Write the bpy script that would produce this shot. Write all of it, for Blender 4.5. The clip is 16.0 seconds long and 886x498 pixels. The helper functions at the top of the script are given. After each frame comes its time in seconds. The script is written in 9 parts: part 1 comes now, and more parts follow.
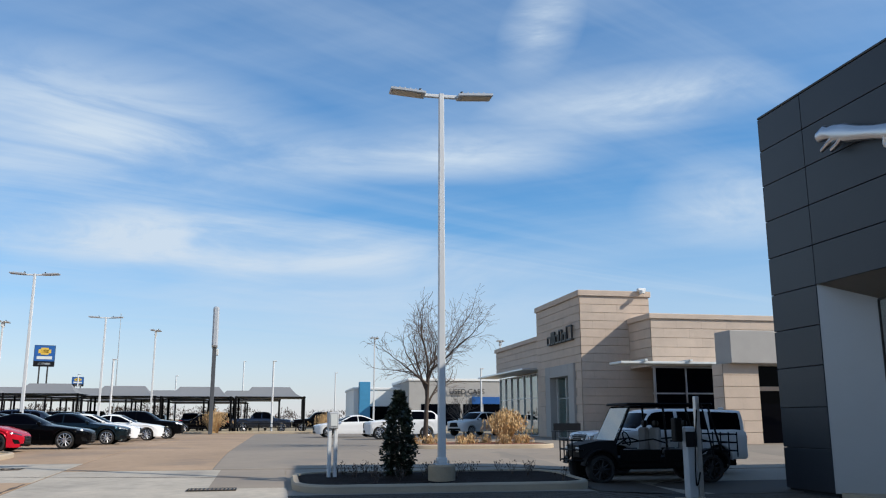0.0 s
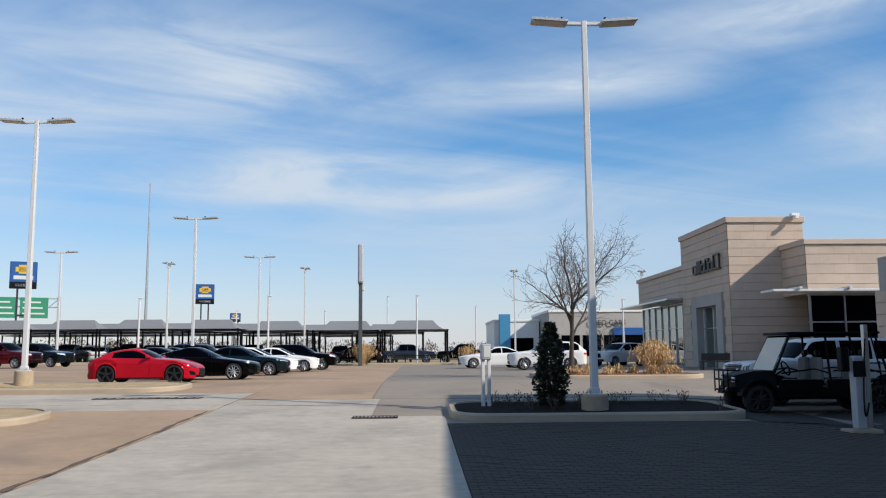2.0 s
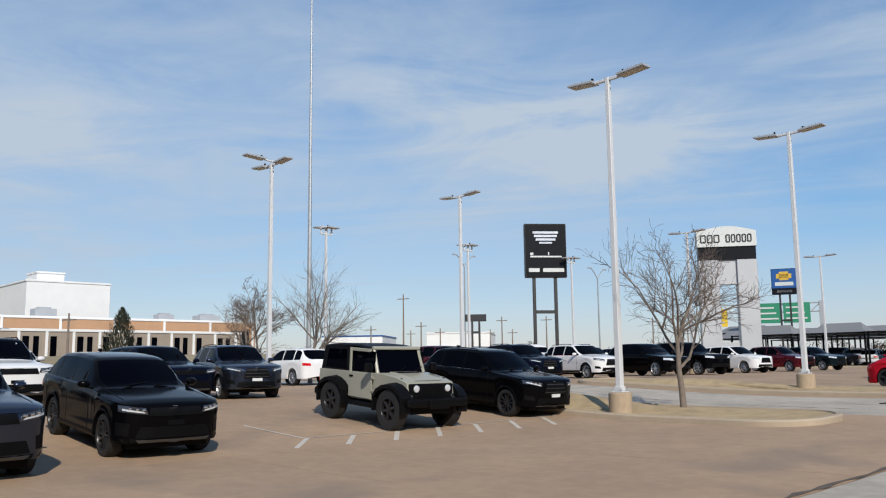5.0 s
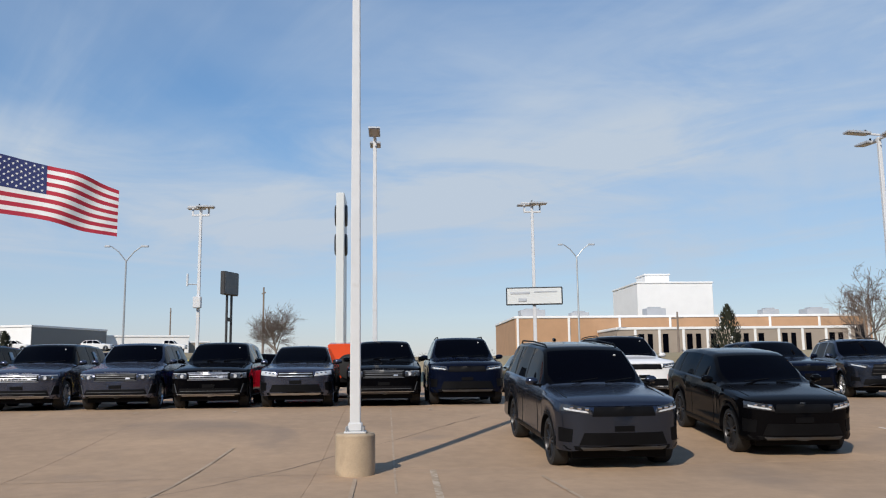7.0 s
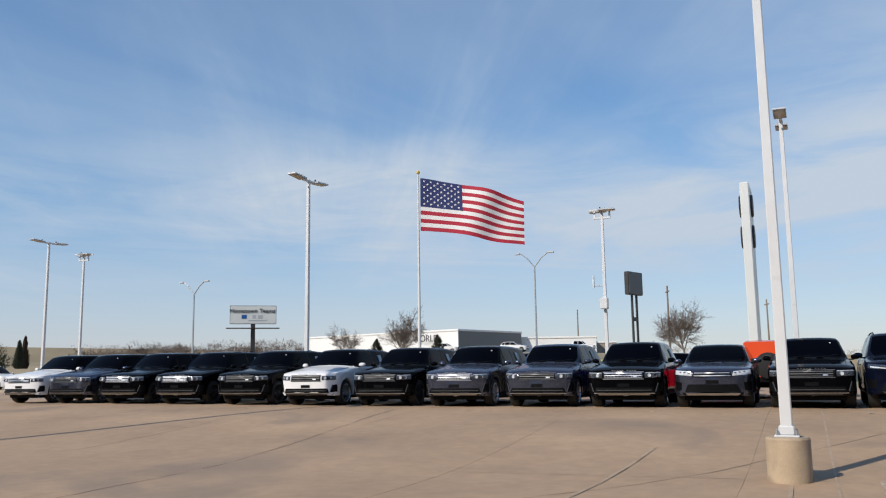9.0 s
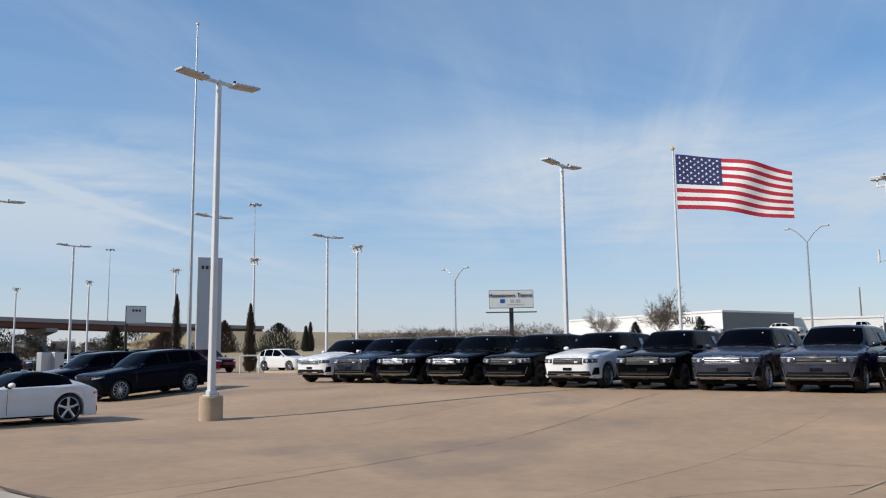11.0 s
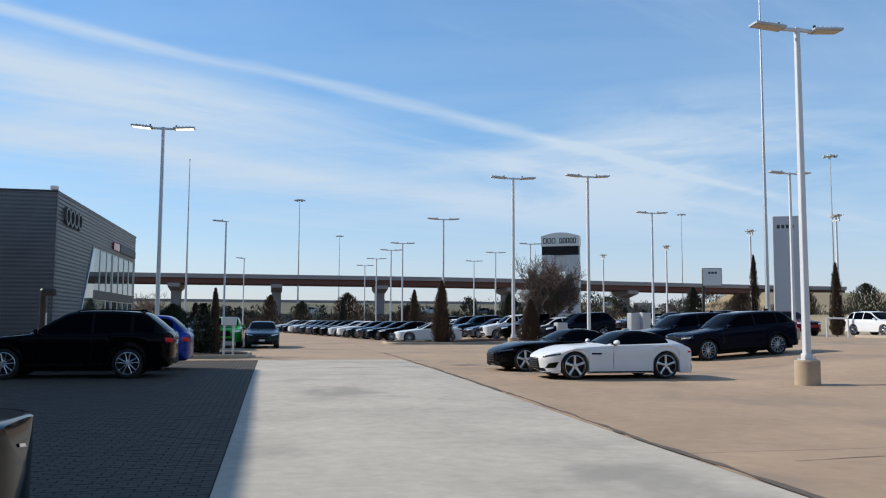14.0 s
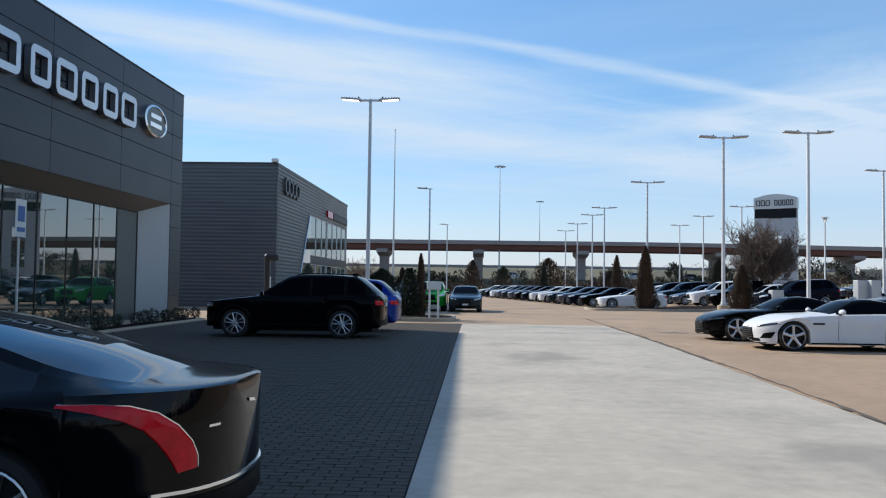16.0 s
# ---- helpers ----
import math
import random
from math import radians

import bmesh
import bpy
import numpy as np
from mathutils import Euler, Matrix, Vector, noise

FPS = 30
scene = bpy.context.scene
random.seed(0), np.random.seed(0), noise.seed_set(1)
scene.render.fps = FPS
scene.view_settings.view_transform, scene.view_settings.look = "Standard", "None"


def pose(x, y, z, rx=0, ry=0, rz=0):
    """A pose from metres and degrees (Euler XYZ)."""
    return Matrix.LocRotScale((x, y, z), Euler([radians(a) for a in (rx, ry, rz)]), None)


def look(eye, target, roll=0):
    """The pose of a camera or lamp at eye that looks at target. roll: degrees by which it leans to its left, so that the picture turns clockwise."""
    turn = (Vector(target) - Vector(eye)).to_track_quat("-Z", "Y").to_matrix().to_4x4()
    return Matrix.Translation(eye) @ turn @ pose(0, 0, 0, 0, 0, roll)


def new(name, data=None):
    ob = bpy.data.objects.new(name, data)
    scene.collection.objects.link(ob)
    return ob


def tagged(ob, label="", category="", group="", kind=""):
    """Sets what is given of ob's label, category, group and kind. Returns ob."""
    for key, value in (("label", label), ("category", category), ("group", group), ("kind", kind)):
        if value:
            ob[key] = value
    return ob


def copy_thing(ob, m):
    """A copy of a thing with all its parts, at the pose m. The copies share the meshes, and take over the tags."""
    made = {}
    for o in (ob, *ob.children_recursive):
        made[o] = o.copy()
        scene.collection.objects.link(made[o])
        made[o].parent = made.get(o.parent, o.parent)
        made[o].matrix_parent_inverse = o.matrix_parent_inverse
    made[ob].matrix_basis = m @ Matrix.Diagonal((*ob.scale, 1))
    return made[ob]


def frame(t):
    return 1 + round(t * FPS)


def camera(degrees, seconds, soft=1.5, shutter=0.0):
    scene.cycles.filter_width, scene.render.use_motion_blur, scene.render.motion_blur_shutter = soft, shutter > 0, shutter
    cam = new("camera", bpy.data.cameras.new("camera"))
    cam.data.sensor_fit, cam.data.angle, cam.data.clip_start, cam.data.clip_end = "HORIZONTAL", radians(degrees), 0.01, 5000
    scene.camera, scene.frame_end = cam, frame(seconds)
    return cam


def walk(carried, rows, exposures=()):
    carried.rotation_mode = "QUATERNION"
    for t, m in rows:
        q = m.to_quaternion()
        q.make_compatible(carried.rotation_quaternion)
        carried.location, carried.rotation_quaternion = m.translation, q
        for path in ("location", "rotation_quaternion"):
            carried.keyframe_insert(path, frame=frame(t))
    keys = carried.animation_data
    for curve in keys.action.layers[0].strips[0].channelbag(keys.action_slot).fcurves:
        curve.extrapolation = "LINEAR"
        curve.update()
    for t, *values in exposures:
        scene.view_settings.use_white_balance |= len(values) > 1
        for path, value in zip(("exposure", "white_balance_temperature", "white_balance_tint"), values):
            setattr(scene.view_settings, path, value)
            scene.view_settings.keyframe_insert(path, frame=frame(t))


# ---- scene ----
# ---- camera: turning on the spot, held out at eye height ----
EYE = 1.65
cam = camera(55.77, 16.0, soft=1.15)
# seconds, x, y, heading, pitch, lean
PATH = [
    (0, 0.354, 0.641, -11.09, 11.57, 0.10), (0.5, 0.279, 0.601, -11.62, 10.70, -0.76), (1, 0.178, 0.599, -9.72, 9.59, -0.04),
    (1.5, 0.128, 0.588, -7.00, 8.18, 0.58), (2, 0.039, 0.524, -1.74, 7.04, 0.45), (2.5, -0.128, 0.490, 10.30, 6.83, 0.65),
    (3, -0.130, 0.318, 19.45, 6.61, 0.72), (3.5, -0.104, 0.285, 26.25, 6.60, 0.92), (3.7, -0.121, 0.263, 29.25, 6.87, 0.84),
    (5.8, -0.299, 0.032, 59.14, 8.04, 0.77), (6, -0.316, 0.010, 62.76, 8.11, 0.75),
    (6.5, -0.361, -0.027, 74.10, 8.03, 0.86), (7, -0.448, -0.031, 86.56, 8.00, 0.66), (7.5, -0.462, -0.051, 95.47, 8.32, 0.40),
    (8, -0.530, -0.167, 104.13, 8.21, 0.94), (8.2, -0.516, -0.175, 107.13, 8.20, 0.90),
    (10.3, -0.367, -0.265, 117.86, 8.04, 0.61), (10.5, -0.353, -0.273, 119.64, 7.87, 0.56), (11, -0.254, -0.199, 130.99, 7.35, 0.60),
    (11.5, -0.333, -0.261, 140.17, 6.34, 0.72), (12, -0.278, -0.233, 150.45, 6.33, 0.88), (12.5, -0.123, -0.370, 161.89, 6.08, 1.29),
    (13, 0.021, -0.352, 167.91, 5.70, 1.05), (13.5, 0.065, -0.379, 168.37, 5.29, 0.33), (14, 0.099, -0.407, 168.62, 4.85, -0.29),
    (14.5, 0.106, -0.422, 168.92, 4.39, -0.71), (15, 0.152, -0.415, 170.36, 4.26, -1.05), (15.5, 0.163, -0.534, 176.77, 3.44, -1.19),
    (16, 0.124, -0.519, 182.26, 2.36, -0.77)]
walk(cam, [(t, pose(x, y, EYE, 90 + p, r, h)) for t, x, y, h, p, r in PATH],
     [(0, -0.02, 6500, 10), (1.5, -0.03, 6550, 10.5), (2.5, -0.15, 6680, 12), (3.5, -0.26, 6620, 11.5), (6.0, -0.32, 6450, 11), (7.0, -0.29, 6580, 12), (10.5, -0.21, 6640, 12), (12.5, -0.14, 6350, 9), (14.5, -0.03, 6300, 9), (16.0, 0.06, 6250, 9)])

# ---- light ----
SUN_AT = Vector((0.867, -0.498, 0.679)).normalized()
sun = new("sun", bpy.data.lights.new("sun", "SUN"))
sun.data.energy, sun.data.angle, sun.data.color = 4.9, radians(0.53), (1.0, 0.93, 0.82)
sun.matrix_world = look(SUN_AT * 200, (0, 0, 0))


def nodes_of(tree):
    tree.nodes.clear()
    return tree.nodes, tree.links


def sky_world():
    w = bpy.data.worlds.new("sky")
    w.use_nodes = True
    ns, ln = nodes_of(w.node_tree)
    out, bg = ns.new("ShaderNodeOutputWorld"), ns.new("ShaderNodeBackground")
    sky = ns.new("ShaderNodeTexSky")
    sky.sky_type, sky.sun_disc = "NISHITA", False
    sky.sun_elevation, sky.sun_rotation = math.asin(SUN_AT.z), math.atan2(SUN_AT.x, SUN_AT.y)
    sky.air_density, sky.dust_density, sky.ozone_density = 1.0, 0.2, 3.2
    geo = ns.new("ShaderNodeTexCoord")
    sep = ns.new("ShaderNodeSeparateXYZ")
    ln.new(geo.outputs["Generated"], sep.inputs[0])
    # the direction laid onto a high flat layer: thin cirrus drawn out along the wind
    up = ns.new("ShaderNodeMath"); up.operation = "MAXIMUM"; up.inputs[1].default_value = 0.03
    ln.new(sep.outputs["Z"], up.inputs[0])
    flat = ns.new("ShaderNodeCombineXYZ")
    for axis in ("X", "Y"):
        d = ns.new("ShaderNodeMath"); d.operation = "DIVIDE"
        ln.new(sep.outputs[axis], d.inputs[0]); ln.new(up.outputs[0], d.inputs[1])
        ln.new(d.outputs[0], flat.inputs[axis])

    def streaks(turn, sx, sy, scale, detail, lo, hi, warp):
        mp = ns.new("ShaderNodeMapping")
        mp.vector_type = "TEXTURE"
        mp.inputs["Rotation"].default_value = (0, 0, radians(turn))
        mp.inputs["Scale"].default_value = (1 / sx, 1 / sy, 1)
        ln.new(flat.outputs[0], mp.inputs["Vector"])
        nz = ns.new("ShaderNodeTexNoise")
        nz.inputs["Scale"].default_value, nz.inputs["Detail"].default_value = scale, detail
        nz.inputs["Roughness"].default_value, nz.inputs["Distortion"].default_value = 0.58, warp
        ln.new(mp.outputs[0], nz.inputs["Vector"])
        r = ns.new("ShaderNodeMapRange"); r.interpolation_type = "SMOOTHSTEP"
        r.inputs["From Min"].default_value, r.inputs["From Max"].default_value = lo, hi
        ln.new(nz.outputs["Fac"], r.inputs["Value"])
        return r.outputs[0]

    def mixed(op, a, b):
        m = ns.new("ShaderNodeMath"); m.operation = op; m.use_clamp = True
        for k, s in enumerate((a, b)):
            if isinstance(s, float):
                m.inputs[k].default_value = s
            else:
                ln.new(s, m.inputs[k])
        return m.outputs[0]

    veil = streaks(-40, 0.22, 0.50, 0.50, 6, 0.24, 0.74, 0.9)
    wisp = streaks(28, 0.12, 0.80, 0.9, 8, 0.45, 0.75, 0.8)
    cloud = mixed("ADD", mixed("MULTIPLY", veil, 0.46), mixed("MULTIPLY", wisp, 0.34))
    # single streaks and patches of cirrus: heading, height, half width, half depth, tilt (degrees), density
    flatten = ns.new("ShaderNodeMapping"); flatten.inputs["Scale"].default_value = (1.0, 1.0, 4.5)
    ln.new(geo.outputs["Generated"], flatten.inputs["Vector"])
    fray = ns.new("ShaderNodeTexNoise")
    for key, value in (("Scale", 3.4), ("Detail", 9), ("Roughness", 0.60), ("Distortion", 0.9)):
        fray.inputs[key].default_value = value
    ln.new(flatten.outputs[0], fray.inputs["Vector"])
    torn = ns.new("ShaderNodeMapRange"); torn.interpolation_type = "SMOOTHSTEP"
    torn.inputs["From Min"].default_value, torn.inputs["From Max"].default_value, torn.inputs["To Min"].default_value = 0.30, 0.70, 0.26
    ln.new(fray.outputs["Fac"], torn.inputs["Value"])
    for az, el, half, deep, tilt, dense in ((2.6, 11.4, 20, 2.6, 1, 1.5), (13, 18, 18, 6, 0, 0.9), (-11, 18, 12, 2.2, 0, 1.0), (-24.5, 21, 11, 2.6, -3, 0.9), (-18.3, 26, 2.6, 4, 35, 0.9),
                                            (-31, 14, 7, 3.5, 0, 0.8), (-8, 8, 18, 3.5, 0, 0.5), (47, 18, 26, 11, 8, 0.55), (33, 14, 18, 5, 5, 0.7), (76, 14, 30, 13, 0, 0.5), (97, 9, 34, 9, 0, 0.55), (68, 4, 40, 5, 0, 0.6),
                                            (120, 10, 28, 7, 0, 0.75), (154, 10, 18, 6, -4, 1.1), (190, 12, 22, 6, 8, 0.5), (165, 8, 28, 4, 4, 0.6)):
        near = ns.new("ShaderNodeMapping"); near.vector_type = "TEXTURE"
        near.inputs["Location"].default_value = (-math.sin(radians(az)) * math.cos(radians(el)), math.cos(radians(az)) * math.cos(radians(el)), math.sin(radians(el)))
        near.inputs["Rotation"].default_value = (radians(el), radians(tilt), radians(az))
        near.inputs["Scale"].default_value = (radians(half), 0.5, radians(deep))
        ln.new(geo.outputs["Generated"], near.inputs["Vector"])
        round_off = ns.new("ShaderNodeTexGradient"); round_off.gradient_type = "SPHERICAL"
        ln.new(near.outputs[0], round_off.inputs["Vector"])
        cloud = mixed("ADD", cloud, mixed("MULTIPLY", mixed("MULTIPLY", round_off.outputs["Fac"], dense), torn.outputs[0]))
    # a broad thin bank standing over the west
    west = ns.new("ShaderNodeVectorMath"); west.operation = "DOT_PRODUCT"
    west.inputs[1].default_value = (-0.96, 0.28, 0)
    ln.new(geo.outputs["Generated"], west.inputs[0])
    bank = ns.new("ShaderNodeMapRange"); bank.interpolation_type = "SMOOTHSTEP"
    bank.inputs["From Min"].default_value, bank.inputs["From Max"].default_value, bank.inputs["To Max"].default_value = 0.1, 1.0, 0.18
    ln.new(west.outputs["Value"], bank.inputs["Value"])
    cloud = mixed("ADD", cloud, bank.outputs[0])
    # two old trails drawn out across the south by the wind
    across = ns.new("ShaderNodeVectorMath"); across.operation = "DOT_PRODUCT"
    across.inputs[1].default_value = (0.559, -0.829, 0)
    ln.new(flat.outputs[0], across.inputs[0])
    wobble = streaks(34, 0.25, 0.5, 1.0, 5, 0.0, 1.0, 0.6)
    place = ns.new("ShaderNodeMath"); place.operation = "MULTIPLY_ADD"; place.inputs[1].default_value = 0.5
    ln.new(wobble, place.inputs[0]); ln.new(across.outputs["Value"], place.inputs[2])
    ragged = streaks(34, 0.35, 1.6, 1.1, 7, 0.22, 0.66, 0.5)
    for centre, wide, strength in ((3.05, 0.15, 0.44), (3.70, 0.46, 0.46), (5.2, 0.9, 0.24)):
        far = ns.new("ShaderNodeMath"); far.operation = "SUBTRACT"; far.inputs[1].default_value = centre
        ln.new(place.outputs[0], far.inputs[0])
        gap = ns.new("ShaderNodeMath"); gap.operation = "ABSOLUTE"
        ln.new(far.outputs[0], gap.inputs[0])
        r = ns.new("ShaderNodeMapRange"); r.interpolation_type = "SMOOTHSTEP"
        r.inputs["From Min"].default_value, r.inputs["From Max"].default_value, r.inputs["To Max"].default_value = wide, 0.0, strength
        ln.new(gap.outputs[0], r.inputs["Value"])
        cloud = mixed("ADD", cloud, mixed("MULTIPLY", r.outputs[0], ragged))
    clear = ns.new("ShaderNodeMapRange"); clear.interpolation_type = "SMOOTHSTEP"
    clear.inputs["From Min"].default_value, clear.inputs["From Max"].default_value = 0.02, 0.16
    ln.new(sep.outputs["Z"], clear.inputs["Value"])
    cloud = mixed("MULTIPLY", cloud, clear.outputs[0])
    haze = ns.new("ShaderNodeMapRange"); haze.interpolation_type = "SMOOTHSTEP"
    haze.inputs["From Min"].default_value, haze.inputs["From Max"].default_value = 0.25, 0.0
    haze.inputs["To Min"].default_value, haze.inputs["To Max"].default_value = 0.0, 0.72
    ln.new(sep.outputs["Z"], haze.inputs["Value"])
    rich = ns.new("ShaderNodeHueSaturation")
    rich.inputs["Saturation"].default_value, rich.inputs["Value"].default_value = 1.50, 1.55
    ln.new(sky.outputs[0], rich.inputs["Color"])
    colour = rich.outputs[0]
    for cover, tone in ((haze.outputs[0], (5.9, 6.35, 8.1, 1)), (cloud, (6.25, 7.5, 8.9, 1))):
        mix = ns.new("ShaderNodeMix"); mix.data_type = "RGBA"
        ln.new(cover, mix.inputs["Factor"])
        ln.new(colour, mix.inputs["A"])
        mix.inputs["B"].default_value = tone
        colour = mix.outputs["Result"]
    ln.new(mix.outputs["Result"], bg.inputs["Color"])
    bg.inputs["Strength"].default_value = 0.097
    ln.new(bg.outputs[0], out.inputs[0])
    scene.world = w


sky_world()


# ---- materials ----
def material(name, base, rough=0.6, metal=0.0, vary=0.12, scale=3.0, fine=40.0, bump=0.0, coat=0.0, spec=0.5, each=0.0, stain=None, coords="Object", grain=0.45):
    """A surface with variation at two scales: base colour, roughness, a fine bump; each: a spread between pieces."""
    m = bpy.data.materials.new(name)
    m.use_nodes = True
    ns, ln = nodes_of(m.node_tree)
    out, p = ns.new("ShaderNodeOutputMaterial"), ns.new("ShaderNodeBsdfPrincipled")
    ln.new(p.outputs[0], out.inputs[0])
    p.inputs["Metallic"].default_value, p.inputs["Coat Weight"].default_value = metal, coat
    p.inputs["Coat Roughness"].default_value, p.inputs["Specular IOR Level"].default_value = 0.03, spec
    p.inputs["Roughness"].default_value = rough
    tc = ns.new("ShaderNodeTexCoord")
    if coords == "World":
        gm = ns.new("ShaderNodeNewGeometry")
        where = gm.outputs["Position"]
    else:
        where = tc.outputs["Object"]
    big, small = ns.new("ShaderNodeTexNoise"), ns.new("ShaderNodeTexNoise")
    for n, s, d in ((big, scale, 6), (small, fine, 4)):
        n.inputs["Scale"].default_value, n.inputs["Detail"].default_value = s, d
        n.inputs["Roughness"].default_value = 0.62
        ln.new(where, n.inputs["Vector"])
    mix = ns.new("ShaderNodeMix"); mix.data_type = "RGBA"
    lo = [c * (1 - vary * 1.6) for c in base]
    hi = [min(1, c * (1 + vary * 1.6)) for c in base]
    mix.inputs["A"].default_value, mix.inputs["B"].default_value = (*lo, 1), (*hi, 1)
    add = ns.new("ShaderNodeMath"); add.operation = "MULTIPLY_ADD"
    ln.new(small.outputs["Fac"], add.inputs[0]); add.inputs[1].default_value = grain
    half = ns.new("ShaderNodeMath"); half.operation = "MULTIPLY_ADD"
    ln.new(big.outputs["Fac"], half.inputs[0]); half.inputs[1].default_value, half.inputs[2].default_value = 1.3, -0.135 - 0.5 * grain
    ln.new(half.outputs[0], add.inputs[2])
    fac = add.outputs[0]
    if each:
        info = ns.new("ShaderNodeObjectInfo")
        gi = ns.new("ShaderNodeNewGeometry")
        s1 = ns.new("ShaderNodeMath"); s1.operation = "ADD"
        ln.new(info.outputs["Random"], s1.inputs[0]); ln.new(gi.outputs["Random Per Island"], s1.inputs[1])
        s2 = ns.new("ShaderNodeMath"); s2.operation = "MULTIPLY_ADD"
        ln.new(s1.outputs[0], s2.inputs[0]); s2.inputs[1].default_value = each; ln.new(fac, s2.inputs[2])
        s3 = ns.new("ShaderNodeMath"); s3.operation = "SUBTRACT"; s3.inputs[1].default_value = each
        ln.new(s2.outputs[0], s3.inputs[0])
        fac = s3.outputs[0]
    ln.new(fac, mix.inputs["Factor"])
    colour = mix.outputs["Result"]
    if stain:
        st = ns.new("ShaderNodeTexNoise")
        st.inputs["Scale"].default_value, st.inputs["Detail"].default_value, st.inputs["Distortion"].default_value = stain[1], 7, 0.5
        ln.new(where, st.inputs["Vector"])
        r = ns.new("ShaderNodeMapRange"); r.interpolation_type = "SMOOTHSTEP"
        r.inputs["From Min"].default_value, r.inputs["From Max"].default_value = stain[2], stain[2] + 0.16
        r.inputs["To Max"].default_value = stain[3]
        ln.new(st.outputs["Fac"], r.inputs["Value"])
        m2 = ns.new("ShaderNodeMix"); m2.data_type = "RGBA"
        ln.new(r.outputs[0], m2.inputs["Factor"]); ln.new(colour, m2.inputs["A"])
        m2.inputs["B"].default_value = (*stain[0], 1)
        colour = m2.outputs["Result"]
    ln.new(colour, p.inputs["Base Color"])
    rr = ns.new("ShaderNodeMapRange")
    rr.inputs["To Min"].default_value, rr.inputs["To Max"].default_value = max(0.01, rough - 0.5 * min(rough, 0.16)), min(1, rough + 0.5 * min(rough, 0.16))
    ln.new(big.outputs["Fac"], rr.inputs["Value"]); ln.new(rr.outputs[0], p.inputs["Roughness"])
    if bump:
        b = ns.new("ShaderNodeBump")
        b.inputs["Strength"].default_value, b.inputs["Distance"].default_value = 0.6, bump
        ln.new(small.outputs["Fac"], b.inputs["Height"]); ln.new(b.outputs[0], p.inputs["Normal"])
    return m


def paint(name, base, metal=0.0, rough=0.14):
    """Car paint: solid colours under a thin clear coat, or metal flake that shines towards the sun and darkens away from it."""
    if metal >= 0.3:
        return material(name, [min(1, 1.9 * v) for v in base], 0.24, 0.88, vary=0.03, scale=2, fine=900, coat=0.22, spec=0.10)
    return material(name, base, rough, metal, vary=0.03, scale=2, fine=900, coat=0.05 if max(base) < 0.05 else 0.12, spec=0.05)


def glass_pane(name, tint, rough=0.01, clear=0.75):
    """Architectural glass: part mirror, part see-through."""
    m = bpy.data.materials.new(name)
    m.use_nodes = True
    ns, ln = nodes_of(m.node_tree)
    out = ns.new("ShaderNodeOutputMaterial")
    p = ns.new("ShaderNodeBsdfPrincipled")
    p.inputs["Base Color"].default_value = (*tint, 1)
    p.inputs["Roughness"].default_value, p.inputs["IOR"].default_value = rough, 2.3
    p.inputs["Transmission Weight"].default_value = clear
    p.inputs["Specular IOR Level"].default_value = 0.9
    ln.new(p.outputs[0], out.inputs[0])
    return m


def glow(name, colour, power):
    m = bpy.data.materials.new(name)
    m.use_nodes = True
    p = m.node_tree.nodes["Principled BSDF"]
    p.inputs["Base Color"].default_value = (*colour, 1)
    p.inputs["Emission Color"].default_value, p.inputs["Emission Strength"].default_value = (*colour, 1), power
    return m


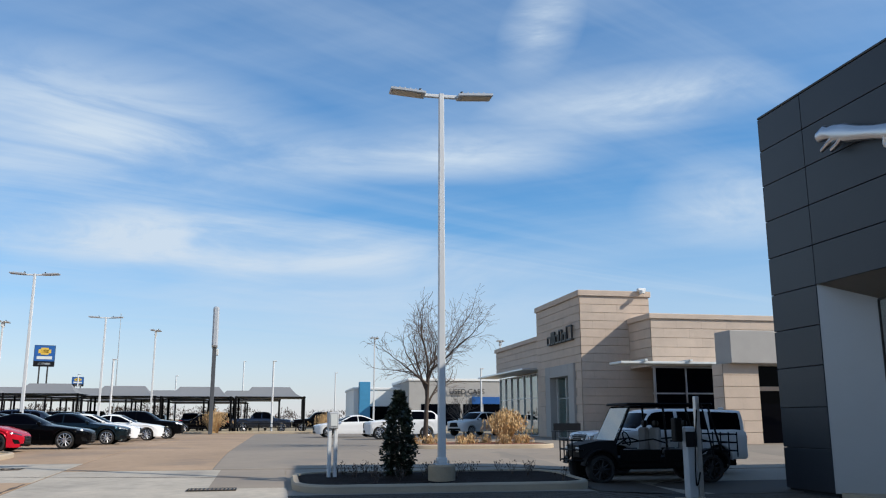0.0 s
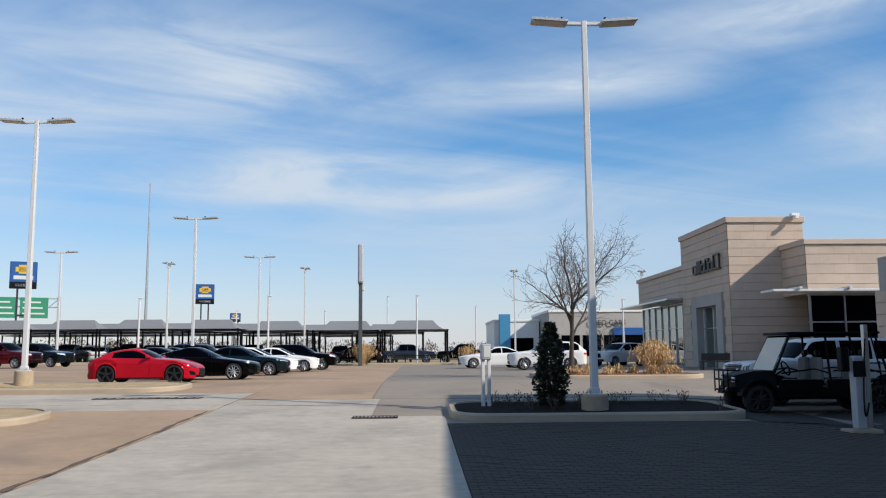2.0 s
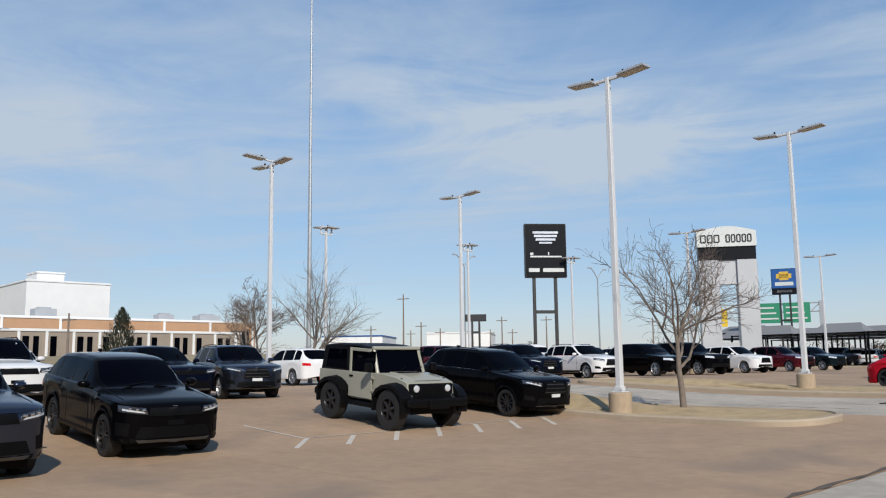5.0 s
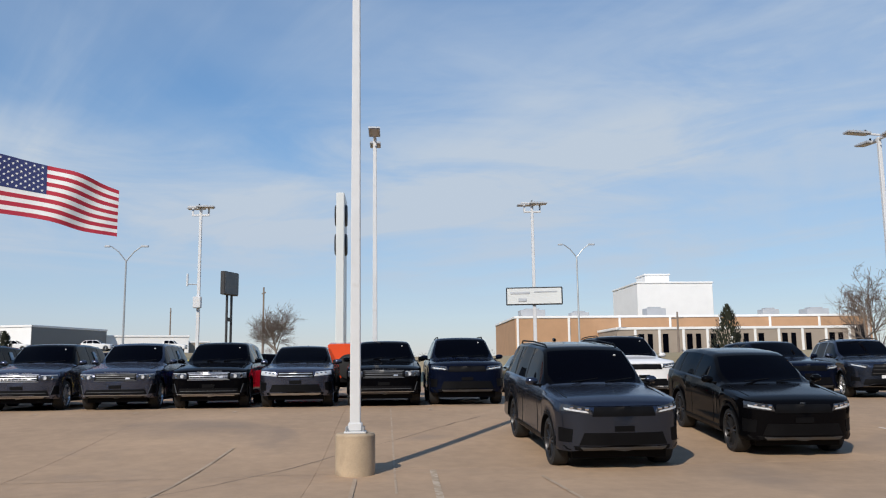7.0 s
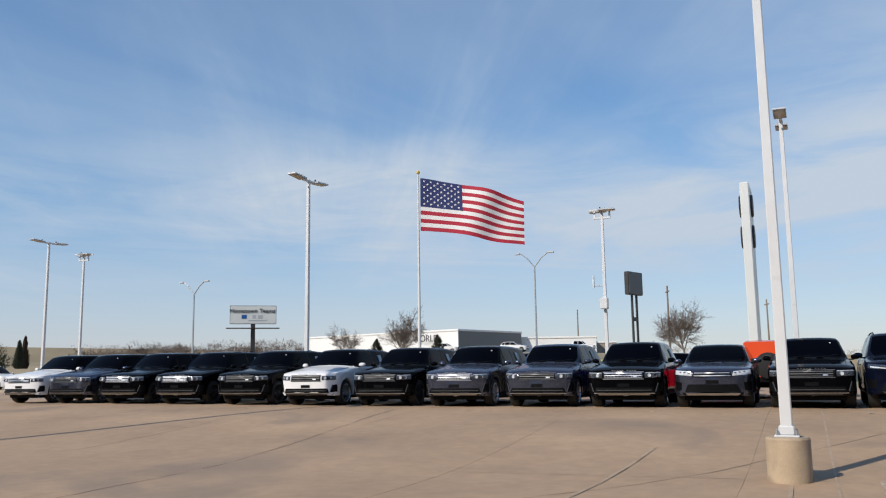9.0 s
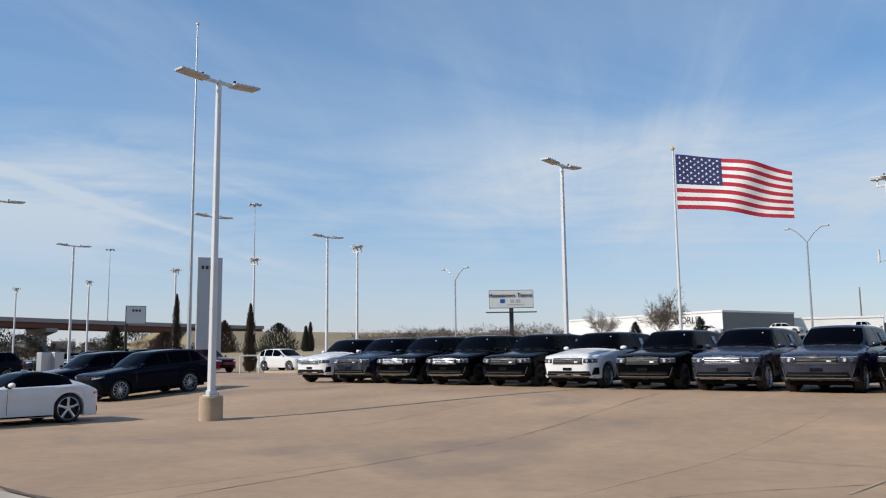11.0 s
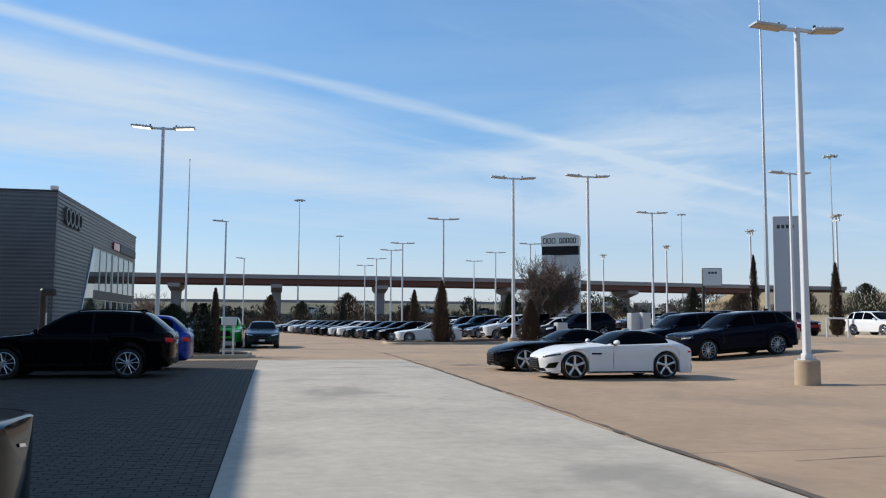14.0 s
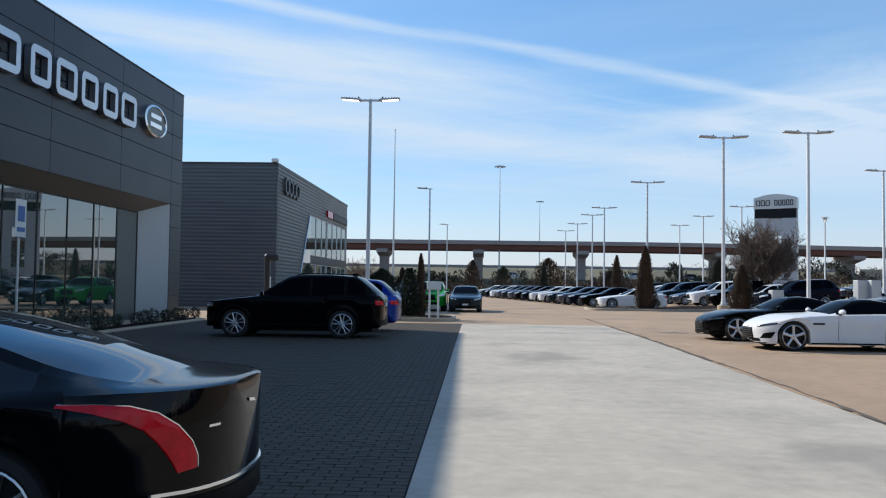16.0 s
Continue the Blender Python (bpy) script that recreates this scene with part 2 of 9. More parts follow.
M = {
    "earth": material("dry_grass_ground", (0.30, 0.235, 0.14), 0.95, vary=0.25, scale=0.05, fine=1.5, coords="World", stain=((0.20, 0.19, 0.10), 0.02, 0.5, 0.6)),
    "bankgrass": material("winter_bank_grass", (0.135, 0.120, 0.070), 0.95, vary=0.3, scale=0.06, fine=1.5, coords="World", stain=((0.07, 0.075, 0.04), 0.05, 0.5, 0.6)),
    "lot": material("tan_concrete", (0.370, 0.253, 0.158), 0.85, vary=0.19, scale=0.28, fine=3.6, bump=0.004, each=0.09, grain=0.7, coords="World", stain=((0.20, 0.155, 0.12), 0.26, 0.53, 0.55)),
    "drive": material("pale_concrete", (0.432, 0.380, 0.306), 0.85, vary=0.18, scale=0.5, fine=4.0, grain=0.7, bump=0.003, each=0.11, coords="World", stain=((0.25, 0.225, 0.19), 0.30, 0.54, 0.7)),
    "greydrive": material("grey_weathered_concrete", (0.272, 0.226, 0.176), 0.88, vary=0.12, scale=0.4, fine=3.0, grain=0.7, bump=0.002, each=0.08, coords="World", stain=((0.17, 0.155, 0.14), 0.3, 0.56, 0.5)),
    "asphalt": material("worn_asphalt", (0.235, 0.200, 0.160), 0.9, vary=0.12, scale=0.4, fine=60, bump=0.003, coords="World"),
    "joint": material("joint_dirt", (0.255, 0.19, 0.135), 0.95, vary=0.2, scale=1, fine=30, coords="World"),
    "crackdirt": material("dark_crack_dirt", (0.11, 0.085, 0.065), 0.95, vary=0.3, scale=3, fine=30, coords="World"),
    "paverjoint": material("dark_sand_joint", (0.012, 0.011, 0.010), 0.95, vary=0.2, scale=3, fine=40, coords="World"),
    "paver": material("grey_paver", (0.068, 0.054, 0.041), 0.8, spec=0.3, vary=0.15, scale=1.2, fine=60, bump=0.002, each=0.35, coords="World"),
    "kerb": material("kerb_concrete", (0.40, 0.325, 0.235), 0.85, vary=0.12, scale=1.0, fine=25, bump=0.002, coords="World"),
    "line": material("worn_road_paint", (0.45, 0.36, 0.265), 0.8, vary=0.2, scale=6, fine=40, coords="World", stain=((0.34, 0.25, 0.16), 5.0, 0.42, 0.9)),
    "ghost": material("faded_line_paint", (0.405, 0.305, 0.212), 0.85, vary=0.12, scale=2, fine=8, coords="World", stain=((0.345, 0.25, 0.165), 2.0, 0.45, 0.9)),
    "hatch": material("parking_hatch_paint", (0.58, 0.53, 0.45), 0.8, vary=0.15, scale=6, fine=40, coords="World", stain=((0.36, 0.27, 0.19), 6.0, 0.55, 0.8)),
    "mulch": material("bark_mulch", (0.020, 0.012, 0.009), 0.95, spec=0.15, vary=0.4, scale=8, fine=70, bump=0.02, coords="World"),
    "redmulch": material("red_bark_mulch", (0.21, 0.085, 0.045), 0.95, vary=0.4, scale=8, fine=70, bump=0.02, coords="World"),
    "turf": material("dormant_turf", (0.42, 0.31, 0.17), 0.95, vary=0.25, scale=2, fine=60, bump=0.02, coords="World"),
    "pole": material("white_pole_paint", (0.60, 0.61, 0.61), 0.45, vary=0.05, scale=2, fine=40, stain=((0.45, 0.42, 0.38), 3.0, 0.62, 0.5)),
    "polegrey": material("grey_pole_paint", (0.42, 0.44, 0.46), 0.5, 0.2, vary=0.06),
    "lens": material("lamp_lens", (0.50, 0.44, 0.34), 0.35, vary=0.1, scale=8),
    "led": glow("lit_led_panel", (1.0, 0.93, 0.75), 2.0),
    "pier": material("cast_concrete_base", (0.40, 0.31, 0.21), 0.9, vary=0.18, scale=2.5, fine=40, bump=0.004, stain=((0.24, 0.18, 0.12), 1.6, 0.5, 0.6)),
    "panel": material("charcoal_metal_panel", (0.016, 0.021, 0.029), 0.42, 0.1, vary=0.05, scale=0.6, fine=20, each=0.10),
    "paneljoint": material("dark_panel_joint", (0.015, 0.017, 0.02), 0.8),
    "reveal": material("pale_grey_reveal_panel", (0.40, 0.41, 0.42), 0.40, 0.5, vary=0.04, scale=0.8),
    "soffit": material("bronze_soffit_panel", (0.30, 0.26, 0.22), 0.5, 0.3, vary=0.06),
    "chrome": material("polished_chrome", (0.78, 0.79, 0.80), 0.10, 1.0, vary=0.03),
    "steel": material("brushed_steel", (0.55, 0.56, 0.58), 0.35, 1.0, vary=0.06, fine=200),
    "stone": material("limestone_block", (0.50, 0.40, 0.32), 0.85, vary=0.10, scale=1.2, fine=30, bump=0.003, each=0.22),
    "mortar": material("mortar", (0.40, 0.32, 0.255), 0.95, vary=0.15, scale=4),
    "stucco": material("grey_stucco", (0.36, 0.345, 0.325), 0.9, vary=0.07, scale=1.0, fine=60, bump=0.002),
    "white": material("white_painted_wall", (0.74, 0.74, 0.72), 0.75, vary=0.05, scale=0.3, fine=10),
    "mirrorglass": material("greenish_mirror_glass", (0.035, 0.055, 0.05), 0.02, 0.0, vary=0.1, scale=1, spec=1.0, coat=0.6),
    "brickfar": material("tan_brick", (0.42, 0.25, 0.14), 0.85, vary=0.10, scale=0.5, fine=12),
    "brickgrey": material("grey_brown_brick", (0.30, 0.25, 0.20), 0.85, vary=0.10, scale=0.5, fine=12),
    "ribmetal": material("grey_ribbed_metal", (0.15, 0.155, 0.16), 0.45, 0.5, vary=0.06, scale=0.5, fine=20),
    "black": material("black_plastic", (0.0035, 0.0035, 0.004), 0.5, vary=0.15, scale=5, spec=0.10),
    "darkmetal": material("dark_bronze_metal", (0.045, 0.043, 0.042), 0.45, 0.4, vary=0.1),
    # dark in itself: the dimness of a room behind glass, put into the colour
    "inside": material("painted_dim_interior", (0.035, 0.033, 0.03), 0.9, vary=0.3, scale=0.6),
    "glass": glass_pane("window_glass", (0.045, 0.075, 0.065), clear=0.30),
    "greenglass": glass_pane("greenish_window_glass", (0.08, 0.15, 0.13), clear=0.5),
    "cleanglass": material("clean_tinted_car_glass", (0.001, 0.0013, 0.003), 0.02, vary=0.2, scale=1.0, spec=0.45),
    "carglass": material("tinted_car_glass", (0.001, 0.0013, 0.003), 0.02, vary=0.2, scale=1.0, spec=0.035),
    "tyre": material("tyre_rubber", (0.011, 0.011, 0.011), 0.8, vary=0.2, scale=6),
    "lampdark": material("smoked_lamp_lens", (0.035, 0.037, 0.042), 0.06, 0.2, vary=0.3, scale=12, coat=1.0),
    "lampgrey": material("grey_lamp_lens", (0.055, 0.058, 0.066), 0.08, 0.3, vary=0.5, scale=14, coat=0.6),
    "gloss": material("gloss_black_plastic", (0.003, 0.003, 0.0035), 0.18, vary=0.1, scale=4, spec=0.25),
    "satin": material("satin_grey_plastic", (0.10, 0.105, 0.11), 0.45, 0.4, vary=0.08),
    "rim": material("silver_wheel", (0.55, 0.56, 0.58), 0.28, 0.85, vary=0.05),
    "blackrim": material("black_wheel", (0.03, 0.03, 0.032), 0.35, 0.5, vary=0.1),
    "lamp": material("headlamp_lens", (0.66, 0.68, 0.70), 0.15, 0.2, vary=0.15, scale=12, coat=1.0),
    "tail": material("tail_lamp_lens", (0.55, 0.006, 0.014), 0.12, vary=0.25, scale=9, coat=0.15, spec=0.2),
    "plate": material("number_plate", (0.62, 0.63, 0.62), 0.5, vary=0.1, scale=20),
    "paper": material("window_sticker_paper", (0.72, 0.72, 0.70), 0.8, vary=0.06, scale=20),
    "signwhite": material("sign_face_white", (0.60, 0.62, 0.60), 0.4, vary=0.04, scale=0.6),
    "signgrey": material("sign_metal_grey", (0.45, 0.46, 0.47), 0.5, 0.3, vary=0.06, scale=0.4),
    "signblack": material("sign_face_black", (0.010, 0.010, 0.012), 0.35, vary=0.1, spec=0.15),
    "signblue": material("sign_face_blue", (0.012, 0.09, 0.30), 0.4, vary=0.08),
    "cyan": material("sign_face_sky_blue", (0.05, 0.24, 0.42), 0.4, vary=0.08),
    "gold": material("sign_gold", (0.65, 0.42, 0.06), 0.4, vary=0.06),
    "signgreen": material("road_sign_green", (0.02, 0.22, 0.12), 0.5, vary=0.06),
    "enamel": material("dark_green_enamel", (0.010, 0.034, 0.030), 0.25, vary=0.06),
    "yellow": material("sign_yellow", (0.75, 0.50, 0.03), 0.5, vary=0.06),
    "ink": material("sign_letter_black", (0.02, 0.02, 0.022), 0.5),
    "fabric": material("grey_shade_fabric", (0.20, 0.205, 0.21), 0.9, vary=0.06, scale=0.5, fine=40),
    "bark": material("grey_brown_bark", (0.19, 0.155, 0.125), 0.95, vary=0.22, scale=6, fine=50, bump=0.004),
    "darkbark": material("dark_brown_bark", (0.075, 0.058, 0.047), 0.95, vary=0.22, scale=6, fine=50, bump=0.004),
    "twig": material("reddish_twig", (0.13, 0.095, 0.075), 0.95, vary=0.2, scale=5),
    "conifer": material("conifer_foliage", (0.026, 0.030, 0.016), 0.85, vary=0.4, scale=3, fine=30, each=0.4),
    "rustconifer": material("winter_brown_foliage", (0.045, 0.026, 0.014), 0.85, vary=0.4, scale=3, fine=30, each=0.4),
    "holly": material("dark_glossy_leaf", (0.022, 0.032, 0.016), 0.4, vary=0.3, scale=6, each=0.5),
    "straw": material("straw_grass_blade", (0.52, 0.35, 0.17), 0.85, vary=0.25, scale=5, each=0.4),
    "flagred": material("flag_red_cloth", (0.42, 0.022, 0.045), 0.8, vary=0.08),
    "flagwhite": material("flag_white_cloth", (0.78, 0.77, 0.75), 0.8, vary=0.05),
    "flagblue": material("flag_blue_cloth", (0.025, 0.035, 0.13), 0.8, vary=0.08),
    "deck": material("overpass_concrete", (0.30, 0.265, 0.255), 0.85, vary=0.08, scale=0.2, fine=8, coords="World"),
    "girder": material("brown_steel_girder", (0.135, 0.048, 0.034), 0.6, 0.1, vary=0.10, scale=0.2, fine=8, coords="World"),
    "utility": material("weathered_wood_pole", (0.20, 0.16, 0.13), 0.95, vary=0.2),
    "metalpost": material("galvanised_post", (0.45, 0.46, 0.46), 0.45, 0.7, vary=0.08),
    "seat": material("grey_vinyl_seat", (0.20, 0.19, 0.18), 0.7, vary=0.1),
}
PAINT = {
    "white": paint("white_car_paint", (0.72, 0.72, 0.71)),
    "pearl": paint("off_white_car_paint", (0.62, 0.63, 0.63), 0.1),
    "black": paint("black_car_paint", (0.0020, 0.0020, 0.0026), 0.0, 0.10),
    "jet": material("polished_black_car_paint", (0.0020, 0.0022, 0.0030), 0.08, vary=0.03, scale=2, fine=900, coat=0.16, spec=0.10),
    "navy": paint("dark_blue_car_paint", (0.003, 0.005, 0.014), 0.1),
    "grey": paint("dark_grey_car_paint", (0.029, 0.035, 0.050), 0.5),
    "silver": paint("silver_grey_car_paint", (0.058, 0.062, 0.083), 0.6),
    "slate": paint("slate_teal_car_paint", (0.008, 0.016, 0.021), 0.3),
    "red": paint("bright_red_car_paint", (0.44, 0.008, 0.022), 0.1),
    "orange": paint("orange_red_car_paint", (0.62, 0.07, 0.02)),
    "maroon": paint("maroon_car_paint", (0.09, 0.010, 0.016), 0.4),
    "blue": paint("bright_blue_car_paint", (0.003, 0.014, 0.11), 0.4),
    "green": paint("vivid_green_car_paint", (0.03, 0.36, 0.04), 0.2),
    "yellow": paint("yellow_car_paint", (0.70, 0.55, 0.02)),
    "khaki": paint("khaki_car_paint", (0.33, 0.325, 0.265)),
}
COLOUR_WORDS = {"white": "white", "pearl": "off-white", "black": "glossy black", "jet": "polished black", "navy": "dark navy blue", "grey": "dark metallic grey", "silver": "mid-grey metallic",
                "slate": "slate teal", "red": "bright red", "orange": "orange-red", "maroon": "dark maroon", "blue": "bright blue", "green": "vivid green",
                "yellow": "yellow", "khaki": "khaki beige"}


# ---- building blocks ----
class Shape:
    """A mesh in the making."""

    def __init__(self):
        self.v, self.f, self.smooth = [], [], []

    def face(self, pts, smooth=False):
        n = len(self.v)
        self.v += [tuple(p) for p in pts]
        self.f.append(tuple(range(n, n + len(pts))))
        self.smooth.append(smooth)

    def grid(self, rows, closed=False, smooth=True, caps=False):
        """Faces between rows of points of equal number."""
        n, k = len(self.v), len(rows[0])
        for r in rows:
            self.v += [tuple(p) for p in r]
        for i in range(len(rows) - 1):
            for j in range(k if closed else k - 1):
                a, b = n + i * k + j, n + i * k + (j + 1) % k
                self.f.append((a, b, b + k, a + k))
                self.smooth.append(smooth)
        if caps:
            self.f.append(tuple(range(n + k - 1, n - 1, -1)))
            self.f.append(tuple(range(n + (len(rows) - 1) * k, n + len(rows) * k)))
            self.smooth += [False, False]
        return self

    def box(self, x0, y0, z0, x1, y1, z1, bevel=0.0, m=None):
        """A block, its long edges chamfered by bevel."""
        x0, x1, y0, y1, z0, z1 = min(x0, x1), max(x0, x1), min(y0, y1), max(y0, y1), min(z0, z1), max(z0, z1)
        b = min(bevel, 0.45 * (x1 - x0), 0.45 * (y1 - y0), 0.45 * (z1 - z0))

        def ring(z, i):
            if b <= 0:
                return [(x0, y0, z), (x1, y0, z), (x1, y1, z), (x0, y1, z)]
            c = b + i
            return [(x0 + c, y0 + i, z), (x1 - c, y0 + i, z), (x1 - i, y0 + c, z), (x1 - i, y1 - c, z), (x1 - c, y1 - i, z), (x0 + c, y1 - i, z), (x0 + i, y1 - c, z), (x0 + i, y0 + c, z)]
        rows = [ring(z0, 0), ring(z1, 0)] if b <= 0 else [ring(z0, b * 0.7), ring(z0 + b, 0), ring(z1 - b, 0), ring(z1, b * 0.7)]
        n = len(self.v)
        self.grid(rows, closed=True, smooth=False, caps=True)
        if m is not None:
            self.v[n:] = [tuple(m @ Vector(p)) for p in self.v[n:]]
        return self

    def tube(self, a, b, r0, r1=None, n=10, caps=True):
        a, b, r1 = Vector(a), Vector(b), r0 if r1 is None else r1
        q = (b - a).to_track_quat("Z", "Y")
        ring = [Vector((math.cos(t), math.sin(t), 0)) for t in np.arange(n) * 2 * math.pi / n]
        return self.grid([[a + q @ (p * r0) for p in ring], [b + q @ (p * r1) for p in ring]], closed=True, caps=caps)

    def path(self, pts, r, n=6):
        for a, b in zip(pts, pts[1:]):
            self.tube(a, b, r, r, n)
        return self

    def lathe(self, profile, n=24, axis="z", at=(0, 0, 0)):
        """profile: (radius, height) pairs turned round the axis through at."""
        rows = []
        for r, h in profile:
            row = []
            for t in np.arange(n) * 2 * math.pi / n:
                c, s = r * math.cos(t), r * math.sin(t)
                p = {"z": (c, s, h), "y": (c, h, s), "x": (h, c, s)}[axis]
                row.append((p[0] + at[0], p[1] + at[1], p[2] + at[2]))
            rows.append(row)
        return self.grid(rows, closed=True)

    def mesh(self, name):
        me = bpy.data.meshes.new(name)
        me.from_pydata(self.v, [], self.f)
        me.polygons.foreach_set("use_smooth", np.array(self.smooth, bool))
        bm = bmesh.new()
        bm.from_mesh(me)
        bmesh.ops.remove_doubles(bm, verts=bm.verts, dist=1e-5)
        if len(bm.faces) < 60000:
            bmesh.ops.recalc_face_normals(bm, faces=bm.faces)
        bm.to_mesh(me)
        bm.free()
        return me


def part(name, shape, mat, parent, label="", sharp=30):
    me = shape.mesh(name) if isinstance(shape, Shape) else shape
    if not me.materials:
        me.materials.append(mat)
        if sharp:
            me.set_sharp_from_angle(angle=radians(sharp))
    ob = new(name, me)
    ob.parent = parent
    return tagged(ob, label)


def thing(name, at=(0, 0, 0), turn=0.0, label="", category="", group="", kind=""):
    ob = new(name)
    ob.empty_display_size = 0.3
    ob.matrix_basis = pose(*at, 0, 0, turn)
    return tagged(ob, label, category, group, kind)


def solid(name, shape, mat, label="", category="", group="", kind="", at=(0, 0, 0), turn=0.0):
    """A top-level thing of one mesh."""
    ob = part(name, shape, mat, None)
    ob.matrix_basis = pose(*at, 0, 0, turn)
    return tagged(ob, label, category, group, kind)


def smooth_step(t):
    t = min(1.0, max(0.0, t))
    return t * t * (3 - 2 * t)


def gz(x, y):
    """The height of the ground: the lot climbs a little to the west and north, with a highway bank beyond."""
    a = 0.64 * smooth_step((-x - 12) / 11.5)
    b = 0.58 * smooth_step((y - 8) / 26)
    s = 0.10 * smooth_step((-y - 10) / 15)
    g = 1 - (1 - a) * (1 - b) * (1 - s)
    g -= 0.14 * smooth_step((x - 6.6) / 2.4) * smooth_step((y - 12) / 8) * smooth_step((34 - y) / 7)
    if x < -48:
        g += 1.9 * smooth_step((-x - 50) / 14) + 2.3 * smooth_step((-x - 95) / 35) * smooth_step((-y - 15) / 25) * smooth_step((x + 320) / 80)
    return g


# ---- ground, lots, drives, kerbs ----
def sheet(xs, ys, lift=0.0):
    s = Shape()
    return s.grid([[(x, y, gz(x, y) + lift) for x in xs] for y in ys])


def spread(a, b, step):
    n = max(1, round(abs(b - a) / step))
    return [a + (b - a) * i / n for i in range(n + 1)]


XS = [-4000, -1500, -600, -320, -200, -140, -100, -82] + spread(-72, 30, 3) + [45, 80, 150, 320, 900, 2000, 4000]
YS = [-4000, -1500, -700, -400, -280, -200] + spread(-150, 150, 5) + [200, 280, 400, 700, 1500, 4000]
solid("ground", sheet(XS, YS, -0.11), M["earth"], "dry tan winter grass running out to the horizon", "ground", kind="structure")


def slab(name, x0, y0, x1, y1, mat, label, lift=-0.055, step=2.0, category="pavement"):
    return solid(name, sheet(spread(x0, x1, step), spread(y0, y1, step), lift), mat, label, category, kind="structure")


def panels(bed, name, xs, ys, mat, gap=0.0025, skip=None):
    """Cast slabs between the joints xs and ys, each laid on the slope of the ground."""
    for x0, x1 in zip(xs, xs[1:]):
        for y0, y1 in zip(ys, ys[1:]):
            if skip and skip((x0 + x1) / 2, (y0 + y1) / 2):
                continue
            d = random.uniform(-0.002, 0.002)
            a, b = (min(x0, x1) + gap, max(x0, x1) - gap), (min(y0, y1) + gap, max(y0, y1) - gap)
            px, py = spread(a[0], a[1], 1.2), spread(b[0], b[1], 1.2)
            s = Shape()
            s.grid([[(x, y, gz(x, y) + d) for x in px] for y in py], smooth=False)
            edge = [(x, py[0]) for x in px] + [(px[-1], y) for y in py[1:]] + [(x, py[-1]) for x in px[-2::-1]] + [(px[0], y) for y in py[-2:0:-1]]
            s.grid([[(x, y, gz(x, y) - 0.07) for x, y in edge], [(x, y, gz(x, y) + d) for x, y in edge]], closed=True, smooth=False)
            part(name, s, mat, bed, sharp=0)


lot = slab("lot_bed", -46, -60, -4.9, 78, M["joint"], "tan concrete car lot cast in jointed slabs", -0.012)
panels(lot, "slab", spread(-4.95, -46, 4.6), spread(-60, 21.4, 4.6), M["lot"])
panels(lot, "slab", spread(-4.95, -46, 4.6), spread(26.6, 78, 4.6), M["lot"])
panels(lot, "drive_slab", spread(-4.95, -46, 5.2), [21.4, 24.0, 26.6], M["drive"])
lane = slab("drive_bed", -4.9, -62, 0.65, 24, M["joint"], "pale concrete drive lane with joints and cracks", -0.014)
panels(lane, "slab", [-4.88, 0.65], spread(-62, -33.2, 4.8), M["lot"])
panels(lane, "slab", [-4.88, 0.65], spread(-33.2, 19.6, 4.4), M["drive"])
panels(lane, "slab", [-4.88, -1.0], [19.6, 24.0], M["drive"])
panels(lane, "slab", [-1.0, 0.65], [19.6, 24.0], M["greydrive"])
slab("paver_apron", 7.2, 18.2, 34, 20.9, M["paver"], "dark grey paved apron beside the showroom", -0.008)
slab("island_apron", 0.655, 18.2, 34, 24, M["greydrive"], "pale concrete apron round the mulch island", -0.012)
north = slab("north_drive_bed", -4.9, 24, 34, 74, M["asphalt"], "worn grey drive by the stone showroom", -0.015)
panels(north, "slab", [-4.88, -1.25], spread(24.1, 74, 4.6), M["lot"])
panels(north, "slab", spread(-1.2, 18, 4.8), [24.1, 28.4, 33.0], M["greydrive"])
slab("side_yard", 0.6, -62, 34, -33.2, M["lot"], "pale concrete yard between the showrooms", -0.012)
slab("south_lot", -46, -150, 34, -60, M["lot"], "tan concrete lot running south to the overpass", -0.01)
slab("west_verge", -60, -150, -46, 150, M["earth"], "dry grass verge beside the lot", -0.04)


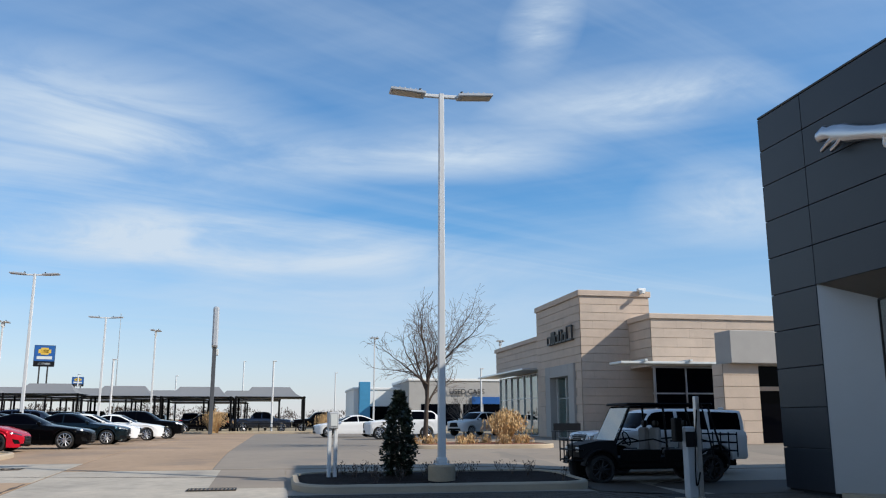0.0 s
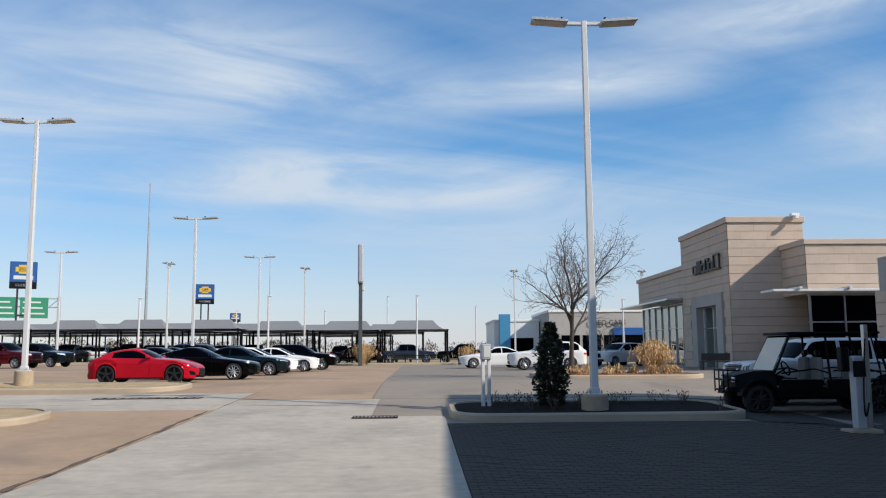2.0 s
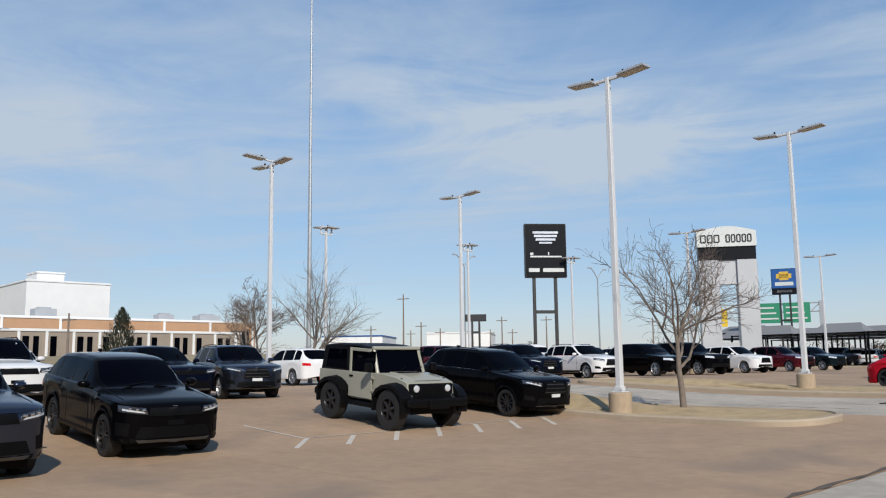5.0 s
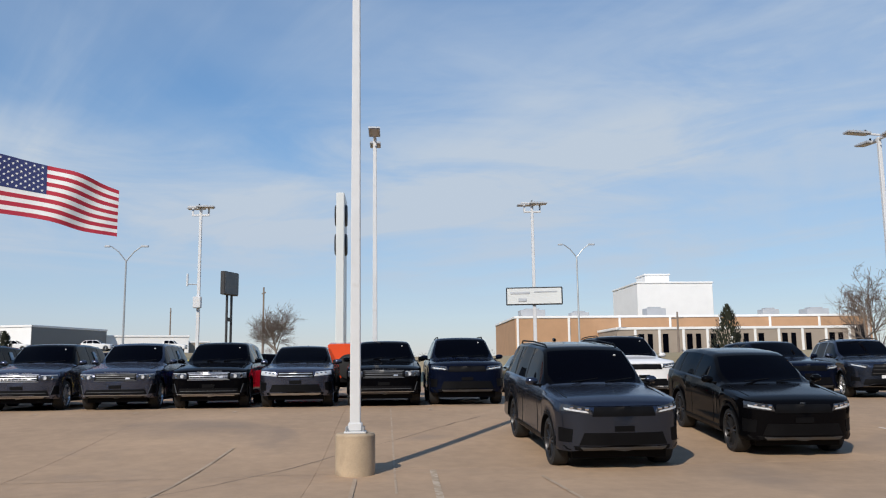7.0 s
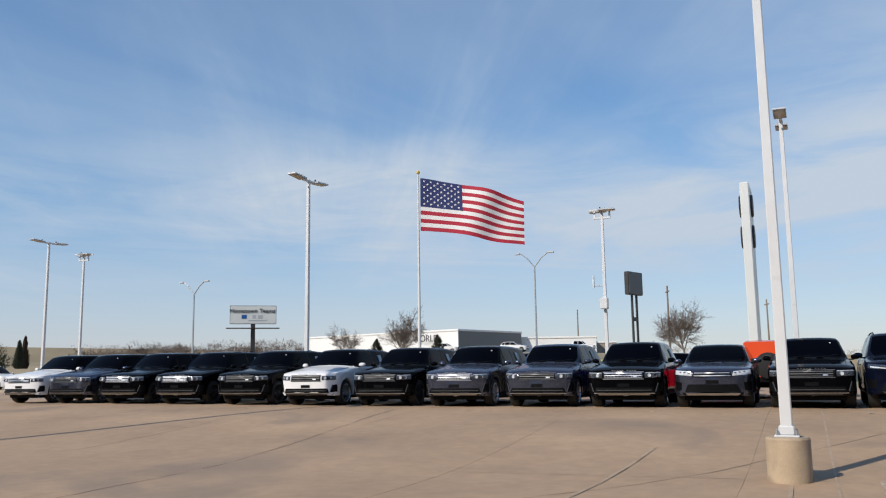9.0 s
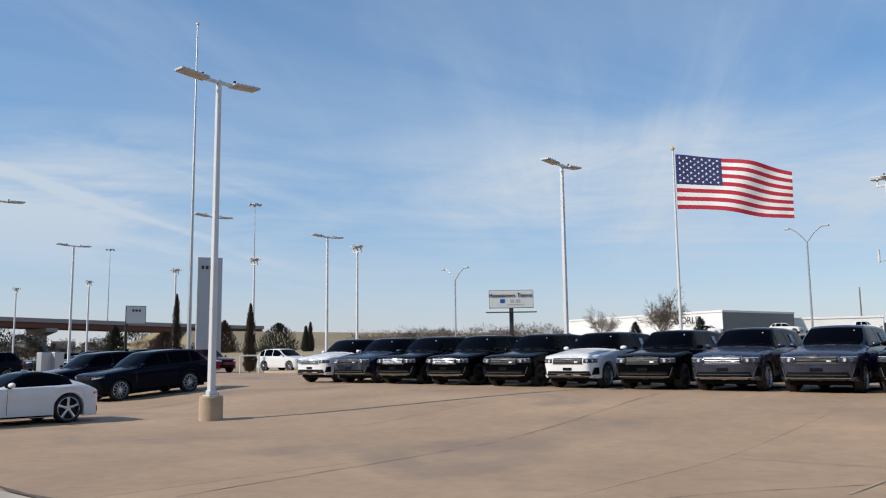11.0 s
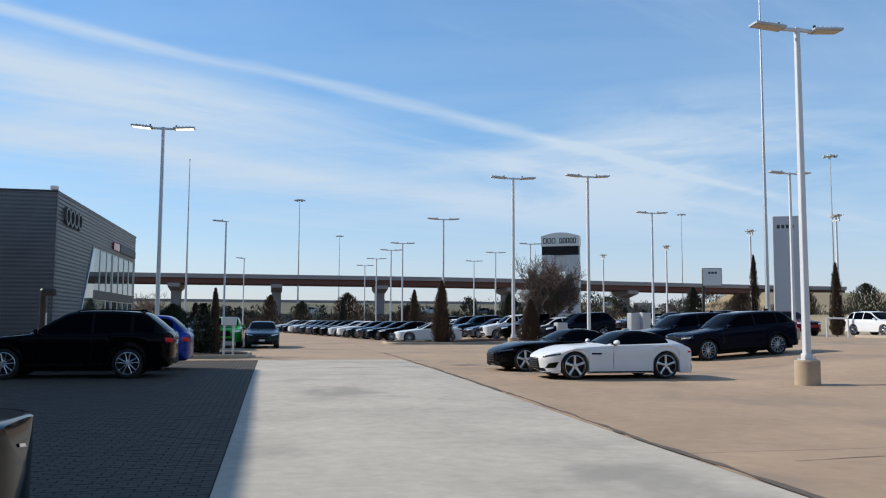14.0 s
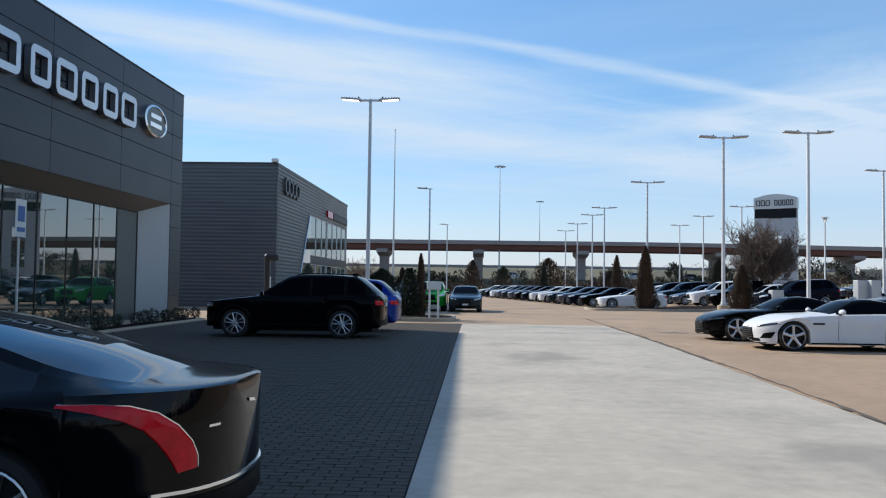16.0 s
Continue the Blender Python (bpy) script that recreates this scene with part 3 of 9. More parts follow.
def paver_bed():
    """Small grey pavers in running bond; the courses beside the drive are pieces of their own."""
    bed = slab("paver_bed", 0.645, -33.2, 12.0, 18.2, M["paverjoint"], "dark grey concrete pavers in front of the showroom", -0.012)
    L, W, G, H = 0.24, 0.12, 0.013, 0.016
    def piece(x, y, lx, ly):
        s = Shape()
        b = 0.005
        top, low = [(-lx + b, -ly + b), (lx - b, -ly + b), (lx - b, ly - b), (-lx + b, ly - b)], [(-lx, -ly), (lx, -ly), (lx, ly), (-lx, ly)]
        s.grid([[(u, v, -H) for u, v in low], [(u, v, -0.003) for u, v in low], [(u, v, 0.0) for u, v in top]], closed=True, smooth=False)
        s.face([(u, v, 0.0) for u, v in top])
        return s
    cut = piece(0, 0, L / 4 - G / 2, W / 2 - G / 2).mesh("paver")
    one = piece(0, 0, L / 2 - G / 2, W / 2 - G / 2).mesh("paver")
    verts, faces = [], []
    count = 0
    base = [v.co.copy() for v in one.vertices]
    polys = [tuple(p.vertices) for p in one.polygons]
    ny = int(51.2 / W)
    for j in range(ny):
        y = -33.1 + (j + 0.5) * W
        if y > 18.1:
            break
        if j % 2:
            n, z = len(verts), gz(0.72, y)
            verts += [(0.66 + L / 4 + v.co.x, y + v.co.y, z + v.co.z) for v in cut.vertices]
            faces += [tuple(n + k for k in q.vertices) for q in cut.polygons]
        for i in range(int(11.2 / L)):
            x = 0.66 + (i + 0.5 + 0.5 * (j % 2)) * L
            if x > 11.7:
                continue
            z = gz(x, y) + random.uniform(-0.002, 0.002)
            if count < 300 and 0.6 < x < 3.1 and -8.6 < y < -5.2:
                ob = part("paver", one, M["paver"], bed, sharp=0)
                ob.location = (x, y, z)
                count += 1
                continue
            n = len(verts)
            t = random.uniform(-0.004, 0.004)
            verts += [(x + p.x, y + p.y, z + p.z + t * p.x) for p in base]
            faces += [tuple(n + k for k in f) for f in polys]
    me = bpy.data.meshes.new("pavers")
    me.from_pydata(verts, [], faces)
    tagged(part("pavers", me, M["paver"], bed, sharp=0), kind="stuff")


def island(name, x0, y0, x1, y1, fill, label, r=0.8, h=0.15):
    """A kerbed bed with round corners."""
    bed = thing(name, label=label, category="planting island", kind="structure")
    def outline(d):
        pts, rr = [], max(0.05, r - d)
        for cx, cy, a0 in ((x1 - r, y1 - r, 0), (x0 + r, y1 - r, 90), (x0 + r, y0 + r, 180), (x1 - r, y0 + r, 270)):
            for k in range(7):
                a = radians(a0 + 15 * k)
                pts.append((cx + rr * math.cos(a), cy + rr * math.sin(a)))
        dense = []
        for (ax, ay), (bx, by) in zip(pts, pts[1:] + pts[:1]):
            n = max(1, math.ceil(math.hypot(bx - ax, by - ay) / 1.0))
            dense += [(ax + (bx - ax) * k / n, ay + (by - ay) * k / n) for k in range(n)]
        return dense
    rim = outline(0.0)
    def inset(d):
        pts = []
        for x, y in rim:
            qx, qy = min(max(x, x0 + r), x1 - r), min(max(y, y0 + r), y1 - r)
            away = math.hypot(x - qx, y - qy) or 1.0
            pts.append((x - (x - qx) / away * d, y - (y - qy) / away * d))
        return pts
    rows = []
    for d, z in ((0.0, -0.09), (0.0, h - 0.04), (0.03, h), (0.14, h), (0.15, h - 0.06)):
        rows.append([(x, y, gz(x, y) + z) for x, y in inset(d)])
    part("kerb", Shape().grid(rows, closed=True), M["kerb"], bed)
    s = Shape()
    inner = inset(0.14)
    cx, cy = (x0 + x1) / 2, (y0 + y1) / 2
    rings = [[(cx + (x - cx) * f, cy + (y - cy) * f, gz(x, y) + h - 0.035 + 0.05 * (1 - f) + (0 if f == 1 else random.uniform(-0.01, 0.015))) for x, y in inner] for f in (1.0, 0.8, 0.55, 0.3)]
    s.grid(rings, closed=True)
    s.face(rings[-1])
    part("bed", s, fill, bed)
    return bed


island("island_1", 0.75, 18.4, 7.3, 21.6, M["mulch"], "kerbed island of dark bark mulch at the end of the pavers", 0.9)
island("island_2", -20.5, 17.9, -8.2, 20.9, M["turf"], "kerbed island of dry grass with a bare tree", 1.2)
island("island_3", -22.0, 27.2, -7.6, 30.6, M["turf"], "long kerbed island of dry grass", 1.2)
island("island_4", 4.9, 33.2, 11.6, 38.6, M["redmulch"], "kerbed island of red mulch with ornamental grass", 1.4)
island("island_5", 1.0, -38.5, 7.5, -34.6, M["mulch"], "kerbed island of mulch with a shrub and lamp", 0.9)
island("island_6", -16.5, -56.3, -6.9, -52.8, M["mulch"], "kerbed island of mulch with a conifer", 1.0)
island("island_7", -41.5, -49.0, -36.5, -44.0, M["turf"], "kerbed island of dry grass by the verge", 1.2)
island("north_verge", -46, 74.5, 6.0, 79.0, M["turf"], "long kerbed strip of dry grass", 1.2)


def stripe(pts, w=0.10, mat="line"):
    s = Shape()
    for a, b in zip(pts, pts[1:]):
        a, b = Vector(a), Vector(b)
        n = max(1, int((b - a).length / 1.5))
        side = Vector((-(b - a).y, (b - a).x)).normalized() * w / 2
        rows = []
        for k in range(n + 1):
            p = a + (b - a) * k / n
            rows.append([(p.x + side.x * q, p.y + side.y * q, gz(p.x, p.y) + 0.006) for q in (-1, 1)])
        s.grid(rows, smooth=False)
    solid("parking_line", s, M[mat], "worn white parking line painted on tan concrete", "road marking", group="parking lines", kind="structure")


for k in range(7):
    stripe([(-15.24 + 0.10 * k, 10.2 + 1.14 * k), (-14.2 + 0.13 * k, 9.25 + 1.14 * k)], 0.11, "hatch")
stripe([(-17.5, 10.0), (-15.3, 10.15), (-14.7, 17.7)], 0.08, "hatch")
for y in (0.6,):
    stripe([(-13.9, y), (-8.6, y - 0.05)])
for k in range(13):
    stripe([(-21.6, -25.7 + 2.42 * k), (-27.4, -25.7 + 2.42 * k)])
for a, b, w in (((-13.2, -7.75), (-13.7, -0.95), 0.05), ((-13.72, -0.25), (-13.55, 2.2), 0.05), ((-22.5, -0.08), (-11.8, 0.02), 0.07), ((-11.0, -3.25), (-16.4, -2.95), 0.12), ((-13.2, -0.58), (-11.0, -0.57), 0.12), ((-13.2, 2.2), (-10.8, 2.36), 0.12)):
    stripe([a, b], 0.5 * w, "ghost")
for k in range(4):
    stripe([(-12.5, -21.1 - 2.9 * k), (-6.6, -21.1 - 2.9 * k)])


def drain(x, y, lx, ly):
    d = thing("drain_grate", (x, y, gz(x, y) + 0.003), label="dark cast iron drain grate in the drive", category="drain", kind="structure")
    s = Shape()
    s.box(-lx, -ly, 0, lx, -ly + 0.03, 0.012).box(-lx, ly - 0.03, 0, lx, ly, 0.012).box(-lx, -ly, 0, -lx + 0.03, ly, 0.012).box(lx - 0.03, -ly, 0, lx, ly, 0.012)
    for k in range(1, 12):
        u = -lx + 2 * lx * k / 12
        s.box(u - 0.018, -ly, 0.0, u + 0.018, ly, 0.010)
    part("grate", s, M["black"], d)
    part("pit", Shape().box(-lx, -ly, -0.004, lx, ly, 0.001), M["joint"], d)


drain(-0.9, 19.4, 0.5, 0.3)
drain(-7.6, 24.9, 1.5, 0.3)


# ---- lamp posts, masts ----
def lamp_head(parent, x, y, z, turn, tilt, lit=False):
    """One flat area light head, its long side along local x."""
    m = pose(x, y, z, 0, tilt, turn)
    s = Shape()
    rows = []
    for k, (d, h) in enumerate(((0.02, -0.035), (0.0, -0.02), (0.0, 0.03), (0.04, 0.05))):
        rows.append([tuple(m @ Vector(p)) for p in ((0.0 + d, -0.19 + d, h), (0.85 - d, -0.19 + d, h), (0.85 - d, 0.19 - d, h), (0.0 + d, 0.19 - d, h))])
    s.grid(rows, closed=True, smooth=False, caps=True)
    for k in range(5):
        s.box(0.10 + 0.13 * k, -0.15, 0.05, 0.13 + 0.13 * k, 0.15, 0.075, m=m)
    head = part("lamp_head", s, M["polegrey"], parent)
    part("lens", Shape().box(0.10, -0.15, -0.045, 0.80, 0.15, -0.034, m=m), M["led"] if lit else M["lens"], head, "lit pale panel" if lit else "")
    part("bracket", Shape().box(-0.42, -0.04, -0.03, 0.03, 0.04, 0.03, 0.01, m=m), M["pole"], parent)
    part("sensor", Shape().tube(m @ Vector((0.12, 0, 0.05)), m @ Vector((0.12, 0, 0.14)), 0.04, 0.035, 8), M["black"], head)


LAMPS = {}


def lamp_post(x, y, style="pair", h=9.15, pier=0.62, far=False, lit=False):
    zone = "" if not far else "s" if y < -30 and x > -30 else "w"
    key = (style, far, lit, pier, zone)
    if key in LAMPS:
        ob = copy_thing(LAMPS[key], pose(x, y, gz(x, y)))
        return ob
    words = {"pair": "two flat heads", "twin": "two heads side by side", "triple": "three flat heads", "one": "one flat head"}[style]
    ob = thing("lamp_post", (x, y, gz(x, y)), 0, "tall white lamp post with " + ("two lit" + words[3:] if lit else words), "lamp post", "lamp posts of the lots")
    h = {"w": h - 0.33, "s": h + 0.20, "": h}[zone]
    LAMPS[key] = ob
    n = 20
    prof = [(0.0, -0.1), (0.305, -0.1), (0.305, pier - 0.03), (0.285, pier), (0.0, pier)]
    part("pier", Shape().lathe(prof, n), M["pier"], ob, "stained round concrete pier")
    part("base_plate", Shape().box(-0.17, -0.17, pier, 0.17, 0.17, pier + 0.03, 0.01).box(-0.11, -0.11, pier + 0.03, 0.11, 0.11, pier + 0.16, 0.02), M["pole"], ob)
    if not far:
        for sx in (-0.13, 0.13):
            for sy in (-0.13, 0.13):
                part("bolt", Shape().tube((sx, sy, pier + 0.02), (sx, sy, pier + 0.10), 0.018, 0.018, 6), M["metalpost"], ob)
    s = Shape()
    rows = []
    for z, w in ((pier + 0.03, 0.082), (4.0, 0.074), (h, 0.060)):
        b = 0.014
        rows.append([(-w + b, -w, z), (w - b, -w, z), (w, -w + b, z), (w, w - b, z), (w - b, w, z), (-w + b, w, z), (-w, w - b, z), (-w, -w + b, z)])
    s.grid(rows, closed=True, smooth=False, caps=True)
    part("pole", s, M["pole"], ob)
    if style in ("pair", "triple"):
        part("arm", Shape().box(-0.42, -0.045, h - 0.10, 0.42, 0.045, h - 0.02, 0.01), M["pole"], ob)
        lamp_head(ob, 0.40, 0, h - 0.05, 0, -4, lit)
        lamp_head(ob, -0.40, 0, h - 0.05, 180, -4, lit)
        if style == "triple":
            lamp_head(ob, 0.0, -0.35, h + 0.12, -90, -4)
    elif style == "twin":
        part("arm", Shape().box(-0.05, -0.42, h - 0.42, 0.05, 0.42, h - 0.34, 0.01).box(-0.04, -0.42, h - 0.40, 0.04, -0.34, h - 0.02).box(-0.04, 0.34, h - 0.40, 0.04, 0.42, h - 0.02), M["pole"], ob)
        lamp_head(ob, 0.22, -0.16, h, 90, 1, lit)
        lamp_head(ob, -0.22, 0.16, h, -90, 1, lit)
    else:
        part("arm", Shape().box(-0.1, -0.04, h - 0.08, 0.2, 0.04, h, 0.01), M["pole"], ob)
        lamp_head(ob, 0.2, 0, h - 0.03, 0, -4, lit)
    return ob


lamp_post(4.0, 19.4, "pair", pier=0.45)
for x, y in ((-13.3, 18.6), (-13.0, 29.0), (-13.65, -0.6), (-13.0, -19.3)):
    lamp_post(x, y, "pair")
for y in (48.3, 67.9, -44.2, -63.5, -84.5, -93.1, -106.7, -120.7):
    lamp_post(-12.6, y, "pair", far=True)
for x, y in ((-28.5, 27.7), (-27.8, 46.9), (-27.7, 66.3), (-28.5, -0.6), (-29.0, -18.6), (-28.2, -42.3), (-28.4, -60.3), (-27.2, -87.9), (-16.8, -43.9), (-26.6, -100.3), (-27.5, -115.5)):
    lamp_post(x, y, "pair", far=True)
lamp_post(-28.3, 17.2, "triple", far=True)
lamp_post(-36.0, -41.1, "pair", far=True)
for x, y in ((-40.3, 6.8), (-40.4, 28.3), (-40.6, 40.2), (-40.7, 51.6), (-41.2, -9.3), (-40.9, -43.5), (-40.5, -55.0), (-40.3, -66.1), (-40.2, -81.8), (-38.5, -94.9), (-21.9, 74.9), (-10.2, 77.3), (9.4, 80.8), (22.1, 81.8)):
    lamp_post(x, y, "twin", far=True)
lamp_post(4.7, -35.7, "pair", far=True, lit=True)
for y in (-69.0, -110.6):
    lamp_post(4.0, y, "one", far=True)


def mast(x, y, h, r=0.22, top=True, label="very tall slender steel mast beside the highway"):
    ob = thing("mast", (x, y, gz(x, y) - 0.10), 0, label, "mast", "tall masts")
    s = Shape()
    for k in range(6):
        s.tube((0, 0, h * k / 6), (0, 0, h * (k + 1) / 6), r * (1 - 0.12 * k), r * (1 - 0.12 * (k + 1)), 8)
    part("shaft", s, M["metalpost"], ob)
    if top:
        t = Shape().tube((0, 0, h - 0.3), (0, 0, h - 0.1), 0.9, 0.9, 10)
        part("ring", t, M["metalpost"], ob)
        for k in range(6):
            a = k * math.pi / 3
            part("floodlight", Shape().box(-0.25, -0.2, -0.25, 0.25, 0.2, 0.05, 0.05, m=Matrix.Translation((1.1 * math.cos(a), 1.1 * math.sin(a), h - 0.2))), M["polegrey"], ob)
    else:
        part("finial", Shape().lathe([(0.0, h - 0.05), (0.14, h + 0.05), (0.14, h + 0.2), (0.0, h + 0.3)], 8), M["metalpost"], ob)
    return ob


mast(15.5, -155, 30, top=False)
mast(-5.3, -200, 30)
mast(-21.5, -289, 30)
mast(-116, -225, 29)
mast(-97, -132, 29)
mast(-39.9, -63.1, 30.5, 0.20, False, "very tall white flagpole standing by the lot with no flag")
mast(-44.3, 139, 28.9, 0.30, False)
mast(-54.0, 36.3, 31, 0.20, False, "very tall white flagpole standing by the lot with no flag")
mast(-43, 246, 30, top=False)


def street_light(x, y, h, spread_y=1.6, label="galvanised highway light pole with two splayed arms"):
    ob = thing("street_lamp", (x, y, gz(x, y) - 0.10), 0, label, "street lamp", "highway lights")
    part("pole", Shape().tube((0, 0, 0), (0, 0, h - 1.6), 0.13, 0.09, 8), M["metalpost"], ob)
    for q in (-1, 1):
        a = [(0, 0, h - 1.7), (0, q * spread_y * 0.5, h - 0.7), (0, q * spread_y, h - 0.1)]
        arm = part("arm", Shape().path(a, 0.06), M["metalpost"], ob)
        part("luminaire", Shape().box(-0.15, q * spread_y - 0.1, h - 0.2, 0.15, q * (spread_y + 0.7), h, 0.05), M["polegrey"], arm)
    return ob


def far_point(az, r):
    return (-r * math.sin(radians(az)), r * math.cos(radians(az)))


for az, el, r in ((130.1, 0.1066, 110), (107.3, 0.14, 95), (77.4, 0.1437, 105), (45.5, 0.13, 120), (36.5, 0.11, 130)):
    x, y = far_point(az, r)
    street_light(x, y, el * r + 1.65 - gz(x, y))


def utility_pole(x, y, h):
    ob = thing("utility_pole", (x, y, gz(x, y) - 0.10), 20, "weathered wooden utility pole with a crossarm", "utility pole", "utility poles")
    part("pole", Shape().tube((0, 0, 0), (0, 0, h), 0.17, 0.11, 8), M["utility"], ob)
    part("crossarm", Shape().box(-1.2, -0.06, h - 0.9, 1.2, 0.06, h - 0.75), M["utility"], ob)


for az, el, r in ((49.7, 0.083, 150), (48.5, 0.05, 160), (98.6, 0.095, 120), (104.5, 0.07, 170), (92.5, 0.075, 150), (71.0, 0.06, 115), (43, 0.055, 170), (40, 0.055, 170), (33, 0.05, 180), (51.9, 0.046, 165), (49.2, 0.04, 190), (47.2, 0.042, 175), (45.05, 0.042, 180), (43.8, 0.04, 190), (42.3, 0.04, 185), (30.8, 0.035, 190)):
    x, y = far_point(az, r)
    utility_pole(x, y, el * r + 1.65 - gz(x, y))


def short_post(x, y, h):
    ob = thing("light_column", (x, y, gz(x, y) - 0.10), 0, "short white post with a small head", "lamp post", "short white posts")
    part("column", Shape().tube((0, 0, 0), (0, 0, h), 0.10, 0.08, 10), M["pole"], ob)
    part("head", Shape().box(-0.1, -0.1, h, 0.3, 0.1, h + 0.1, 0.03), M["pole"], ob)


for az, el, r in ((18.0, 0.063, 78), (9.9, 0.067, 75), (0.0, 0.068, 80), (2.0, 0.067, 120), (-13.8, 0.06, 85), (12.0, 0.05, 120), (6.2, 0.05, 120), (-4.0, 0.055, 120)):
    x, y = far_point(az, r)
    short_post(x, y, el * r + 1.65 - gz(x, y))


# ---- the charcoal showroom beside the drive ----
FX, FY0, FY1, FTOP, FHEAD = 12.0, -33.6, 18.75, 9.05, 4.60


def rounded_frame(s, m, w, h, t, d, n=5, r=0.12):
    """A hollow rounded frame w x h with bars t wide, d deep, in the local x-z plane."""
    def loop(o):
        pts = []
        rr = max(0.01, r - o)
        for cx, cz, a0 in ((w / 2 - r, h / 2 - r, 0), (-w / 2 + r, h / 2 - r, 90), (-w / 2 + r, -h / 2 + r, 180), (w / 2 - r, -h / 2 + r, 270)):
            for k in range(n):
                a = radians(a0 + 90 * k / (n - 1))
                pts.append((cx + rr * math.cos(a), cz + rr * math.sin(a)))
        return pts
    o, i = loop(0), loop(t)
    rows = [[tuple(m @ Vector((x, y, z))) for x, z in l] for l, y in ((o, 0), (o, -d), (i, -d), (i, 0), (o, 0))]
    s.grid(rows, closed=True, smooth=False)
    return s


def curtain_wall(parent, x, y0, y1, z0, z1, step, pane_mat, rails=(), depth=0.10, frame_mat="steel", half=0.03):
    """Upright glass wall facing -x: panes between mullions."""
    n = max(1, round((y1 - y0) / step))
    ys = [y0 + (y1 - y0) * k / n for k in range(n + 1)]
    for y in ys:
        part("mullion", Shape().box(x - depth, y - half, z0, x + 0.05, y + half, z1, 0.008), M[frame_mat], parent)
    for z in (z0, *rails, z1):
        part("transom", Shape().box(x - depth * 0.6, y0, z - 0.03, x + 0.05, y1, z + 0.03, 0.008), M[frame_mat], parent)
    zs = (z0, *rails, z1)
    for a, b in zip(ys, ys[1:]):
        for c, d in zip(zs, zs[1:]):
            ob = part("pane", Shape().box(x - 0.012, a + 0.03, c + 0.03, x + 0.012, b - 0.03, d - 0.03), pane_mat, parent)
            ob.visible_shadow = False


def showroom():
    wall = thing("wall_showroom", label="charcoal metal-panel showroom front with deep pale portals", category="building", kind="structure")
    mid = (-9.4, -6.2)
    openings = ((FY0 + 1.15, mid[0]), (mid[1], FY1 - 1.70))
    # backing behind the panels
    back = Shape()
    back.box(FX + 0.05, FY0, FHEAD, FX + 1.6, FY1, FTOP - 0.02)
    for a, b in ((FY0, openings[0][0]), (mid[0], mid[1]), (openings[1][1], FY1)):
        back.box(FX + 0.05, a + 0.01, 0.0, FX + 0.25, b - 0.03, FHEAD)
    part("backing", back, M["paneljoint"], wall)
    zs = [0.12, 1.03, 1.92, 2.82, 3.70, 4.58, 5.48, 6.40, 7.30, 8.20, FTOP]
    cols = [FY0, openings[0][0]] + spread(openings[0][0], mid[0], 4.3)[1:] + [mid[1]] + spread(mid[1], openings[1][1], 4.3)[1:] + [FY1]
    g = 0.009
    for y0, y1 in zip(cols, cols[1:]):
        for z0, z1 in zip(zs, zs[1:]):
            ym = (y0 + y1) / 2
            if z1 < FHEAD + 0.1 and any(a < ym < b for a, b in openings):
                continue
            part("panel", Shape().box(FX, y0 + g, max(z0, 0.1) + g, FX + 0.05, y1 - g, z1 - g, 0.006), M["panel"], wall)
    part("coping", Shape().box(FX - 0.02, FY0 - 0.02, FTOP, FX + 1.7, FY1 + 0.02, FTOP + 0.05, 0.01), M["darkmetal"], wall)
    # side walls
    for y, q in ((FY0, -1), (FY1, 1)):
        for z0, z1 in zip(zs, zs[1:]):
            for x0, x1 in zip(spread(FX, 30, 4.5), spread(FX, 30, 4.5)[1:]):
                part("panel", Shape().box(x0 + g, y, z0 + g, x1 - g, y + q * 0.05, z1 - g, 0.006), M["panel"], wall)
    part("side_backing", Shape().box(FX + 1.7, FY0 + 0.005, 0, 30, FY0 + 0.3, FTOP - 0.05).box(FX + 1.7, FY1 - 0.3, 0, 30, FY1 - 0.005, FTOP - 0.05).box(29.7, FY0 + 0.3, 0, 30, FY1 - 0.3, FTOP - 0.05), M["paneljoint"], wall)
    part("roof", Shape().box(FX + 1.6, FY0 + 0.1, FTOP - 0.9, 29.9, FY1 - 0.1, FTOP - 0.7), M["stucco"], wall)
    for a, b in openings:
        d, e = 1.05, 0.62
        s = Shape()
        s.face([(FX + 0.02, a, 0.12), (FX + 0.02, a, FHEAD), (FX + d, a + e, FHEAD - 0.38), (FX + d, a + e, 0.12)])
        s.face([(FX + 0.02, b, 0.12), (FX + 0.02, b, FHEAD), (FX + d, b - e, FHEAD - 0.38), (FX + d, b - e, 0.12)])
        part("reveal", s, M["reveal"], wall, "pale grey splayed reveal")
        part("soffit", Shape().grid([[(FX + 0.02, a, FHEAD), (FX + 0.02, b, FHEAD)], [(FX + d, a + e, FHEAD - 0.38), (FX + d, b - e, FHEAD - 0.38)]], smooth=False), M["soffit"], wall, "bronze sloping soffit")
        curtain_wall(wall, FX + d, a + e, b - e, 0.14, FHEAD - 0.40, 1.85, M["glass"], depth=0.04, frame_mat="darkmetal", half=0.014)
        part("plinth", Shape().box(FX + 0.1, a + 0.08, 0.0, FX + d + 0.1, b - 0.08, 0.14), M["kerb"], wall)
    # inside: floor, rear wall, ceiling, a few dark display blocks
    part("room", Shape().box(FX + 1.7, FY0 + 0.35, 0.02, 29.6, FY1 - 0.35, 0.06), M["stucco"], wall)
    # both coloured dark so that the room reads as unlit through the glass
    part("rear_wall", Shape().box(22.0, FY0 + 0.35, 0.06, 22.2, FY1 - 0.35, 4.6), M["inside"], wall)
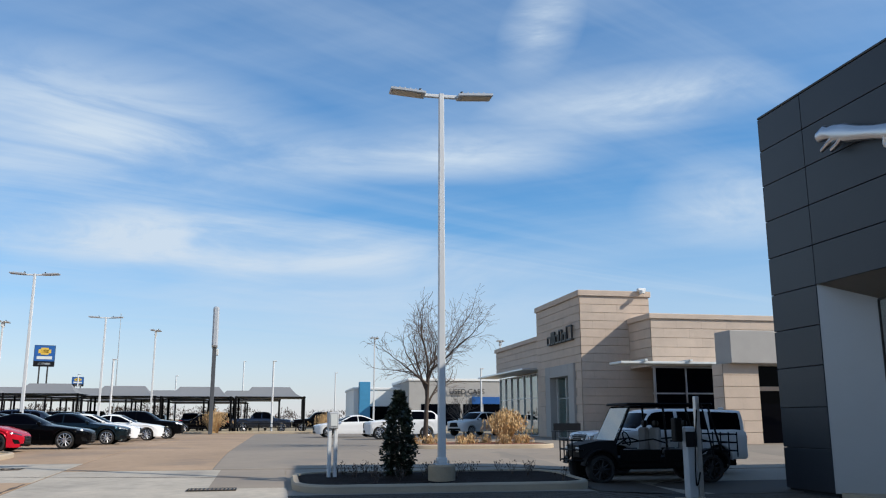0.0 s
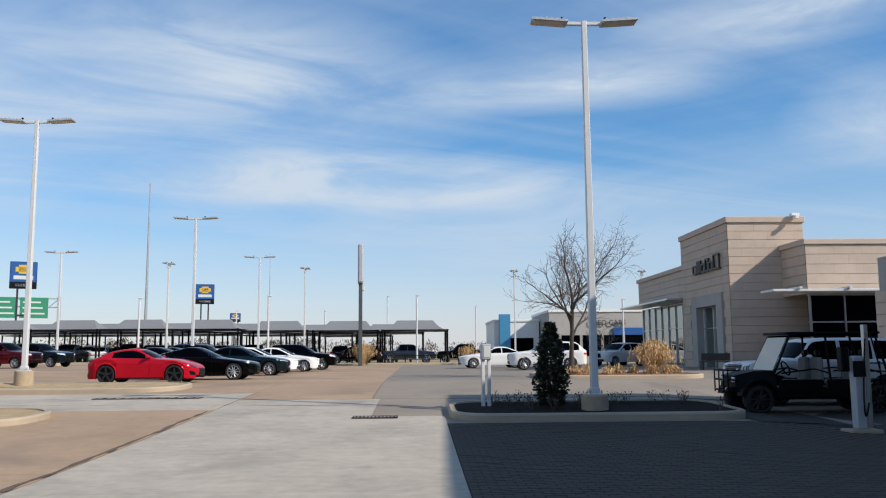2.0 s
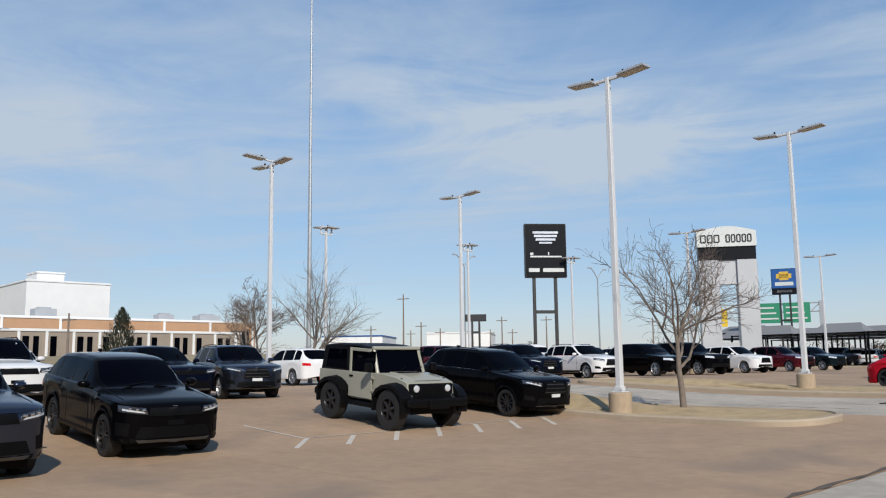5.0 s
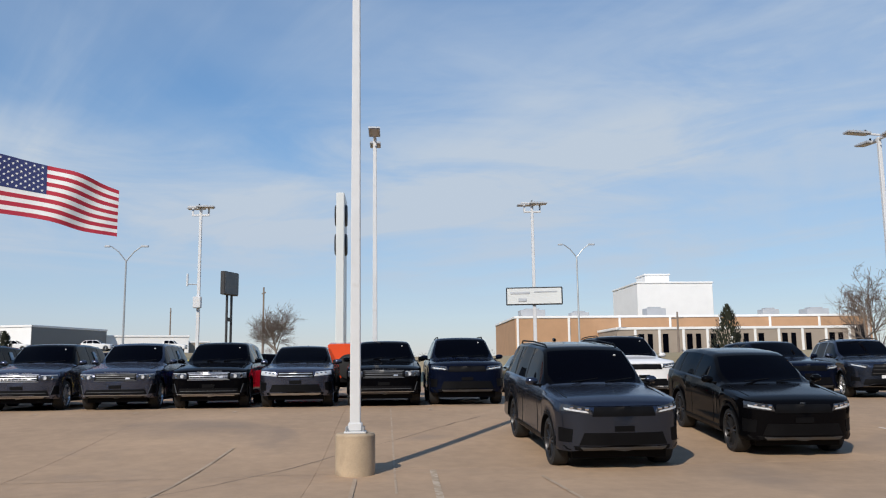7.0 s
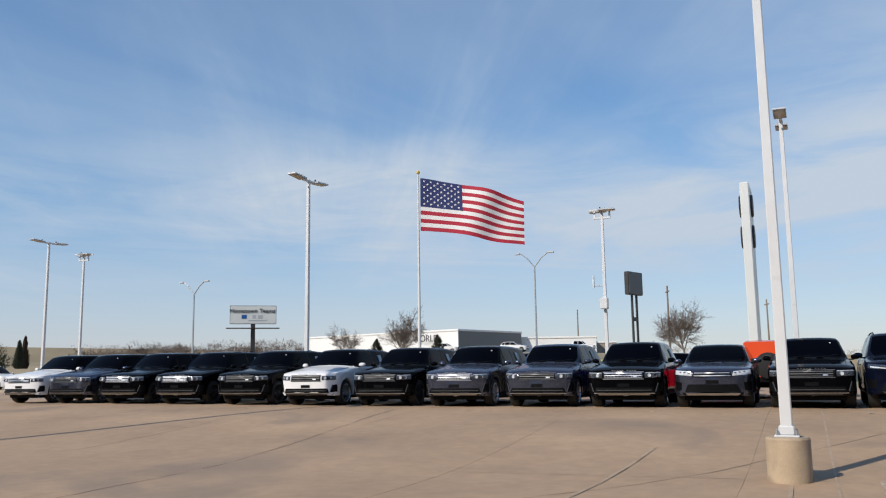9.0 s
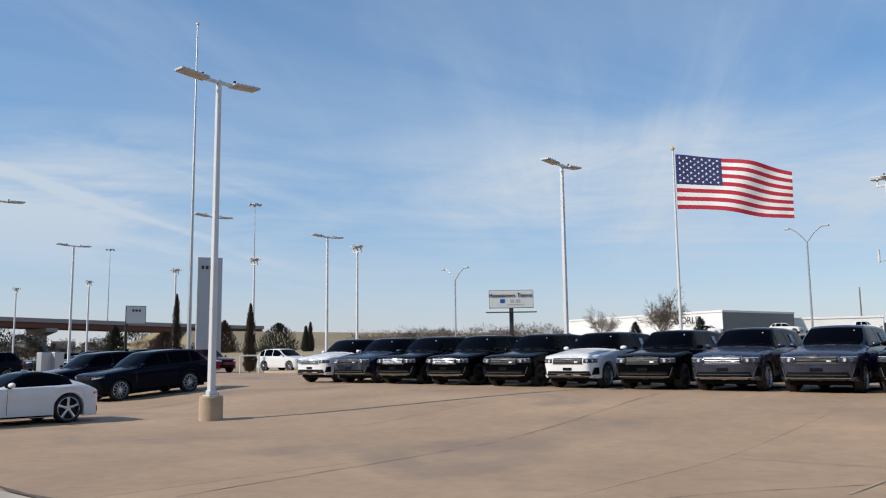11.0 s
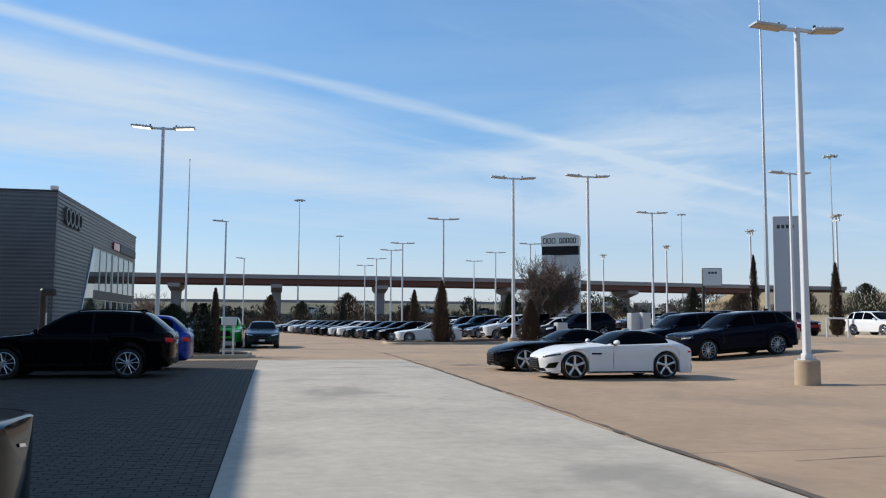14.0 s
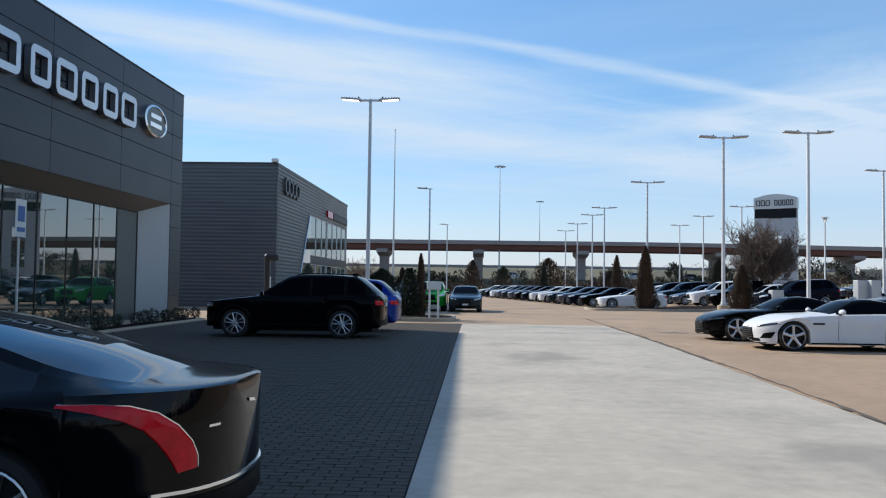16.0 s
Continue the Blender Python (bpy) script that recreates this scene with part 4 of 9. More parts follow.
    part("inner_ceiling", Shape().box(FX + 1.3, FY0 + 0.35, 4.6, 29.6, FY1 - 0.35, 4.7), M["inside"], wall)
    # raised chrome characters kept as plain hollow bars, and an oval plate
    for name, y_start, n, w, z in (("chrome_sign", -27.9, 5, 1.05, 7.30), ("chrome_sign", -20.6, 4, 1.05, 7.30)):
        sign = thing(name, label="row of plain chrome sign bars on the charcoal wall", category="sign")
        for k in range(n):
            y = y_start + 1.42 * k if n == 5 else y_start + 1.42 * k
            s = Shape()
            rounded_frame(s, pose(FX - 0.03, y, z, 0, 0, -90), w * (1.02 if k % 3 else 1.16), 1.04, 0.25, 0.18, r=0.22)
            part("chrome_bar", s, M["steel"], sign)
            # solid black block on the wall, drawn as the shadow behind the bar
            part("shadow_gap", Shape().box(FX - 0.03, y - 0.06, z - 0.06, FX, y + 0.06, z + 0.06), M["black"], sign)
    oval = thing("oval_plate", label="oval dark green plate with a chrome rim on the wall", category="sign")
    pts = [(1.05 * math.cos(a), 0.58 * math.sin(a)) for a in np.arange(36) * math.pi / 18]
    def ell(f, x):
        return [(FX + x, -30.45 + y * f, 7.42 + z * f) for y, z in pts]
    s = Shape().grid([ell(1, 0), ell(1, -0.14), ell(0.88, -0.16), ell(0.86, -0.12)], closed=True)
    part("rim", s, M["chrome"], oval)
    f = Shape()
    f.face(ell(0.87, -0.125))
    part("face", f, M["enamel"], oval, "dark green enamel face")
    for z, w in ((0.16, 0.95), (-0.16, 1.05)):
        part("bar", Shape().box(FX - 0.145, -30.45 - w / 2, 7.42 + z - 0.09, FX - 0.12, -30.45 + w / 2, 7.42 + z + 0.09, 0.01), M["chrome"], oval)
    # a long low chrome figure: one plain smooth mesh
    s = Shape()
    rows = []
    spine = ((16.24, 7.66, 0.05), (16.16, 7.70, 0.13), (15.98, 7.73, 0.17), (15.84, 7.68, 0.14), (15.66, 7.62, 0.19), (15.35, 7.52, 0.21), (14.95, 7.38, 0.17), (14.5, 7.24, 0.15), (14.05, 7.10, 0.18), (13.7, 6.98, 0.15), (13.45, 6.93, 0.06), (12.9, 6.86, 0.035), (12.5, 6.92, 0.03))
    for k in range(37):
        y, z, r = (float(np.interp(k / 3, range(13), [p[i] for p in spine])) for i in range(3))
        rows.append([(FX - 0.20 + min(r, 0.13) * math.cos(a), y, z + r * math.sin(a)) for a in np.arange(12) * math.pi / 6])
    s.grid(rows, closed=True, caps=True)
    for leg in (((15.62, 7.52), (15.86, 7.46), (16.12, 7.37)), ((15.40, 7.44), (15.55, 7.36), (15.80, 7.28)), ((13.95, 7.05), (13.95, 6.85), (13.55, 6.72), (13.15, 6.66)), ((14.15, 7.05), (14.20, 6.88), (13.9, 6.74))):
        for k, (p, q) in enumerate(zip(leg, leg[1:])):
            s.tube((FX - 0.22, *p), (FX - 0.22, *q), 0.085 - 0.02 * k, 0.065 - 0.02 * k, 8)
    s.box(FX - 0.2, 15.3, 7.5, FX, 15.45, 7.6).box(FX - 0.2, 14.1, 7.05, FX, 14.25, 7.15)
    solid("chrome_figure", s, M["steel"], "long low polished chrome figure mounted on the wall", "sculpture")
    for k in range(14):
        y = -33.0 + 0.95 * k
        low_shrub(11.2 + random.uniform(-0.15, 0.15), y, 0.30 + random.uniform(-0.05, 0.08))
    island("island_8", 10.7, -33.4, 11.85, -7.5, M["mulch"], "narrow planting bed of mulch along the showroom", 0.4, 0.08)


def leaves(s, centre, radius, n, size, squash=1.0, seed=None):
    """Small leaf faces scattered through a rounded volume."""
    for _ in range(n):
        d = Vector((random.gauss(0, 1), random.gauss(0, 1), random.gauss(0, 1)))
        if d.length < 1e-3:
            continue
        p = Vector(centre) + Vector((d.x, d.y, d.z * squash)).normalized() * radius * random.uniform(0.45, 1.05) ** 0.6
        a = Vector((random.gauss(0, 1), random.gauss(0, 1), random.gauss(0, 1))).normalized() * size * random.uniform(0.6, 1.3)
        b = a.cross(Vector((random.gauss(0, 1), random.gauss(0, 1), random.gauss(0, 1)))).normalized() * size * 0.45
        s.face([p - a, p + b, p + a, p - b])


def low_shrub(x, y, r):
    ob = thing("shrub", (x, y, gz(x, y) + 0.05), 0, "small clipped dark evergreen shrub in the mulch bed", "shrub", "shrubs along the showroom")
    s = Shape()
    for k in range(5):
        a = k * 1.26
        s.tube((0, 0, 0), (0.5 * r * math.cos(a), 0.5 * r * math.sin(a), r), 0.012, 0.006, 5)
    part("stems", s, M["twig"], ob)
    s = Shape()
    leaves(s, (0, 0, r * 0.80), r * 0.8, 420, 0.036)
    part("foliage", s, M["holly"], ob)


showroom()


# ---- the ribbed metal showroom to the south ----
def ribbed_showroom():
    x0, y0, y1, h = 12.0, -49.6, -76.3, 8.65
    ob = thing("wall_ribbed_showroom", label="dark grey ribbed metal showroom with a slanted glass front", category="building", kind="structure")
    def ribs(pts_a, pts_b, z0, z1, nx):
        """Horizontal ribs on an upright face between two plan points."""
        s = Shape()
        n = int((z1 - z0) / 0.22)
        rows = []
        for k in range(n):
            z = z0 + (z1 - z0) * k / n
            dz = (z1 - z0) / n
            for zz, d in ((z, 0.0), (z + dz * 0.35, 0.0), (z + dz * 0.5, 0.045), (z + dz * 0.85, 0.045)):
                rows.append([(pts_a[0] + nx[0] * d, pts_a[1] + nx[1] * d, zz), (pts_b[0] + nx[0] * d, pts_b[1] + nx[1] * d, zz)])
        s.grid(rows, smooth=False)
        return s
    gy0 = -59.3
    part("wall", ribs((x0, y0), (34, y0), 0.1, h, (0, 1)), M["ribmetal"], ob)
    part("wall", ribs((x0, y0), (x0, gy0), 0.1, h, (-1, 0)), M["ribmetal"], ob)
    part("wall", ribs((x0, gy0), (x0, y1), 6.4, h, (-1, 0)), M["ribmetal"], ob)
    part("backing", Shape().box(x0 + 0.02, y0 - 0.02, 0, x0 + 0.3, gy0, h - 0.1).box(x0 + 0.10, gy0, 6.4, x0 + 0.3, y1, h - 0.1).box(x0 + 0.3, y0 - 0.3, 0, 34, y0 - 0.02, h - 0.1).box(x0, y1 - 0.3, 0, 34, y1, h).box(33.7, y1, 0, 34, y0, h - 0.1), M["ribmetal"], ob)
    part("roof", Shape().box(x0 - 0.05, y1 - 0.35, h - 0.08, 34.1, y0 + 0.05, h + 0.06, 0.02), M["darkmetal"], ob)
    curtain_wall(ob, x0 + 0.05, y1 + 0.3, gy0 - 0.4, 0.2, 6.4, 2.35, M["greenglass"], rails=(2.9,), depth=0.06)
    part("slanted_frame", Shape().tube((x0 - 0.05, gy0 + 4.3, 0.1), (x0 - 0.05, gy0, 6.4), 0.07, 0.07, 6), M["steel"], ob)
    part("slanted_pane", Shape().grid([[(x0 - 0.06, gy0 + 4.2, 0.2), (x0 - 0.06, gy0 + 0.05, 6.3)], [(x0 - 0.06, gy0 - 0.4, 0.2), (x0 - 0.06, gy0 - 0.4, 6.3)]], smooth=False).grid([[(x0 - 0.048, gy0 + 4.2, 0.2), (x0 - 0.048, gy0 + 0.05, 6.3)], [(x0 - 0.048, gy0 - 0.4, 0.2), (x0 - 0.048, gy0 - 0.4, 6.3)]], smooth=False), M["mirrorglass"], ob, "greenish mirror glass")
    part("band", Shape().box(x0 - 0.04, y1, 2.95, x0 + 0.1, gy0 - 0.3, 3.55), M["darkmetal"], ob)
    # same darkened colour, standing in for an unlit room
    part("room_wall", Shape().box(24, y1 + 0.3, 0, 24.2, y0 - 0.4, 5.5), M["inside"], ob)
    part("floor_plate", Shape().box(x0 + 0.2, y1 + 0.3, 0.05, 33.6, y0 - 0.4, 0.1), M["stucco"], ob)
    part("camera_bracket", Shape().box(x0 - 0.1, y0 + 0.05, h + 0.06, x0 + 0.3, y0 + 0.35, h + 0.25, 0.03), M["white"], ob)
    rings = thing("ring_sign", label="row of four plain chrome rings on a dark plate", category="sign")
    for k in range(4):
        s = Shape()
        m = pose(x0 - 0.12, -51.6 - 1.02 * k, 7.5, 0, 0, -90)
        rows = []
        for a in np.arange(25) * 2 * math.pi / 24:
            ca, sa = math.cos(a), math.sin(a)
            rows.append([tuple(m @ Vector(((0.46 + dr) * ca, dy, (0.46 + dr) * sa))) for dr, dy in ((-0.08, 0.08), (-0.08, -0.08), (0.08, -0.08), (0.08, 0.08))])
        s.grid(rows, closed=True, smooth=False)
        part("ring", s, M["satin"], rings)
        part("standoff", Shape().box(x0 - 0.10, -51.6 - 1.02 * k - 0.05, 7.0, x0 - 0.02, -51.6 - 1.02 * k + 0.05, 7.06), M["black"], rings)
    sign = thing("wall_sign", label="small dark wall sign of plain bars", category="sign")
    for k, (a, b, m) in enumerate(((-66.0, -68.3, "tail"), (-68.7, -75.8, "ink"))):
        part("bar", Shape().box(x0 - 0.16, b, 6.75, x0 - 0.05, a, 7.30, 0.02), M[m], sign)


ribbed_showroom()


# ---- the stone showroom to the north ----
def blocks(parent, a, b, z0, z1, normal, bh=0.50, bl=1.55, holes=()):
    """Courses of stone on an upright face from plan point a to b."""
    a, b, n = Vector(a), Vector(b), Vector(normal)
    length = (b - a).length
    u = (b - a) / length
    rows = max(1, round((z1 - z0) / bh))
    h = (z1 - z0) / rows
    for r in range(rows):
        s0 = -bl / 2 if r % 2 else 0.0
        while s0 < length - 0.01:
            p, q = max(0.0, s0), min(length, s0 + bl)
            s0 += bl
            if q - p < 0.15:
                continue
            za, zb = z0 + r * h + 0.007, z0 + (r + 1) * h - 0.007
            mid = (p + q) / 2
            if any(h0 < mid < h1 and g0 < (za + zb) / 2 < g1 for h0, h1, g0, g1 in holes):
                continue
            s = Shape()
            o = a + u * (p + 0.006)
            e = a + u * (q - 0.006)
            f = n * (0.016 + random.uniform(-0.003, 0.004))
            rowsv = []
            for zz, k in ((za, 0.0), (za + 0.01, 1.0), (zb - 0.01, 1.0), (zb, 0.0)):
                rowsv.append([(o.x + f.x * k, o.y + f.y * k, zz), (e.x + f.x * k, e.y + f.y * k, zz)])
            s.grid(rowsv, smooth=False)
            part("stone_block", s, M["stone"], parent, sharp=0)


def stone_showroom():
    ob = thing("wall_stone_showroom", label="tan limestone showroom with a square corner tower and glass front", category="building", kind="structure")
    tx, ty = 17.8, 47.5
    g = gz(tx, ty)
    top, wing, side = 9.25, 7.55, 7.35
    core = Shape()
    core.box(tx + 0.02, ty + 0.02, 0, 22.2, 48.6, top - 0.3).box(tx + 0.02, 53.9, 0, 22.2, 56.0, top - 0.3).box(tx + 0.02, ty + 0.02, 5.0, 22.2, 56.0, top - 0.3).box(20.3, 48.6, 0, 22.2, 53.9, 5.0)
    core.box(tx + 0.3, 56.0, 5.2, 34, 68, side - 0.3)
    core.box(20.9, 44.55, 4.7, 34, 47.5, wing - 0.25).box(22.2, 47.5, 0, 34, 68, wing - 0.4)
    part("core", core, M["mortar"], ob)
    blocks(ob, (tx, ty), (tx, 56.0), g, top - 0.35, (-1, 0), holes=((1.1, 6.4, 0, 4.9),))
    blocks(ob, (tx, ty), (22.2, ty), g, top - 0.35, (0, -1))
    blocks(ob, (20.85, 44.5), (20.85, 47.5), 4.6, wing - 0.3, (-1, 0))
    blocks(ob, (20.85, 44.5), (34, 44.5), 4.6, wing - 0.3, (0, -1))
    blocks(ob, (tx + 0.25, 56.0), (tx + 0.25, 68), 5.2, side - 0.3, (-1, 0))
    cap = Shape()
    cap.box(tx - 0.12, ty - 0.12, top - 0.35, 22.3, 56.1, top, 0.03)
    part("coping", cap, M["stone"], ob)
    part("coping", Shape().box(20.73, 44.38, wing - 0.3, 34, 47.6, wing, 0.03), M["stone"], ob)
    part("coping", Shape().box(tx + 0.1, 56.1, side - 0.3, 34, 68.1, side, 0.03), M["stone"], ob)
    # entrance portal in the tower
    part("portal", Shape().box(tx - 0.15, 48.55, g, tx + 0.5, 49.5, 5.0, 0.02).box(tx - 0.15, 53.0, g, tx + 0.5, 53.95, 5.0, 0.02).box(tx - 0.15, 49.5, 4.3, tx + 0.5, 53.0, 5.0, 0.02), M["stucco"], ob, "plain grey entrance portal")
    curtain_wall(ob, tx + 0.4, 49.5, 53.0, g, 4.3, 1.75, M["greenglass"], rails=(3.0,))
    # storefront glass, thin canopies
    curtain_wall(ob, tx + 0.6, 56.1, 68, g, 4.9, 1.7, M["greenglass"], rails=(3.2,))
    part("canopy", Shape().box(tx - 1.1, 56.0, 5.0, tx + 0.6, 69.0, 5.12, 0.02), M["steel"], ob)
    gl = thing("south_glazing", label="dark shopfront glazing under a steel canopy", category="window", kind="structure")
    n = 7
    for k in range(n + 1):
        x = 21.0 + 13 * k / n
        part("mullion", Shape().box(x - 0.04, 44.55, g, x + 0.04, 44.75, 4.6), M["steel"], gl)
    for z in (g + 0.05, 3.1, 4.55):
        part("transom", Shape().box(20.9, 44.56, z - 0.04, 34, 44.74, z + 0.04), M["steel"], gl)
    for k in range(n):
        for z0, z1 in ((g + 0.1, 3.06), (3.14, 4.5)):
            part("pane", Shape().box(21.05 + 13 * k / n, 44.63, z0, 20.95 + 13 * (k + 1) / n, 44.66, z1), M["carglass"], gl)
    part("canopy", Shape().box(18.3, 42.9, 4.62, 34, 44.5, 4.75, 0.02), M["signwhite"], ob)
    for k in range(6):
        part("canopy_blade", Shape().box(19.6 + 2.6 * k, 42.7, 4.76, 19.75 + 2.6 * k, 44.5, 4.86), M["signwhite"], ob)
    # lower porch of pale render with stone piers
    porch = thing("porch", label="pale rendered flat porch on stone piers", category="porch", kind="structure")
    part("fascia", Shape().box(20.75, 36.0, 4.20, 32, 37.4, 5.72, 0.03), M["stucco"], porch)
    for x in (20.5, 26.6):
        pier = part("pier", Shape().box(x + 0.03, 36.4, gz(x, 36.4) - 0.1, x + 1.77, 37.3, 4.2), M["mortar"], porch)
        blocks(pier, (x, 36.37), (x + 1.8, 36.37), gz(x, 36) - 0.02, 4.2, (0, -1), 0.5, 1.8)
        blocks(pier, (x, 36.37), (x, 37.3), gz(x, 36) - 0.02, 4.2, (-1, 0), 0.5, 1.2)
    part("door_frame", Shape().box(22.5, 37.3, gz(22, 36), 22.75, 37.4, 4.15).box(25.6, 37.3, gz(22, 36), 25.9, 37.4, 4.15).box(22.5, 37.3, 3.0, 25.9, 37.4, 3.2), M["stone"], porch)
    part("door_glass", Shape().box(22.75, 37.34, gz(22, 36), 25.6, 37.36, 4.15), M["carglass"], porch)
    part("rear", Shape().box(22.35, 37.42, 0, 32, 38.4, 4.18), M["mortar"], porch)
    sign = thing("wall_sign", label="dark metal sign of plain joined bars on stone", category="sign")
    for k, (y0, y1, z0, z1) in enumerate(((48.5, 49.5, 6.4, 7.3), (49.6, 50.2, 6.4, 6.95), (50.3, 50.9, 6.4, 7.2), (51.0, 51.6, 6.4, 6.95), (51.7, 52.0, 6.4, 7.2), (52.1, 52.4, 6.4, 7.2), (52.5, 53.2, 6.4, 6.95))):
        s = Shape()
        rounded_frame(s, pose(tx - 0.10, (y0 + y1) / 2, (z0 + z1) / 2, 0, 0, -90), y1 - y0, z1 - z0, 0.12, 0.12, r=0.1)
        part("bar", s, M["darkmetal"], sign)
    part("rail", Shape().box(tx - 0.14, 48.5, 6.38, tx - 0.04, 53.2, 6.46), M["darkmetal"], sign)
    part("camera_box", Shape().box(21.4, 47.1, top, 21.9, 47.4, top + 0.15, 0.03).box(21.5, 46.8, top - 0.2, 21.7, 47.2, top - 0.02, 0.02), M["white"], ob)


stone_showroom()


# ---- buildings and signs far off ----
def hall(name, x0, y0, x1, y1, h, mat, label, base=0.0, windows=(), roofmat=None, turn=0, piers=()):
    """A plain far hall: walls, roof edge, and rows of window openings on its camera side."""
    ob = thing(name, ((x0 + x1) / 2, (y0 + y1) / 2, base), turn, label, "building")
    w, d = abs(x1 - x0) / 2, abs(y1 - y0) / 2
    part("wall", Shape().box(-w, -d, -1.0, w, d, h, 0.05), mat, ob)
    part("roof", Shape().box(-w - 0.15, -d - 0.15, h, w + 0.15, d + 0.15, h + 0.35, 0.05), roofmat or M["white"], ob)
    for side, u0, u1, z0, z1 in windows:
        pts = {"e": (w - 0.05, u0, w + 0.04, u1), "s": (u0, -d - 0.04, u1, -d + 0.05), "n": (u0, d - 0.05, u1, d + 0.04), "w": (-w - 0.04, u0, -w + 0.05, u1)}[side]
        win = part("window", Shape().box(pts[0], pts[1], z0, pts[2], pts[3], z1), M["carglass"], ob)
    for u in piers:
        part("pilaster", Shape().box(w - 0.05, u - 0.17, -0.9, w + 0.14, u + 0.17, h, 0.03), M["white"], ob)
    return ob


hall("warehouse", -150, 18.5, -126, 74, 7.7, M["brickfar"], "long tan brick warehouse with a white roof edge", 1.0,
     [("e", -10 + 3.2 * k, -8.8 + 3.2 * k, 2.2, 5.0) for k in range(12)], piers=[-27.4 + 7.8 * k for k in range(8)])
plate = solid("wall_plate", Shape().box(-125.95, 69.3, 5.2, -125.8, 72.7, 7.4, 0.05), M["signblack"], "dark oval name plate on the brick wall", "sign")
hall("office", -125.5, 31, -115, 65, 4.6, M["brickgrey"], "low grey-brown office wing with narrow windows", 1.8, [("e", -14 + 3.4 * k, -13.2 + 3.4 * k, 0.8, 4.0) for k in range(9)] + [("e", -12.7 + 3.4 * k, -12.0 + 3.4 * k, 0.8, 4.0) for k in range(0, 9, 2)], piers=[-14.45 + 3.4 * k for k in range(10)])
hall("tower_block", -178, 47.5, -160, 62.5, 16.2, M["white"], "white windowless block on the warehouse roof", 1.0)
hall("penthouse", -172, 51, -166, 56, 18.4, M["white"], "small white box on the block's roof", 1.0)
store = hall("store", -163.15, -94.75, -144.15, -53.75, 6.2, M["white"], "long white metal store building", 2.5, [("e", 12, 14.5, 0.5, 3.0)], turn=-17.5)
part("end_wall", Shape().box(-9.5, 20.5, -0.9, 9.5, 20.58, 6.2), M["ribmetal"], store, "grey sheet-metal end wall")
x, y = far_point(106.4, 174)
hall("depot", x - 8, y - 9, x + 8, y + 9, 5.2, M["white"], "low white depot with dark bays", 2.5, [("e", -8 + 4.4 * k, -5 + 4.4 * k, 0.4, 3.2) for k in range(4)], turn=16)
x, y = far_point(103.6, 186)
hall("depot", x - 5, y - 5, x + 5, y + 5, 4.6, M["brickgrey"], "low grey depot by the bank", 2.5, turn=14)
x, y = far_point(45.7, 220)
hall("shed", x - 8, y - 10, x + 8, y + 10, 8.4, M["white"], "white low shed far beyond the road", 0.6, turn=40)
x, y = far_point(52.6, 230)
hall("shed", x - 8, y - 10, x + 8, y + 10, 8.2, M["white"], "white low shed with a blue roof edge", 0.6, roofmat=M["signblue"], turn=40)
hall("used_car_centre", 18.5, 118, 40, 135, 6.6, M["stucco"], "grey showroom with a blue band and letters", 0.5, [("s", -9 + 3 * k, -6.4 + 3 * k, 0.5, 3.4) for k in range(6)])
hall("used_car_centre", 11.5, 126, 18.3, 140, 5.6, M["white"], "white showroom with a blue entrance", 0.5, [("s", -2.5, 2.5, 0.4, 3.2)])
solid("entrance_tower", Shape().box(12.2, 124.4, 0.3, 13.8, 125.8, 7.2, 0.05), M["cyan"], "blue entrance tower of a showroom", "building")
solid("blue_band", Shape().box(27.5, 117.7, 3.9, 37.0, 117.95, 4.9, 0.02), M["signblue"], "blue fascia band on a grey showroom", "sign")


def lettering(name, text, x, y, z, turn, size, mat, label, depth=0.04, align="LEFT"):
    cu = bpy.data.curves.new(name, "FONT")
    cu.body, cu.size, cu.extrude, cu.align_x = text, size, depth, align
    cu.materials.append(mat)
    ob = new(name, cu)
    ob.matrix_basis = pose(x, y, z, 90, 0, turn)
    return tagged(ob, label, "sign")


lettering("store_letters", "WORLD", -140.75, -67.6, 7.0, 72.5, 1.7, M["ink"], "dark letters high on a white store wall")
lettering("fascia_letters", "USED CARS", 24.2, 117.75, 5.3, 0, 1.0, M["ink"], "dark raised letters on a grey fascia")


